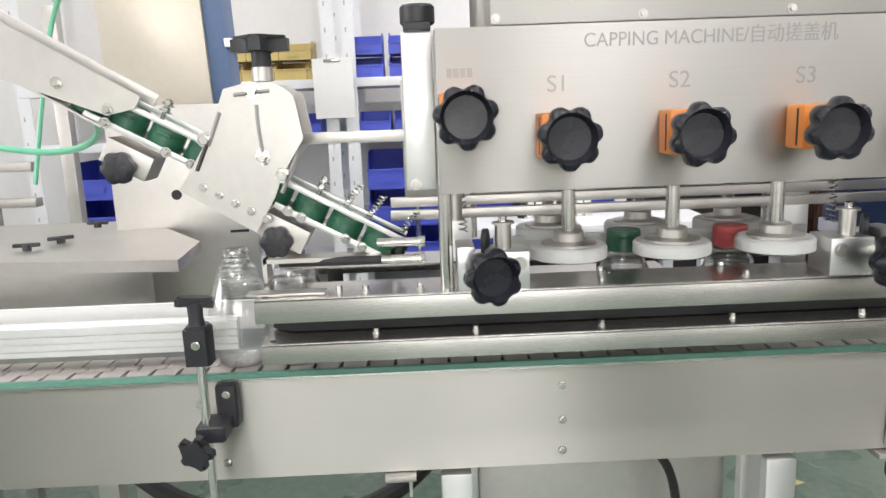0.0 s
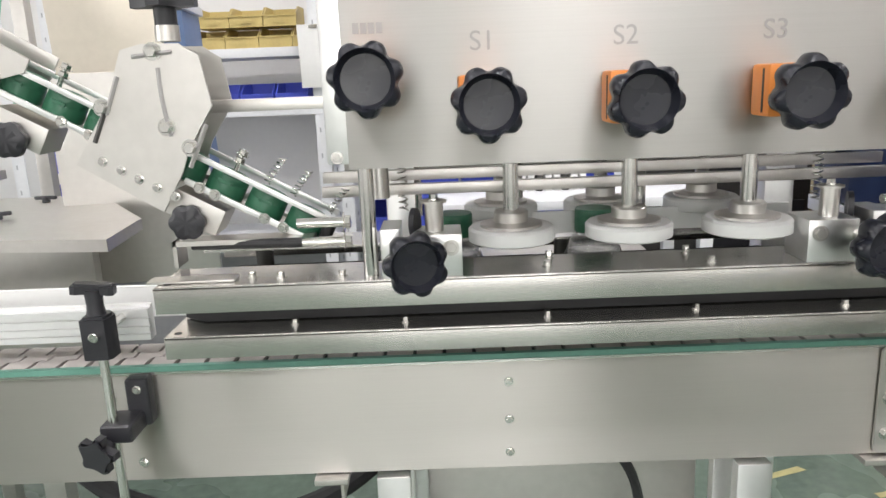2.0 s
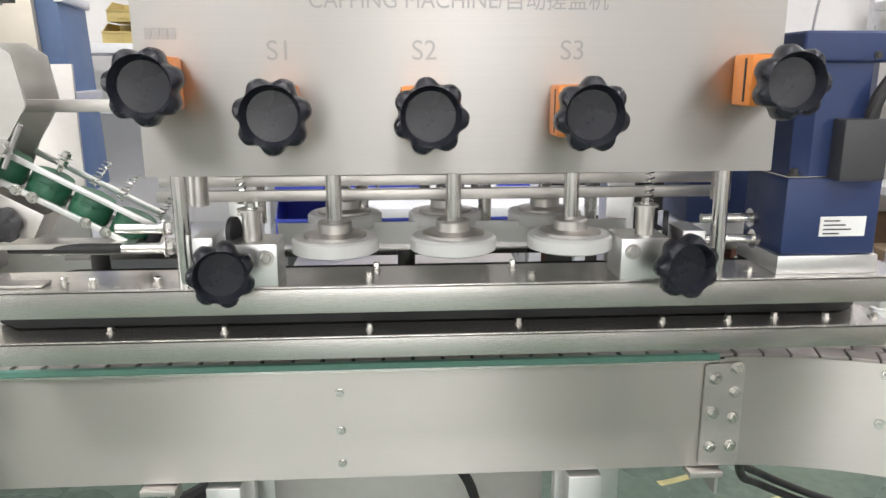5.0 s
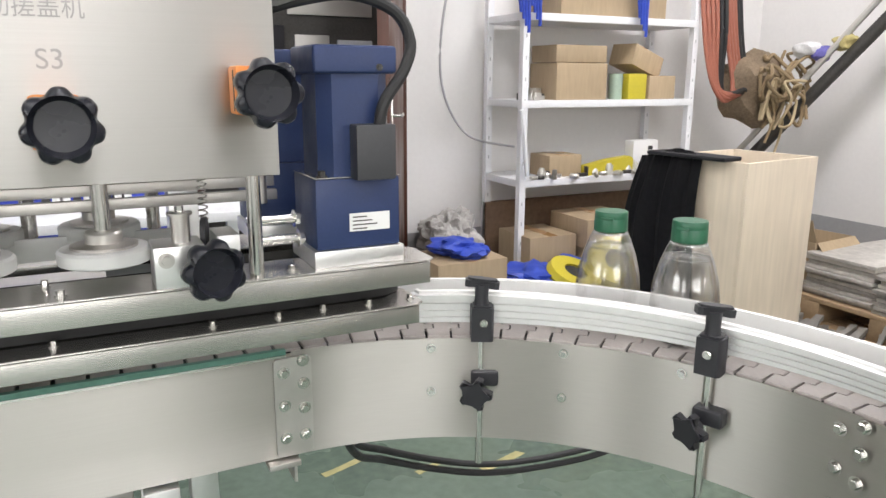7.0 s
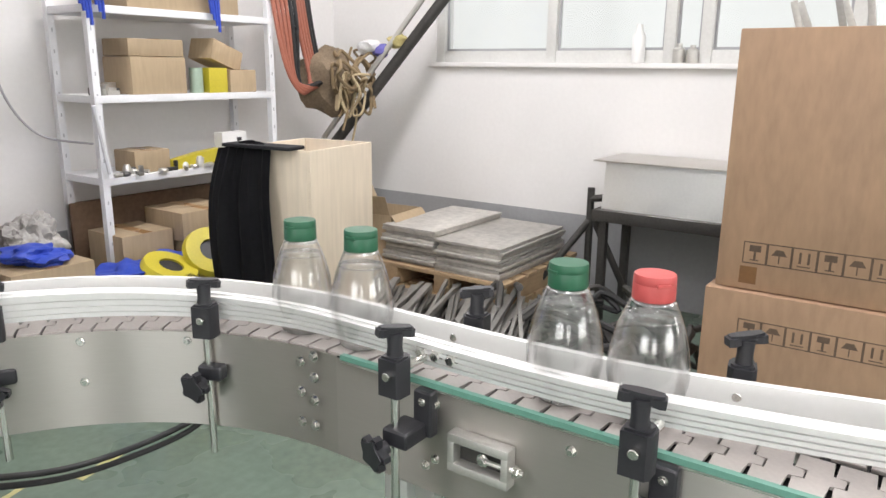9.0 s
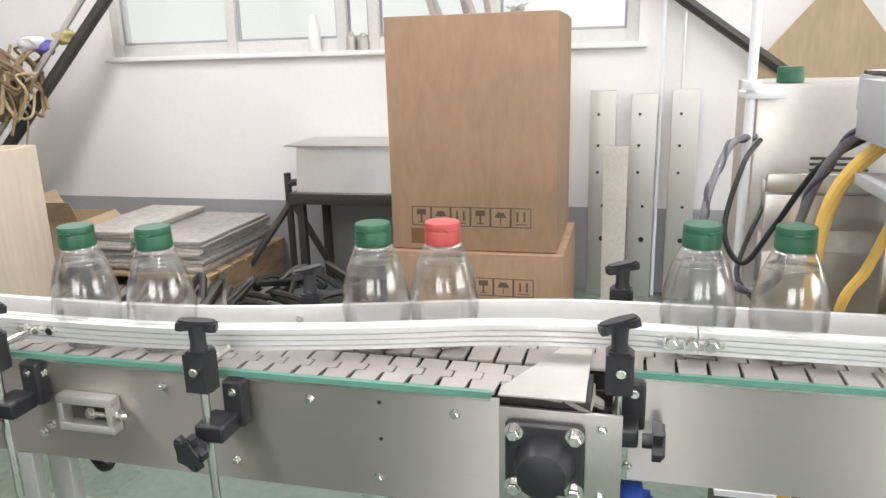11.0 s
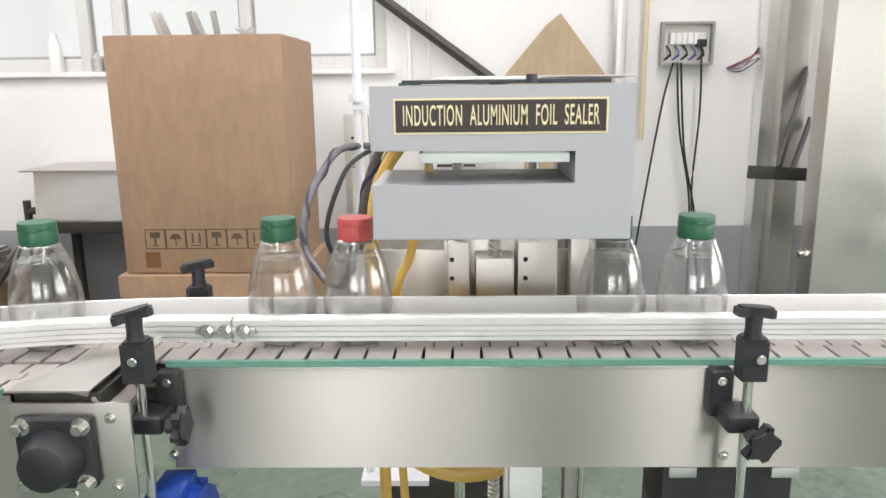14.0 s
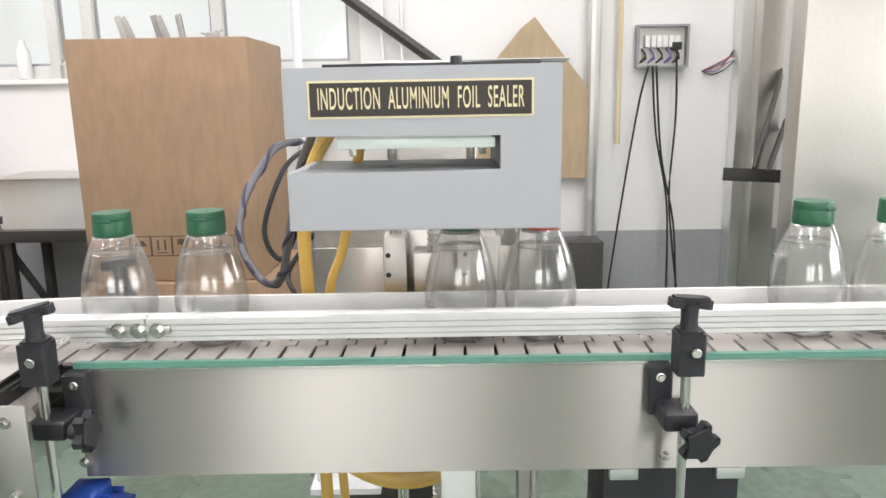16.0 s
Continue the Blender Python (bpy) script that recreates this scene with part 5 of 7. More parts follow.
for x, y in ((4.05, 0.5), (4.05, 1.25), (4.38, 0.5), (4.38, 1.25)):
    bm = B()
    box(bm, x - 0.02, x + 0.02, y - 0.02, y + 0.02, 0, 0.54)
    part("leg", bm, DARK, t)
t = thing("pipe_stand", "dark welded pipe stand by the bench", "stand")
for a, b in (((4.19, 1.39, 0), (4.19, 1.39, 0.68)), ((4.0, 1.62, 0.12), (4.19, 1.39, 0.5)), ((4.3, 1.2, 0.1), (4.19, 1.39, 0.55)), ((4.19, 1.39, 0.62), (4.2, 1.15, 0.66))):
    bm = B()
    cyl(bm, a, b, 0.02, 10)
    part("pipe", bm, DARK, t)
# pallet with plates
for lift in (0.0, 0.123):
    t = thing("wooden_pallet", "worn wooden pallet by the wall", "pallet", pose(0.03 * (lift > 0), 0, lift), "stacked pallets")
    for y in (1.62, 1.95, 2.3, 2.65):
        bm = B()
        box(bm, 3.55, 4.4, y - 0.05, y + 0.05, 0.0, 0.10, 0.003)
        part("bearer", bm, PINE, t)
    for k in range(7):
        bm = B()
        x = 3.55 + k * 0.125
        box(bm, x, x + 0.10, 1.56, 2.72, 0.10, 0.122, 0.002)
        part("plank", bm, PINE, t)
for i, (x0, y0, w, d, n) in enumerate(((3.60, 1.60, 0.72, 0.40, 9), (3.62, 2.02, 0.7, 0.36, 11))):
    for k in range(n):
        bm = B()
        dx, dy = random.uniform(-0.02, 0.02), random.uniform(-0.012, 0.012)
        box(bm, x0 + dx, x0 + w + dx, y0 + dy, y0 + d + dy, 0.246 + k * 0.019, 0.246 + k * 0.019 + 0.016, 0.002)
        single("steel_plate", bm, mat("dull_plate", (0.50, 0.48, 0.445), 0.55, 0.3, 0.15, 30, 0.3, rnd=0.25) if (i, k) == (0, 0) else bpy.data.materials["dull_plate"], "flat grey machine plate stacked on the pallet", "plate", group="stacked plates")
# steel bars on the floor
BARS = []
for w in (0.018, 0.026, 0.034):
    bm = B()
    box(bm, -0.42, 0.42, -w / 2, w / 2, 0, 0.024, 0.003)
    BARS.append(soften(mesh_of("steel_bar", bm, TUBE)))
for lay in range(9):
    for k in range(15):
        a = random.uniform(-7, 7) + 24
        c = math.radians(24)
        off = -0.50 + k * 0.072 + random.uniform(-0.015, 0.015)
        ob = new("steel_bar", BARS[random.randrange(3)])
        ob.matrix_basis = pose(3.12 - off * math.sin(c) + random.uniform(-0.1, 0.1), 1.78 + off * math.cos(c), lay * 0.0245, 0, 0, a)
        tagged(ob, "grey steel bar in a loose pile on the floor", "bar", "bar pile")
for k in range(16):
    pts = []
    x, y = random.uniform(3.0, 3.9), random.uniform(0.62, 1.45)
    for i in range(7):
        pts.append((x, y, random.uniform(0.03, 0.30)))
        x, y = min(max(x + random.uniform(-0.35, 0.35), 2.9), 4.0), min(max(y + random.uniform(-0.35, 0.35), 0.6), 1.6)
    bm = B()
    tube(bm, pts, random.uniform(0.012, 0.02), 7, 7)
    single("cable_tangle", bm, DARK if k % 3 else RUBBER, "dark cable in a tangled heap on the floor", "cable", group="cable heap")

# plywood crate and cloth
cr = thing("plywood_crate", "open pale plywood crate standing on the floor", "crate", pose(2.52, 1.83, 0, 0, 0, 8))
W, D, H, th = 0.44, 0.36, 0.985, 0.012
for nm, b in (("front", (0, W, 0, th, 0, H)), ("back", (0, W, D - th, D, 0, H)), ("side", (0, th, th + 0.0005, D - th - 0.0005, 0, H)), ("side", (W - th, W, th + 0.0005, D - th - 0.0005, 0, H)), ("bottom", (th, W - th, th, D - th, 0.001, 0.02))):
    bm = B()
    box(bm, *b, 0.0015)
    part(nm, bm, PLY, cr)
bm = B()
rows_, cols = 16, 22
grid = []
for i in range(rows_ + 1):
    v = i / rows_
    line = []
    for j in range(cols + 1):
        u = j / cols
        fold = 0.016 * math.sin(u * 17 + 1.3 * v) * (0.3 + v) + 0.008 * math.sin(u * 41 + 3 * v)
        x = -0.215 + 0.235 * u + 0.05 * (1 - v) * (0.5 - u) - 0.03 * math.sin(v * 3) * (1 - u)
        z = H + 0.012 - 0.62 * v - 0.02 * math.cos(u * 5)
        y = -0.014 + fold * 0.8 - 0.03 * math.sin(min(v * 4, 1.5))
        line.append(bm.verts.new((y - 0.006, 0.13 - 1.5 * (x - 0.02), z)))
    grid.append(line)
for i in range(rows_):
    for j in range(cols):
        bm.faces.new((grid[i][j], grid[i][j + 1], grid[i + 1][j + 1], grid[i + 1][j]))
bmesh.ops.solidify(bm, geom=bm.faces[:], thickness=0.006)
box(bm, -0.05, 0.05, 0.06, 0.40, H + 0.001, H + 0.016, 0.006)
single("black_cloth", bm, CLOTH, "black cloth hanging over the crate's corner", "cloth", pose(2.52, 1.83, 0, 0, 0, 8))
# open carton on the pallet
t = thing("open_carton", "open brown carton with bent flaps on the pallet", "carton", pose(3.66, 2.36, 0.246, 0, 0, 6))
for nm, q in (("side", (0, 0.34, 0, 0.004, 0, 0.24)), ("side", (0, 0.34, 0.296, 0.30, 0, 0.24)), ("side", (0, 0.004, 0.0045, 0.2955, 0, 0.24)), ("side", (0.336, 0.34, 0.0045, 0.2955, 0, 0.24)), ("bottom", (0.0045, 0.3355, 0.0045, 0.2955, 0.001, 0.005))):
    bm = B()
    box(bm, *q)
    part(nm, bm, CARD, t)
for m in (pose(0, 0, 0.241, 50, 0, 0) @ pose(0, -0.13, 0), pose(0, 0.30, 0.241, 62, 0, 0), pose(0, 0, 0.241, 0, 65, 0) @ pose(-0.13, 0, 0)):
    bm = B()
    box(bm, 0.002, 0.13 if m.to_euler().y > 0.5 else 0.338, 0.002, 0.298 if m.to_euler().y > 0.5 else 0.13, 0, 0.003, m=m)
    part("flap", bm, CARD, t)
# cartons beside the pallet
for b, lb in (((3.45, 3.80, 2.78, 3.05, 0, 0.30), "brown carton with raised flaps on the floor"), ((3.70, 4.0, 3.05, 3.35, 0, 0.62), "brown carton on the floor"), ((3.42, 3.7, 2.62, 2.76, 0.0, 0.22), "small brown carton on the floor")):
    t = carton("small_carton", *b, lb)
bm = B()
box(bm, 0, 0.34, 0, 0.14, 0, 0.004, m=pose(3.45, 2.78, 0.30, 55, 0, 0))
part("flap", bm, CARD, bpy.data.objects["small_carton"])

# ---- white rack by the north wall ----


def rack(name, x0, x1, y0, y1, zs, top, label, post_w=0.035):
    t = thing(name, label, "rack")
    for x in (x0, x1 - post_w):
        for y in (y0, y1 - post_w):
            bm = B()
            box(bm, x, x + post_w, y, y + 0.003, 0, top)
            box(bm, x, x + 0.003, y + 0.003, y + post_w, 0, top)
            part("post", bm, WHITE_M, t)
            for k in range(int(top / 0.1)):
                bm = B()
                box(bm, x + 0.014, x + 0.020, y - 0.0006, y - 0.0001, 0.05 + k * 0.1, 0.068 + k * 0.1)
                part("slot", bm, GREY_P, t)
    for z in zs:
        bm = B()
        box(bm, x0 + 0.004, x1 - 0.004, y0 - 0.002, y1, z - 0.035, z, 0.002)
        part("shelf", bm, WHITE_M, t)
    return t


RZ = (0.775, 1.16, 1.565)
rk = rack("storage_rack", 2.40, 3.50, 3.08, 3.45, RZ, 2.1, "white slotted-angle rack full of cartons and parts")
bm = B()
cyl(bm, (2.43, 3.06, 0.80), (2.36, 3.02, 1.12), 0.012, 8)
part("brace", bm, WHITE_M, rk)
for b, lb in (((2.61, 2.92, 3.10, 3.34, RZ[1], RZ[1] + 0.18), "closed brown carton on the rack"), ((2.61, 2.92, 3.11, 3.33, RZ[1] + 0.182, RZ[1] + 0.265), "flat brown carton on another carton"),
              ((2.60, 2.80, 3.12, 3.30, RZ[0], RZ[0] + 0.11), "small brown carton on the lower shelf"), ((2.62, 3.28, 3.10, 3.4, RZ[2], RZ[2] + 0.2), "long brown carton on the top shelf"), ((3.20, 3.38, 3.1, 3.3, RZ[1], RZ[1] + 0.12), "small brown carton on the rack"),
              ((2.72, 3.08, 2.93, 3.25, 0.0, 0.26), "brown carton on the floor below the rack"), ((2.73, 3.07, 2.94, 3.25, 0.262, 0.43), "flat brown carton on a carton stack"), ((2.71, 3.05, 2.93, 3.25, 0.432, 0.58), "flat brown carton on a carton stack"),
              ((2.42, 2.70, 3.0, 3.3, 0.0, 0.5), "dull brown carton on the floor below the rack"), ((1.78, 2.12, 2.72, 3.0, 0.0, 0.50), "brown carton on the floor under a blue bag"), ((2.18, 2.78, 2.62, 2.90, 0.0, 0.33), "low brown carton on the floor")):
    carton("small_carton", *b, lb)
bm = B()
box(bm, 0, 0.24, 0, 0.16, 0, 0.11, 0.004)
single("tilted_carton", bm, CARD, "brown carton tilted on others on the rack", "carton", pose(3.10, 3.13, RZ[1] + 0.18, 0, 18, 10))
bm = B()
box(bm, 3.06, 3.18, 3.10, 3.2, RZ[1], RZ[1] + 0.13, 0.004)
single("yellow_box", bm, YELLOW, "yellow plastic box on the rack", "box")
bm = B()
cyl(bm, (3.0, 3.13, RZ[1]), (3.0, 3.13, RZ[1] + 0.13), 0.035, 16)
single("tin", bm, mat("pale_green_tin", (0.35, 0.45, 0.36), 0.4, 0.3), "pale green tin on the rack", "tin")
t = thing("switch_block", "white electrical block with dark switches on the rack", "switch block", pose(3.12, 3.10, RZ[0]))
bm = B()
box(bm, 0, 0.17, 0, 0.07, 0, 0.17, 0.004)
part("case", bm, WHITE_P, t)
for k in range(3):
    bm = B()
    box(bm, 0.10, 0.13, -0.003, 0, 0.03 + k * 0.045, 0.05 + k * 0.045)
    part("switch", bm, BLACK, t)
for k in range(26):
    s = RZ[k % 2] if k % 5 else RZ[0]
    x = random.uniform(2.45, 3.4)
    bm = B()
    w, h = random.uniform(0.02, 0.05), random.uniform(0.02, 0.06)
    y = random.uniform(3.09, 3.14)
    if k % 2:
        box(bm, 0, w * 1.6, 0, w, 0, h, 0.003)
    else:
        lathe(bm, [(0, 0), (w * 0.6, 0), (w * 0.6, h * 0.6), (w * 0.35, h), (0, h)], 12)
    if RZ[1] == s and 2.48 < x < 3.36:
        x = random.uniform(2.42, 2.50)
    single("machine_part", bm, (ALU_D, STEEL_M, DARK)[k % 3], "small loose metal machine part on the rack", "machine part", pose(x, y, s, 0, 0, random.uniform(0, 40)), "loose parts on the rack")
bm = B()
prism(bm, [(0, 0), (0.34, 0.0), (0.36, 0.05), (0.30, 0.09), (0.16, 0.075), (0.02, 0.05)], 0.05, pose(2.80, 3.15, RZ[0] + 0.001, 90, 0, 0))
single("yellow_holder", bm, YELLOW, "yellow plastic tool holder on the lower shelf", "tool holder")
for x, z in ((2.42, 1.75), (2.36, 1.72), (3.06, 1.72)):
    for k in range(4):
        bm = B()
        tube(bm, [(x + 0.02 * k, 3.06, z + 0.12), (x + 0.02 * k - 0.02, 3.04, z - 0.03), (x + 0.015 * k, 3.045, z - 0.16 - 0.03 * k)], 0.008, 6)
        single("hanging_strap", bm, BLUE_C, "blue strap hanging from the rack", "strap", group="hanging straps")
bm = B()
tube(bm, [(2.22, 3.42, 1.9), (2.14, 3.42, 1.5), (2.15, 3.42, 1.2), (2.28, 3.40, 0.98), (2.44, 3.2, 0.93)], 0.006, 6)
single("wall_cable", bm, mat("grey_cable", (0.4, 0.4, 0.42), 0.5), "thin grey cable drooping down the wall", "cable")
for k in range(6):
    bm = B()
    x = 3.49 + 0.022 * k
    tube(bm, [(x, 3.10 - 0.01 * k, 1.95), (x + 0.01, 3.05 - 0.01 * k, 1.55), (x + 0.06 - 0.004 * k, 3.02, 1.27 - 0.012 * k), (x + 0.16, 3.01 - 0.006 * k, 1.15 + 0.012 * k), (x + 0.25, 3.04, 1.22), (x + 0.22, 3.08, 1.5), (x + 0.16, 3.1, 1.95)], 0.012, 8)
    single("hanging_hose", bm, REDHOSE if k < 4 else RUBBER, "coiled hose hanging beside the rack", "hose", group="hanging hoses")
# long dark bar leaning in the corner with ropes and rags
bm = B()
cyl(bm, (3.98, 3.18, 0.72), (4.30, 2.30, 1.86), 0.035, 12)
cyl(bm, (3.98, 3.18, 0.0), (3.98, 3.18, 0.72), 0.03, 10)
single("leaning_bar", bm, DARK, "long black bar leaning across the corner", "bar")
bm = B()
cyl(bm, (3.95, 3.14, 0.86), (4.24, 2.38, 1.90), 0.018, 8)
cyl(bm, (3.95, 3.14, 0.0), (3.95, 3.14, 0.86), 0.018, 8)
single("leaning_bar", bm, ALU_D, "grey pole leaning beside the black bar", "bar")
for k in range(11):
    x, y, z = 3.97 + random.uniform(-0.12, 0.12), 3.02 + random.uniform(-0.10, 0.08), 1.34 + random.uniform(-0.10, 0.12)
    bm = B()
    pts, a0 = [], random.uniform(0, 6.3)
    for i in range(9):
        a = a0 + i * random.uniform(0.7, 1.1)
        rr = random.uniform(0.05, 0.13)
        pts.append((x + rr * math.cos(a), y - 0.14 + random.uniform(-0.04, 0.04), z - 0.17 + rr * math.sin(a) * 1.2))
    if k % 3 == 0:
        pts += [(pts[-1][0] + 0.02, y - 0.15, z - 0.34), (pts[-1][0] - 0.02, y - 0.14, z - random.uniform(0.42, 0.56))]
    tube(bm, pts, random.uniform(0.007, 0.012), 7)
    single("hanging_rope", bm, ROPE if k % 4 else mat("ochre_rag", (0.4, 0.32, 0.2), 0.9), "tan rope bundled over the leaning bar", "rope", group="rope bundle")
bm = B()
bmesh.ops.create_icosphere(bm, subdivisions=3, radius=0.18)
for v in bm.verts:
    v.co *= 1 + 0.35 * noise.noise(v.co * 9)
    v.co.z *= 1.1
single("rag", bm, mat("brown_rag", (0.20, 0.15, 0.10), 0.95, 0, 0.5, 80, 0.4), "brown canvas bundle hanging on the bar", "rag", pose(3.93, 3.08, 1.22))
for k, (p, r0, c, lb) in enumerate((((4.08, 2.86, 1.42), 0.07, (0.62, 0.62, 0.62), "white rag tucked over the bar"), ((4.12, 2.80, 1.40), 0.055, (0.12, 0.11, 0.34), "violet rag tucked over the bar"), ((4.16, 2.70, 1.46), 0.06, (0.42, 0.36, 0.16), "ochre rag tucked over the bar"))):
    bm = B()
    bmesh.ops.create_icosphere(bm, subdivisions=3, radius=r0)
    for v in bm.verts:
        v.co *= 1 + 0.45 * noise.noise(v.co * 22 + Vector((k, 2, 0)))
        v.co.z *= 0.7
    single("rag", bm, mat("rag_cloth", c, 0.95, 0, 0.4, 80, 0.25), lb, "rag", pose(*p), "rags on the bar")
# floor clutter before the rack: blue and yellow cases
for k, (x, y, z, s, mt, lb) in enumerate(((1.95, 2.85, 0.535, 0.12, BLUE_C, "blue plastic bag on a carton"), (2.30, 2.76, 0.37, 0.17, BLUE_C, "crumpled blue plastic bag on a carton"), (2.62, 2.76, 0.37, 0.17, BLUE_C, "crumpled blue plastic bag on a carton"), (2.05, 2.60, 0.05, 0.17, BLUE_C, "crumpled blue plastic bag on the floor"))):
    bm = B()
    bmesh.ops.create_icosphere(bm, subdivisions=4, radius=s)
    for v in bm.verts:
        q = 0.5 * noise.noise(v.co * 9 + Vector((k, 0, 0))) + 0.3 * noise.noise(v.co * 24)
        v.co *= 1 + q
        v.co.z = max(v.co.z * 0.36, -0.05)
    single("blue_bag", bm, mt, lb, "bag", pose(x, y, z), "blue bags")
for k, (x, y, z, a) in enumerate(((2.42, 2.64, 0.40, 20), (2.63, 2.62, 0.445, -15))):
    t = thing("yellow_tool_holder", "yellow plastic ring holder with black centre in the clutter", "tool holder", pose(x, y, z, 24 + 26 * k, 0, a))
    bm = B()
    lathe(bm, [(0.055, -0.03), (0.12, -0.03), (0.13, 0), (0.12, 0.03), (0.055, 0.03), (0.055, -0.03)], 28)
    part("ring", bm, YELLOW, t)
    bm = B()
    lathe(bm, [(0, -0.02), (0.054, -0.02), (0.054, 0.02), (0, 0.02)], 20)
    part("core", bm, BLACK, t)
    bm = B()
    box(bm, -0.02, 0.02, -0.125, -0.09, -0.03, 0.03)
    part("foot", bm, BLACK, t)
bm = B()
bmesh.ops.create_icosphere(bm, subdivisions=5, radius=0.15)
for v in bm.verts:
    v.co *= 1 + 0.35 * noise.noise(v.co * 11) + 0.22 * noise.noise(v.co * 30) + 0.08 * noise.noise(v.co * 70)
single("grey_sack", bm, mat("grey_sacking", (0.38, 0.37, 0.35), 0.6, 0, 0.4, 50, 0.4), "crumpled grey sack against the wall", "sack", pose(2.15, 3.33, 0.46))
for b, lb in (((2.40, 3.46, 3.40, 3.44, 0.0, 0.62), "rusty brown board leaning behind the cartons"),):
    bm = B()
    box(bm, *b, 0.004)
    single("rusty_board", bm, mat("rusty_brown", (0.15, 0.095, 0.06), 0.8, 0, 0.3, 40, 0.35), lb, "board")
for k in range(14):
    x = 2.46 + 0.066 * k
    bm = B()
    r0 = 0.010 + 0.006 * (k % 3)
    if k % 3 == 0:
        cyl(bm, (0, 0, r0), (0.07, 0.02, r0), r0, 10, bevel=0.002)
    elif k % 3 == 1:
        lathe(bm, [(0.010, 0), (0.024, 0), (0.026, 0.012), (0.020, 0.02), (0.010, 0.02), (0.010, 0)], 16)
    else:
        box(bm, -0.03, 0.03, -0.012, 0.012, 0, 0.018, 0.003)
        box(bm, -0.03, -0.018, -0.012, 0.012, 0.018, 0.05, 0.003)
    single("machine_part", bm, (ALU_D, DARK, TUBE, STEEL_M)[k % 4], "small loose metal machine part on the rack", "machine part", pose(x, 3.075 + 0.02 * (k % 2), RZ[0], 0, 0, 37 * k), "loose parts on the rack")
for x, y, z, a, w, h, lb in ((2.20, 2.55, 0.0, 14, 0.30, 0.20, "low crushed brown carton on the floor"), (2.52, 2.50, 0.0, -18, 0.24, 0.16, "low crushed brown carton on the floor")):
    bm = B()
    box(bm, 0, w, 0, 0.2, 0, h, 0.006)
    single("crushed_carton", bm, CARD, lb, "carton", pose(x, y, z, 0, 0, a))
bm = B()
box(bm, 1.99, 2.35, 3.22, 3.46, 0.0, 0.36, 0.004)
single("low_box", bm, CARD, "brown carton under the grey sack", "carton")
# tape marks on the floor
for x, y, w, d, a in ((1.163, 2.187, 0.15, 0.035, 15), (1.667, 1.99, 0.19, 0.04, 12), (1.42, 2.06, 0.10, 0.03, 14)):
    bm = B()
    prism(bm, [(-w / 2, -d / 2), (w * 0.3, -d / 2 + 0.006), (w / 2, -d / 4), (w * 0.42, d / 2), (-w * 0.2, d / 2 - 0.008), (-w / 2, d / 3)], 0.0012, pose(x, y, 0.0005, 0, 0, a))
    single("floor_tape", bm, TAPE, "worn yellow marking tape on the green floor", "tape", group="floor marks", kind="structure")

# ---- door ----
d = thing("door_1", "open dark red-brown wooden door, seen by its lock edge", "door", kind="structure")
bm = B()
box(bm, 1.90, 1.98, Y1 - 0.015, Y1 + 0.1, 0, 2.15, 0.004)
box(bm, 0.90, 0.98, Y1 - 0.015, Y1 + 0.1, 0, 2.15, 0.004)
box(bm, 0.98, 1.90, Y1 - 0.015, Y1 + 0.1, 2.07, 2.15, 0.004)
part("door_frame", bm, DOORWOOD, d)
LEAF = pose(1.93, Y1 - 0.03, 0, 0, 0, -117)   # swung into the room; x runs from the hinge to the lock edge
bm = B()
box(bm, 0.0, 0.86, -0.022, 0.022, 0.006, 2.06, 0.003, m=LEAF)
leaf = part("leaf", bm, DOORWOOD, d)
for z0, z1 in ((0.25, 0.9), (1.25, 1.9)):
    bm = B()
    box(bm, 0.15, 0.70, -0.029, -0.0225, z0, z1, 0.004, m=LEAF)
    part("panel", bm, DOORWOOD, leaf)
bm = B()
box(bm, 0.8603, 0.8625, -0.011, 0.011, 0.98, 1.22, m=LEAF)
part("lock_plate", bm, CHROME, leaf)
bm = B()
box(bm, 0.8603, 0.8620, -0.011, 0.011, 0.42, 0.60, m=LEAF)
part("lock_plate", bm, CHROME, leaf)
for s_ in (-1, 1):
    bm = B()
    box(bm, 0.78, 0.82, min(s_ * 0.0225, s_ * 0.029), max(s_ * 0.0225, s_ * 0.029), 0.98, 1.22, 0.002, m=LEAF)
    hp = part("handle_plate", bm, CHROME, leaf)
    bm = B()
    cyl(bm, LEAF @ Vector((0.80, s_ * 0.029, 1.12)), LEAF @ Vector((0.80, s_ * 0.062, 1.12)), 0.008, 10)
    cyl(bm, LEAF @ Vector((0.805, s_ * 0.060, 1.12)), LEAF @ Vector((0.69, s_ * 0.060, 1.12)), 0.008, 10)
    part("handle", bm, CHROME, leaf)
# dark machine, set right into the doorway to block the bright sky behind
dm = thing("dark_machine", "dark machine cabinet with grey instrument panels in the doorway", "machine")
bm = B()
box(bm, 0.99, 1.89, Y1 + 0.10, Y1 + 0.19, 0.0, 2.065, 0.006)
part("body", bm, DARK, dm)
for x0, x1, z0, z1, mt in ((1.45, 1.62, 1.22, 1.46, ALU_D), (1.66, 1.84, 1.24, 1.44, GREY_P), (1.42, 1.86, 1.10, 1.19, BLACK), (1.44, 1.66, 0.72, 1.04, BLACK), (1.70, 1.86, 0.70, 1.02, GREY_P), (1.10, 1.40, 1.0, 1.5, BLACK), (1.42, 1.84, 1.55, 1.95, ALU_D), (1.40, 1.86, 0.2, 0.6, BLACK)):
    bm = B()
    box(bm, x0, x1, Y1 + 0.085, Y1 + 0.0995, z0, z1, 0.004)
    part("instrument_panel", bm, mt, dm)
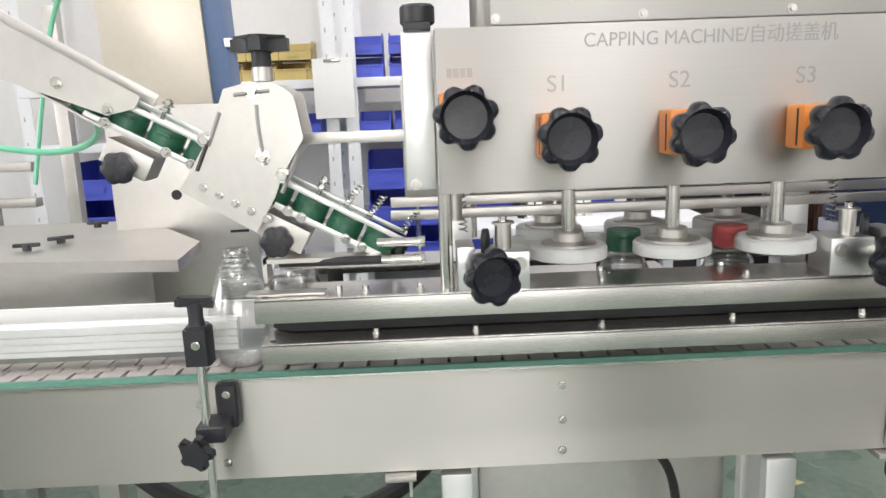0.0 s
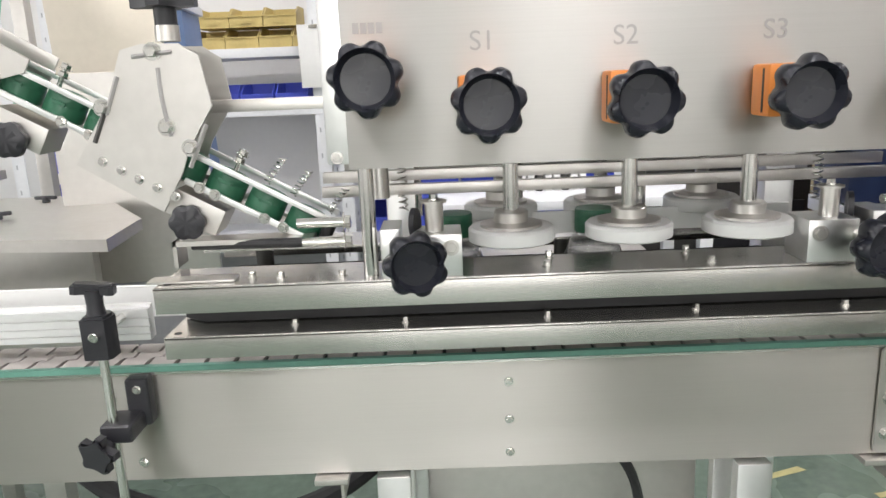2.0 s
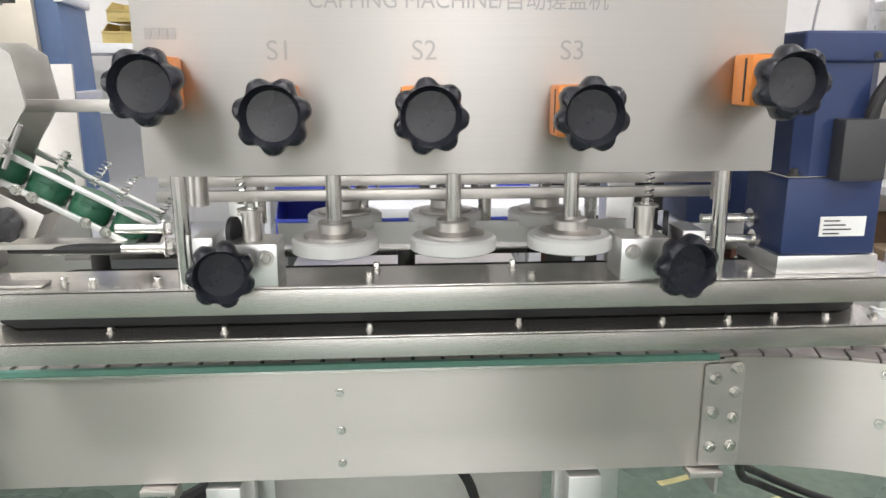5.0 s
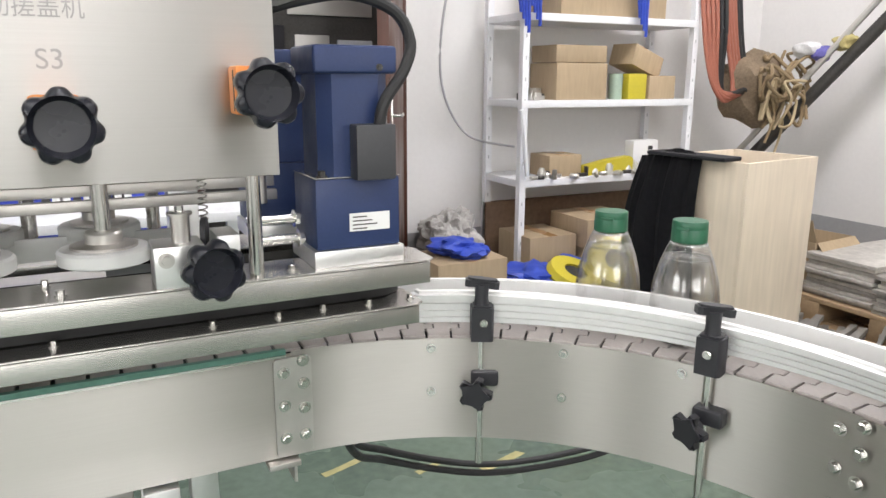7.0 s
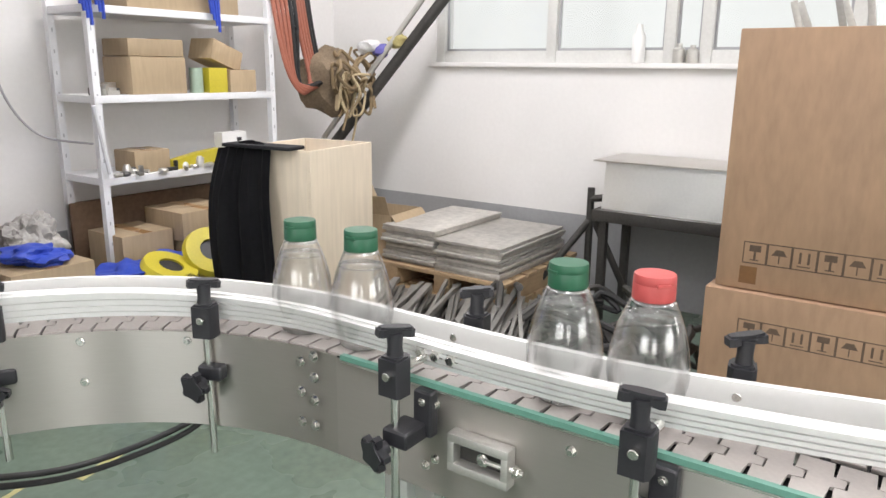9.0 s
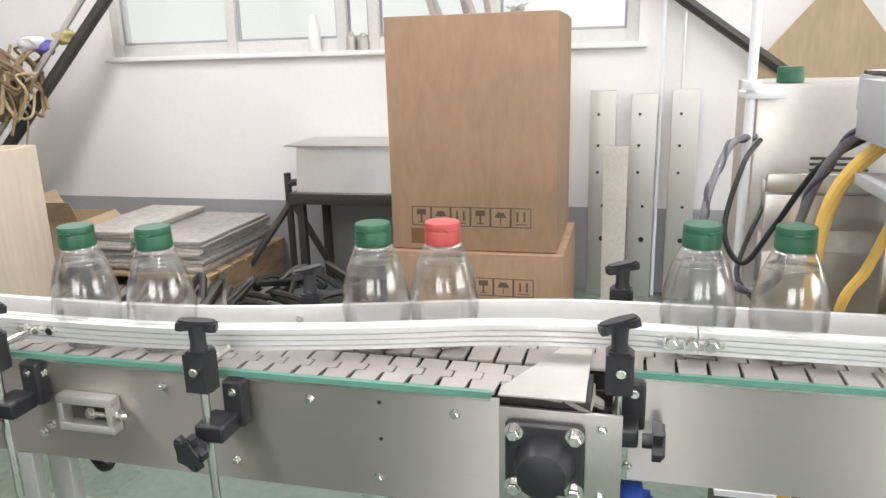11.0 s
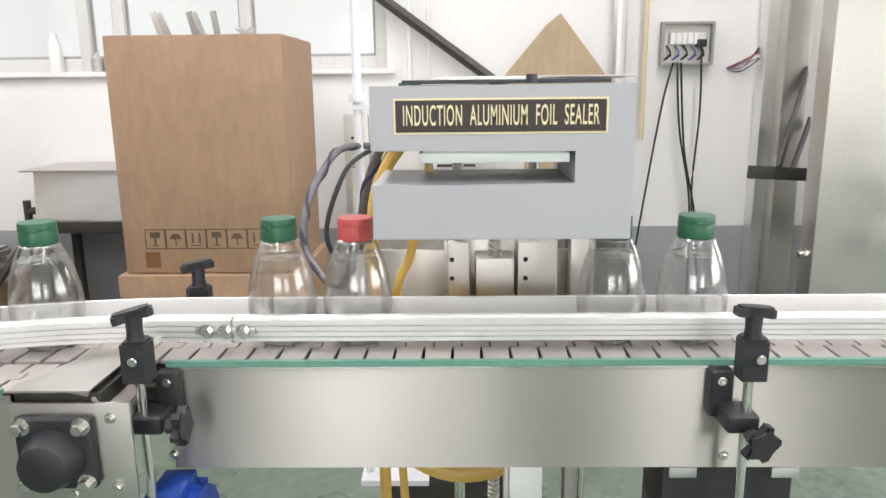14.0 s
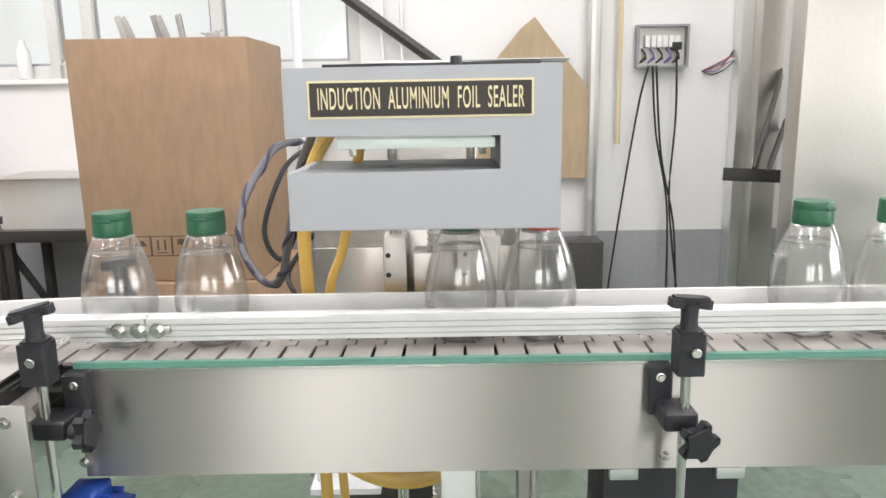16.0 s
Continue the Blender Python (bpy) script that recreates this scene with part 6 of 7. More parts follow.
for k in range(12):
    bm = B()
    x, z = 1.47 + 0.06 * (k % 6), 0.82 + 0.30 * (k // 6)
    box(bm, x, x + 0.035, Y1 + 0.078, Y1 + 0.0845, z, z + 0.012, 0.001)
    part("switch", bm, ALU, dm)

# ---- north-west bin rack ----
LZ = (0.62, 1.155, 1.375)
rl = rack("bin_rack", -0.27, 0.86, 3.0, 3.42, LZ, 2.2, "white slotted-angle rack with blue and yellow bins", 0.05)
rl2 = rack("bin_rack", -1.55, -0.30, 3.0, 3.42, LZ, 2.2, "white slotted-angle rack with blue and yellow bins", 0.05)


def bin_mesh(w, d, h, mt):
    bm = B()
    t = 0.004
    o = [(0, 0), (d, 0), (d, h), (d * 0.35, h), (0, h * 0.55)]
    prism(bm, o, t, pose(0, 0, 0, 90, 0, 90))
    prism(bm, o, t, pose(w - t, 0, 0, 90, 0, 90))
    box(bm, t, w - t, d - t, d, 0, h)
    box(bm, t, w - t, 0, t, 0, h * 0.55)
    box(bm, t, w - t, t, d - t, 0, t)
    box(bm, -0.002, w + 0.002, -0.005, 0.004, h * 0.5, h * 0.56)
    box(bm, w * 0.3, w * 0.7, -0.0065, -0.0052, h * 0.18, h * 0.38)
    return soften(mesh_of("storage_bin", bm, mt))


BIN_B, BIN_S, BIN_Y = bin_mesh(0.19, 0.26, 0.15, BLUE_BIN), bin_mesh(0.125, 0.18, 0.085, BLUE_BIN), bin_mesh(0.125, 0.18, 0.075, YELLOW_BIN)
lay = []
for r in range(3):
    for c in range(5):
        lay.append((BIN_B, -0.20 + 0.205 * c, 3.0 + 0.012 * r, LZ[0] + 0.002 + 0.152 * r, "open-fronted blue plastic storage bin on the rack"))
        if c < 1:
            lay.append((BIN_B, -1.40 + 0.205 * c, 3.0 + 0.012 * r, LZ[0] + 0.002 + 0.152 * r, "open-fronted blue plastic storage bin on the rack"))
for c in range(7):
    lay.append((BIN_S, -0.22 + 0.14 * c, 3.02, LZ[1] + 0.001, "small blue plastic storage bin on the rack"))
for c in range(2):
    for r in range(2):
        lay.append((BIN_S, -0.24 + 0.15 * c, 3.02, LZ[2] + 0.001 + 0.087 * r, "small blue plastic storage bin on the rack"))
for c in range(4):
    lay.append((BIN_Y, -0.80 + 0.128 * c, 3.02, LZ[2] + 0.001, "small yellow storage bin full of parts"))
    if c < 3:
        lay.append((BIN_Y, -0.78 + 0.128 * c, 3.03, LZ[2] + 0.078, "small yellow storage bin full of parts"))
for c in range(3):
    lay.append((BIN_S, -0.47 + 0.135 * c - 0.3, 3.02, LZ[1] + 0.001, "small blue plastic storage bin on the rack"))
for me, x, y, z, lb in lay:
    ob = new("storage_bin", me)
    ob.matrix_basis = pose(x, y, z)
    tagged(ob, lb, "storage bin", "bins on the rack")
t = thing("clipboard_sheet", "white clipboard hanging on the rack post", "clipboard", pose(-0.385, 2.97, 1.22, 0, -1, 0))
bm = B()
box(bm, 0, 0.155, 0, 0.004, 0, 0.23, 0.001)
part("board", bm, PAPER, t)
bm = B()
box(bm, 0.045, 0.11, -0.004, 0.028, 0.215, 0.228, 0.002)
part("clip", bm, CHROME, t)
# white boxes and books on the low shelf behind the machine
for k in range(9):
    bm = B()
    box(bm, 0, 0.022, 0, 0.18, 0, 0.14 + 0.01 * (k % 3), 0.001, m=pose(0.36 + 0.03 * k, 2.60, 0.851, 0, 6 - k, 0))
    single("folder", bm, PAPER if k % 3 else DARK, "upright folder on the side table", "folder", group="folders")
t = thing("side_table", "white side table behind the capping machine", "table")
bm = B()
box(bm, 0.1, 1.0, 2.4, 2.85, 0.82, 0.85, 0.003)
part("tabletop", bm, WHITE_M, t)
for x, y in ((0.13, 2.43), (0.97, 2.43), (0.13, 2.82), (0.97, 2.82)):
    bm = B()
    box(bm, x - 0.02, x + 0.02, y - 0.02, y + 0.02, 0, 0.82)
    part("leg", bm, WHITE_M, t)
# machine frames at the far left
t = thing("steel_framework", "grey steel machine frame with uprights and a switch box", "machine frame")
for x, y, h in ((-1.35, 2.1, 1.15), (-1.22, 2.1, 1.22), (-1.6, 2.2, 1.3), (-1.12, 2.4, 1.6)):
    bm = B()
    box(bm, x, x + 0.04, y, y + 0.04, 0, h, 0.002)
    part("upright", bm, STEEL_M, t)
for z in (1.02, 1.12):
    bm = B()
    box(bm, -1.65, -1.05, 2.08, 2.12, z, z + 0.025, 0.002)
    part("cross_member", bm, STEEL_M, t)
bm = B()
box(bm, -1.30, -1.20, 2.0, 2.08, 1.04, 1.16, 0.004)
part("switch_box", bm, DARK, t)

# ---- window wall, right-hand stretch ----
bm = B()
for p in (((0.0, 0, 0), (0, 0, 0)),):
    prism(bm, [(-0.33, -0.45), (0.30, -0.45), (0.36, -0.05), (0.02, 0.385), (-0.05, 0.33), (-0.33, 0.0)], 0.006, pose(4.40, -1.39, 1.22, 90, 0, -90))
single("flattened_carton", bm, CARD, "flattened brown carton leaning on the wall", "carton", pose(0, 0, 0))
bm = B()
box(bm, 4.18, 4.36, -1.75, -1.05, 0.0, 0.46, 0.003)
single("grey_cupboard", bm, DARK, "dark low cupboard against the window wall", "cupboard")
bm = B()
cyl(bm, (4.38, -0.30, 1.82), (4.38, -1.2, 1.17), 0.028, 8)
cyl(bm, (4.36, -1.2, 0.455), (4.38, -1.2, 1.17), 0.02, 8)
single("wall_strut", bm, DARK, "dark slanting steel strut on the wall", "strut")
for y, r, mt, lb in ((-1.72, 0.035, ALU, "vertical aluminium duct on the wall"), (-1.855, 0.012, BEIGE, "cream conduit running up the wall"), (-0.62, 0.010, WHITE_M, "thin white pipe on the wall"), (-0.72, 0.008, ALU, "thin steel pipe on the wall")):
    bm = B()
    cyl(bm, (4.40, y, 0 if r > 0.03 else 0.95 if mt is BEIGE else 0.0), (4.40, y, 3.2), r, 10)
    single("wall_pipe", bm, mt, lb, "pipe")
eb = thing("fuse_box", "open grey fuse box with breakers and cables on the wall", "fuse box", pose(4.44, -2.075, 1.448, 0, 0, -90) @ Matrix.Diagonal((0.96, 1, 0.97, 1)))
bm = B()
for b in ((-0.14, 0.14, -0.05, 0.0, 0.10, 0.112), (-0.14, 0.14, -0.05, 0, -0.112, -0.10), (-0.14, -0.128, -0.05, 0, -0.10, 0.10), (0.128, 0.14, -0.05, 0, -0.10, 0.10)):
    box(bm, *b)
part("case", bm, mat("grey_box", (0.3, 0.3, 0.31), 0.5), eb)
bm = B()
box(bm, -0.128, 0.128, -0.004, 0, -0.10, 0.10)
part("back_plate", bm, ALU_D, eb)
for k in range(6):
    bm = B()
    box(bm, -0.095 + k * 0.032, -0.067 + k * 0.032, -0.04, -0.004, -0.005, 0.055, 0.002)
    part("breaker", bm, WHITE_P, eb)
bm = B()
box(bm, 0.05, 0.10, -0.055, -0.004, -0.02, 0.02, 0.004)
part("plug", bm, BLACK, eb)
for k in range(5):
    bm = B()
    x = -0.11 + 0.045 * k
    tube(bm, [(x, -0.02, -0.01), (x + 0.02, -0.035, -0.05), (x - 0.01, -0.03, -0.085), (x + 0.03, -0.02, -0.06)], 0.005, 6)
    part("loose_wire", bm, PURPLE if k % 2 else RUBBER, eb)
for pts in ([(4.38, -2.0, 1.35), (4.36, -1.95, 1.15), (4.34, -1.88, 0.7), (4.30, -1.80, 0.12), (4.2, -1.8, 0.02)], [(4.38, -2.02, 1.35), (4.37, -2.05, 1.0), (4.35, -2.12, 0.6), (4.3, -2.12, 0.02)], [(4.38, -2.04, 1.35), (4.37, -2.08, 0.9), (4.35, -2.16, 0.5), (4.3, -2.18, 0.02)], [(4.38, -2.14, 1.45), (4.37, -2.15, 1.1), (4.36, -2.13, 0.7), (4.36, -2.16, 0.4), (4.3, -2.2, 0.02)]):
    bm = B()
    tube(bm, pts, 0.0055, 7)
    single("hanging_cable", bm, RUBBER, "dark cable hanging from the fuse box", "cable", group="fuse box cables")
for k in range(6):
    bm = B()
    tube(bm, [(4.448, -2.30, 1.32), (4.40, -2.34 - 0.02 * k, 1.30 + 0.02 * k), (4.38, -2.40 - 0.015 * k, 1.36 + 0.03 * k - 0.03), (4.37, -2.50, 1.42 - 0.035 * k)], 0.003, 6)
    single("loose_wires", bm, (RUBBER, PURPLE, mat("red_wire_2", (0.4, 0.1, 0.06), 0.5))[k % 3], "bare wire sticking out of the wall", "wire", group="wall wires")
bm = B()
box(bm, 4.1, 4.2, -1.98, -1.86, 0.0, 0.10, 0.004)
single("socket_box", bm, BLACK, "black socket box on the floor", "socket box")
bm = B()
box(bm, 4.2, 4.3, -2.62, -2.50, 0, 3.2, 0.003)
single("steel_post", bm, STEEL_M, "vertical stainless door post", "post")
bm = B()
box(bm, 4.30, 4.40, -2.50, -2.44, 0, 3.2, 0.003)
single("steel_post", bm, ALU, "vertical aluminium door post", "post")
sc = thing("stainless_cabinet", "tall brushed stainless machine cabinet", "cabinet")
bm = B()
box(bm, 3.35, 3.47, -3.6, -2.31, 0.12, 2.3, 0.004)
part("body", bm, STEEL_M, sc)
for y in (-2.40, -3.5):
    for x in (3.41,):
        bm = B()
        cyl(bm, (x, y, 0), (x, y, 0.12), 0.03, 12)
        part("foot", bm, DARK, sc)
bolt(sc, (3.41, -2.31, 0.55), (0, 1, 0), 0.015, 0.03, "latch")
st = thing("bracket_arm", "dark steel bracket arms on the cabinet's side", "bracket")
for a, b in (((4.215, -2.62, 1.30), (3.85, -2.36, 0.85)), ((3.85, -2.22, 0.84), (3.85, -2.66, 0.815)), ((4.18, -2.64, 1.05), (3.85, -2.42, 0.83))):
    bm = B()
    p, q = Vector(a), Vector(b)
    n = (q - p).length
    box(bm, -0.006, 0.006, -0.03, 0.03, 0, n, 0.002, m=along(a, b))
    part("arm", bm, DARK, st)
# things on the window ledge
for y, h, r, lb in ((1.28, 0.20, 0.035, "clear bottle on the window ledge"), (1.06, 0.10, 0.03, "grey can on the window ledge"), (0.99, 0.09, 0.03, "grey can on the window ledge")):
    bm = B()
    lathe(bm, [(0, 0), (r, 0), (r, h * 0.7), (r * 0.5, h * 0.85), (r * 0.5, h), (0, h)], 16)
    single("ledge_bottle" if h > 0.15 else "ledge_can", bm, WHITE_P if h > 0.15 else ALU_D, lb, "bottle" if h > 0.15 else "can", pose(4.45, y, WZ0 + 0.003))

# ---- bottles and caps ----


def bottle_profile(s=0.0):
    return [(0.029 - s, 0.0015 + s), (0.0335 - s, 0.004 + s), (0.0425 - s, 0.024), (0.0470 - s, 0.050), (0.0470 - s, 0.064), (0.0440 - s, 0.088), (0.0378 - s, 0.112), (0.0300 - s, 0.132), (0.0262 - s, 0.140)]


def bottle_meshes():
    bm = B()
    outer_ = [(0, 0.005)] + bottle_profile() + [(0.0250, 0.1425), (0.0190, 0.1445), (0.0180, 0.147), (0.0180, 0.151), (0.0193, 0.152), (0.0193, 0.154), (0.0180, 0.155), (0.0180, 0.158), (0.0191, 0.159), (0.0191, 0.161), (0.0177, 0.162), (0.0177, 0.167)]
    lathe(bm, outer_ + [(0.0163, 0.167), (0.0163, 0.159)], 40, None, None, 1.0, 0.92)
    shell = mesh_of("shell", bm, PET)
    bm = B()
    w = [(r - 0.0022, z + (0.003 if z < 0.01 else 0)) for r, z in bottle_profile() if z < 0.12]
    lathe(bm, [(0, 0.008)] + w + [(0.0322, 0.122), (0, 0.122)], 40, None, None, 1.0, 0.92)
    water = mesh_of("water", bm, WATER)
    # ring added for the bright caustic at the base
    bm = B()
    lathe(bm, [(0.0242, 0.0006), (0.0300, 0.0008), (0.0328, 0.0035), (0.0310, 0.0055), (0.0250, 0.0042), (0.0242, 0.0006)], 40, None, None, 1.0, 0.92)
    base = mesh_of("base", bm, PET_HIGHLIGHT)
    # ring added for the highlight round the water's surface
    bm = B()
    lathe(bm, [(0.0312, 0.1214), (0.0328, 0.1210), (0.0324, 0.1226), (0.0312, 0.1222), (0.0312, 0.1214)], 40, None, None, 1.0, 0.92)
    line = mesh_of("water_line", bm, PET_HIGHLIGHT)
    # glossier skin over the neck, for its bright rim lines
    bm = B()
    lathe(bm, [(0.0262, 0.1404), (0.0253, 0.1428), (0.0196, 0.1448), (0.0184, 0.147), (0.0184, 0.1515), (0.0197, 0.1525), (0.0197, 0.1538), (0.0184, 0.1548), (0.0184, 0.1582), (0.0195, 0.1592), (0.0195, 0.1608), (0.0181, 0.162), (0.0181, 0.1672), (0.0160, 0.1672), (0.0160, 0.150), (0.0240, 0.1415), (0.0262, 0.1404)], 40, None, None, 1.0, 0.92)
    neck = mesh_of("neck", bm, PET_HIGHLIGHT)
    return shell, water, base, line, neck


def cap_mesh(name, mt):
    bm = B()
    lathe(bm, [(0, 0.004), (0.0236, 0.004), (0.0236, 0.0), (0.0252, 0.0), (0.0255, 0.002), (0.0252, 0.019), (0.0250, 0.0195), (0.0252, 0.0200), (0.0248, 0.0285), (0.0240, 0.0300), (0, 0.0306)], 40)
    box(bm, 0.022, 0.0262, -0.009, 0.009, 0.0185, 0.0225, 0.001)
    bmesh.ops.scale(bm, vec=(0.95, 0.95, 0.96), verts=bm.verts[:])
    return soften(mesh_of(name, bm, mt), 40)


SHELL, WATER_ME, BASE_ME, WATER_HIGHLIGHT_ME, NECK_ME = bottle_meshes()
CAP_GREEN, CAP_RED = cap_mesh("cap", CAP_G), cap_mesh("cap", CAP_R)


def bottle(cap_me, label):
    t = thing("bottle", label, "bottle", group="bottles on the conveyor")
    share("shell", SHELL, t, pose(0, 0, 0))
    share("water", WATER_ME, t, pose(0, 0, 0))
    share("base", BASE_ME, t, pose(0, 0, 0))
    share("water_line", WATER_HIGHLIGHT_ME, t, pose(0, 0, 0))
    share("neck", NECK_ME, t, pose(0, 0, 0))
    if cap_me:
        share("cap", cap_me, t, pose(0, 0, 0.1445, 0, 0, -90 + random.uniform(-40, 40)))
    return t


GREEN_LABEL = "clear bottle of water with a green flip-top cap"
BOTTLES = [
    (bottle(CAP_GREEN, GREEN_LABEL), "J"), (bottle(CAP_GREEN, GREEN_LABEL), "I"),
    (bottle(CAP_RED, "clear bottle of water with a red cap"), "D"), (bottle(CAP_GREEN, GREEN_LABEL), "C"),
    (bottle(None, "clear bottle of water, open until its cap is set"), "B"), (bottle(None, "clear bottle of water, open until its cap is set"), "A")]
LOOSE = []
for k in range(2):
    ob = new("closure", CAP_GREEN)
    tagged(ob, "green flip-top cap sliding from the chute onto a bottle", "cap", "green caps")
    LOOSE.append(ob)
QUEUE = []
for k in range(2, 11):
    ob = new("closure", CAP_GREEN)
    tagged(ob, "green flip-top cap waiting in the sloping chute", "cap", "green caps")
    QUEUE.append((ob, k))
ob = new("closure", CAP_GREEN)
ob.matrix_basis = pose(1.99, -0.765, 1.2262)
tagged(ob, "green flip-top cap lying on the control cabinet", "cap", "green caps")

# ---- moving chain plates ----
TAIL, HEADY, R_END = -1.10, -0.40, 0.045
L1 = ARC[0] - TAIL
L2 = L1 + ARC[2] * math.pi / 2
L3 = L2 + ARC[1] - HEADY


def on_top(s):
    """Plan place and heading of the feed chain's centre line."""
    if s < L1:
        return TAIL + s, ARC[1] + ARC[2], 0.0
    if s < L2:
        a = (s - L1) / ARC[2]
        return ARC[0] + ARC[2] * math.sin(a), ARC[1] + ARC[2] * math.cos(a), -math.degrees(a)
    return ARC[0] + ARC[2], ARC[1] - (s - L2), -90.0


def run(plan, length, s, zt):
    """Pose of a plate on a loop: top run, half turn at each end, hidden return run below."""
    half = math.pi * R_END
    if 0 <= s <= length:
        x, y, h = plan(s)
        return pose(x, y, zt, 0, 0, h)
    if s > length:
        x, y, h = plan(length)
        a = min((s - length) / R_END, math.pi)
        back = max(s - length - half, 0)
        x, y, h = plan(length - back)
        base = pose(x, y, zt - R_END, 0, 0, h)
        return base @ pose(R_END * math.sin(a), 0, R_END * math.cos(a), 0, math.degrees(a), 0)
    a = min(-s / R_END, math.pi)
    x, y, h = plan(max(-s - half, 0))
    base = pose(x, y, zt - R_END, 0, 0, h)
    return base @ pose(-R_END * math.sin(a), 0, R_END * math.cos(a), 0, -math.degrees(a), 0)


def plate_mesh(name, width, wedge):
    """A hinged chain plate: its middle third juts forward into the next; the near edge is a little shorter where the chain must bend."""
    bm = B()
    h, w, j, g = PITCH / 2 - 0.0015, width / 2, 0.013, 0.010
    e = wedge
    o = [(h - e, -w), (h - e * 0.4, -g), (h + j, -g + 0.001), (h + j, g - 0.001), (h, g), (h - 0.0005, w),
         (-h + 0.0005, w), (-h, g), (-h + j, g + 0.0008), (-h + j, -g - 0.0008), (-h + e * 0.4, -g), (-h + e, -w)]
    prism(bm, o, 0.0042, pose(0, 0, -0.0042), 0.0007)
    return soften(mesh_of(name, bm, CHAIN), 30)


def straight(s):
    return BX + 0.006 + BW / 2, -0.10 - s, -90.0


CHAINS = []
V_FEED, V_OUT = 0.172, 0.168
for label, plan, length, me, s0, v in (("grey hinged plastic chain with a quarter bend", on_top, L3, plate_mesh("chain_plate", 0.0825, 0.0016), (-0.097 - TAIL - PITCH / 2) % PITCH, V_FEED),
                                       ("wide grey hinged plastic chain of the sealing conveyor", straight, 2.15, plate_mesh("chain_plate", BW, 0.0008), 0.021, V_OUT)):
    ch = thing("conveyor_chain", label, "chain")
    n0 = -int((v * 16 + 0.05) / PITCH)
    n1 = int(length / PITCH)
    for k in range(n0, n1 + 1):
        CHAINS.append((share("chain_plate", me, ch, run(plan, length, s0 + k * PITCH, CZ)), plan, length, s0 + k * PITCH, v))
# black strips added under the plates, so that the slits look shaded
bm = B()
ribbon(bm, [(TAIL, 1.045), (ARC[0], 1.045)], -0.035, 0.035, 0.872, 0.8955)
part("chain_bed", bm, RUBBER, feed)
bm = B()
ribbon(bm, bend_line(ARC[2]), -0.035, 0.035, 0.872, 0.8955)
part("chain_bed", bm, RUBBER, feed)
bm = B()
ribbon(bm, [(1.268, ARC[1]), (1.268, -0.33)], -0.035, 0.035, 0.872, 0.8955)
part("chain_bed", bm, RUBBER, feed)
bm = B()
ribbon(bm, [(BX + 0.006 + BW / 2, -0.12), (BX + 0.006 + BW / 2, BY1)], -0.05, 0.05, 0.872, 0.8955)
part("chain_bed", bm, RUBBER, outc)

# ---- motion ----
WAY = [(-1.1, 1.05), (-0.4, 1.05), (0.3, 1.05), (0.62, 1.05), (0.80, 1.052), (0.90, 1.048), (0.981, 1.028), (1.06, 0.990), (1.119, 0.943), (1.171, 0.884), (1.208, 0.80), (1.237, 0.73), (1.257, 0.66), (1.267, 0.585), (1.271, 0.467), (1.274, 0.36), (1.277, 0.25), (1.286, 0.145), (1.303, 0.035), (1.333, -0.09), (1.368, -0.25), (1.384, -0.35), (1.392, -0.45), (1.394, -0.6), (1.394, -1.2), (1.394, -1.8), (1.394, -2.25)]
WAYS = smooth_path([(x, y, 0) for x, y in WAY], 12)
ARCS = [0.0]
for p, q in zip(WAYS, WAYS[1:]):
    ARCS.append(ARCS[-1] + (q - p).length)


def s_at(x, y):
    d = min(range(len(WAYS)), key=lambda i: (WAYS[i] - Vector((x, y, 0))).length)
    return ARCS[d]


def way_pose(s):
    s = min(max(s, 0.0), ARCS[-1] - 1e-4)
    i = max(k for k in range(len(ARCS) - 1) if ARCS[k] <= s)
    f = (s - ARCS[i]) / (ARCS[i + 1] - ARCS[i])
    p = WAYS[i].lerp(WAYS[i + 1], f)
    q = WAYS[min(i + 2, len(WAYS) - 1)] - WAYS[max(i - 1, 0)]
    return pose(p.x, p.y, CZ + 0.0002, 0, 0, math.degrees(math.atan2(q.y, q.x)))


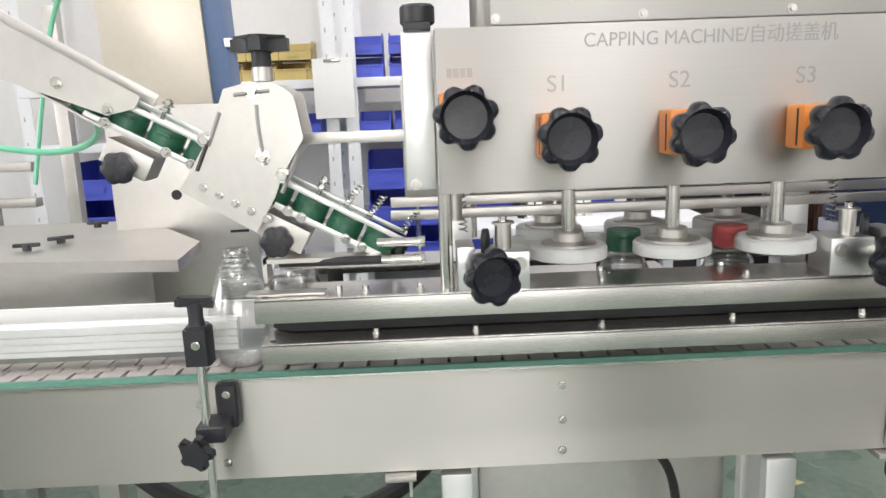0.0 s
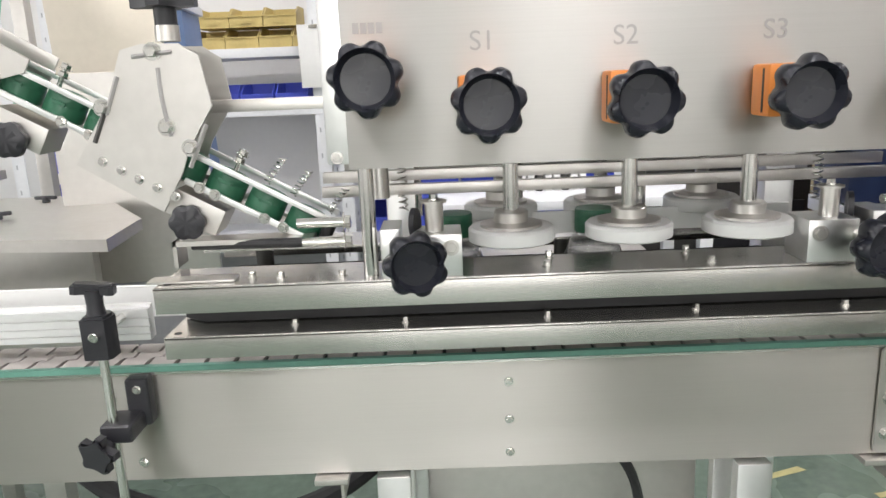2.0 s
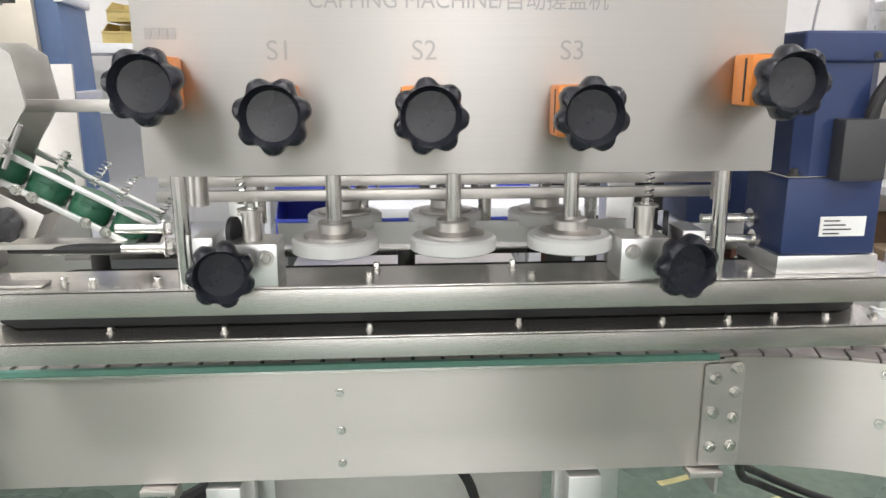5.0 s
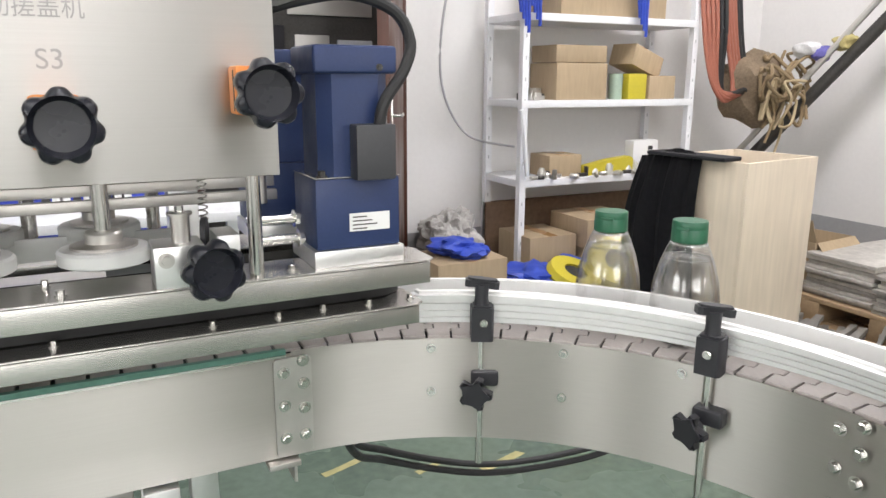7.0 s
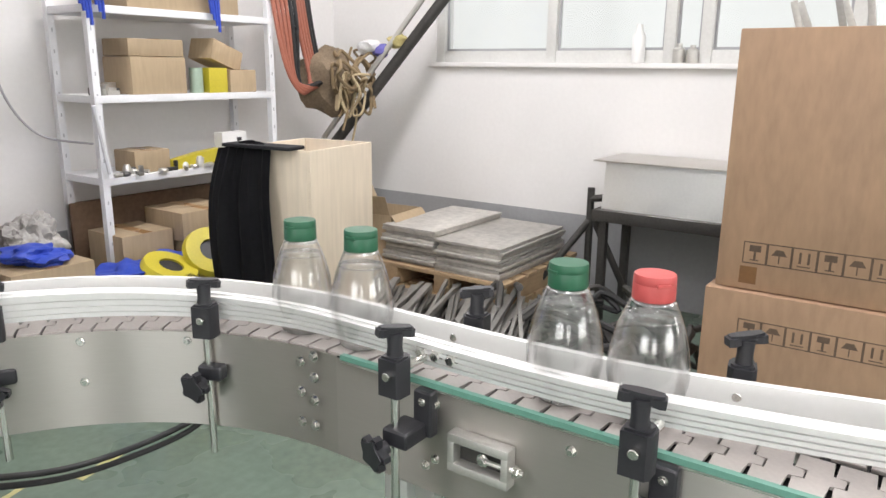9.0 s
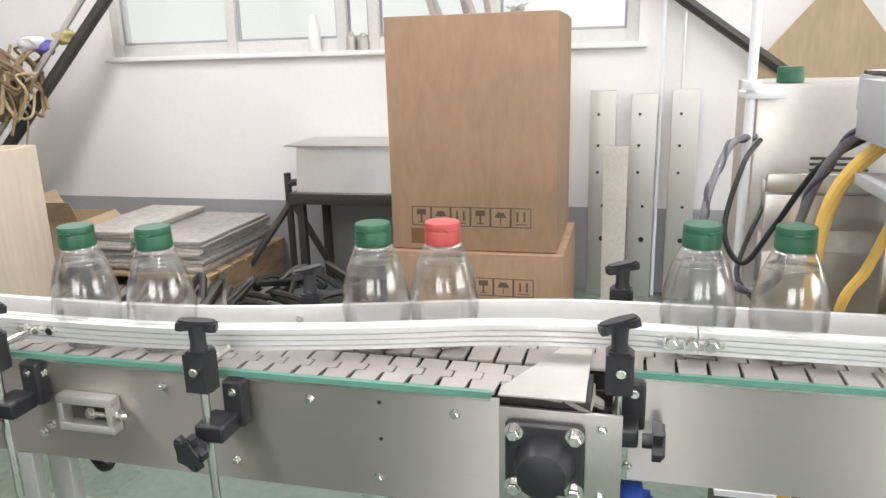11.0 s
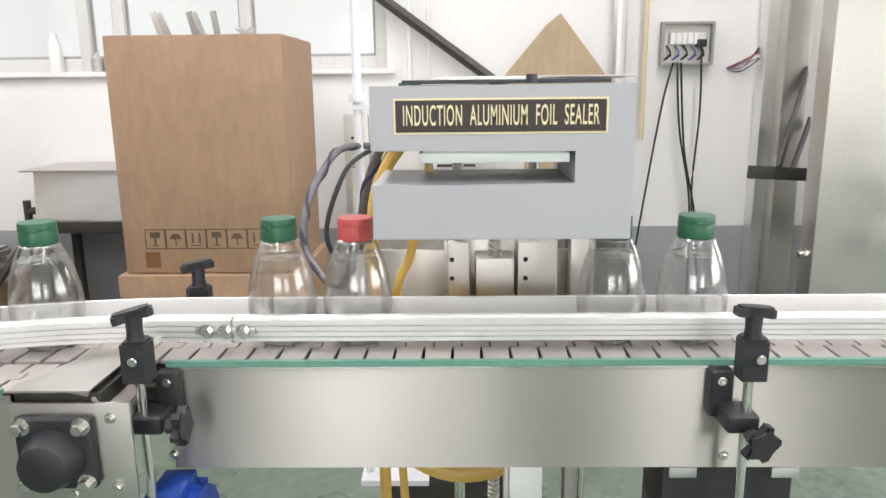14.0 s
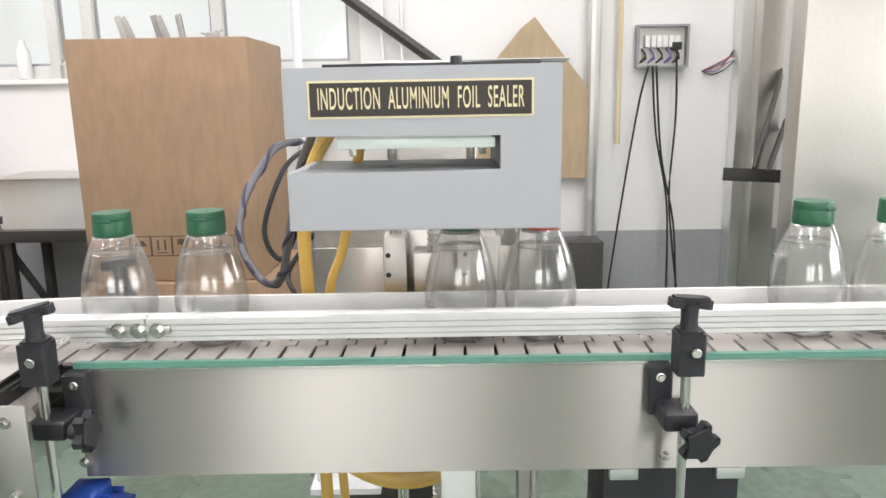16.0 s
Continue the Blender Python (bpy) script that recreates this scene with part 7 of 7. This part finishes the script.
S_ENTRY, S_GRIP, S_CROSS, S_OUT = s_at(-0.17, 1.05), s_at(0.85, 1.051), s_at(1.303, 0.03), s_at(1.384, -0.35)


def speed(s):
    """The gripping belts are the fastest; a bottle slips a little while it crosses to the second chain."""
    return 0.11 if s < S_ENTRY else 0.25 if s < S_GRIP else 0.163 if s < S_CROSS else 0.152 if s < S_OUT else 0.168


CLOCK = [0.0]
for a_, b_ in zip(ARCS, ARCS[1:]):
    CLOCK.append(CLOCK[-1] + (b_ - a_) / speed((a_ + b_) / 2))


def travel(t, t1, s1):
    """Way covered at t by a bottle that is at s1 at t1."""
    now = float(np.interp(s1, ARCS, CLOCK)) + t - t1
    return float(np.interp(now, CLOCK, ARCS)) + min(now, 0) * 0.11


SEEN = {"A": (9.0, 1.264, 0.596), "B": (9.0, 1.268, 0.476), "C": (9.0, 1.284, 0.163), "D": (9.0, 1.297, 0.062), "I": (12.5, 1.394, -0.81), "J": (12.5, 1.394, -0.912)}
TIMES = [i * 0.4 for i in range(41)]


def slot(k):
    """Resting pose of the k-th cap from the chute's lower end."""
    return CH @ pose(0.184 - 0.053 * k, 0, -0.0185, 0, 0, -90)


def motions():
    picks = []
    for ob, key in BOTTLES:
        t1, x, y = SEEN[key]
        s1 = s_at(x, y)
        walk(ob, [(t, way_pose(travel(t, t1, s1))) for t in TIMES])
        if key in "AB":
            tp = t1 - float(np.interp(s1, ARCS, CLOCK) - np.interp(s_at(0.0, 1.05), ARCS, CLOCK))
            picks.append((tp, key, t1, s1))
    picks.sort()
    fine = [i * 0.1 for i in range(161)]
    for n, (tp, key, t1, s1) in enumerate(picks):
        rows = []
        for t in fine:
            gone = sum(t >= p[0] + 0.05 for p in picks[:n])
            rows.append((t, slot(n - gone) if t < tp else way_pose(travel(t, t1, s1)) @ pose(0, 0, 0.1445, 0, 0, -90)))
        walk(LOOSE[n], rows)
    for ob, k in QUEUE:
        walk(ob, [(t, slot(k - sum(t >= p[0] + 0.05 for p in picks))) for t in fine])
    for ob, plan, length, s, v in CHAINS:
        walk(ob, [(t, run(plan, length, s + v * t, CZ)) for t in TIMES])


motions()
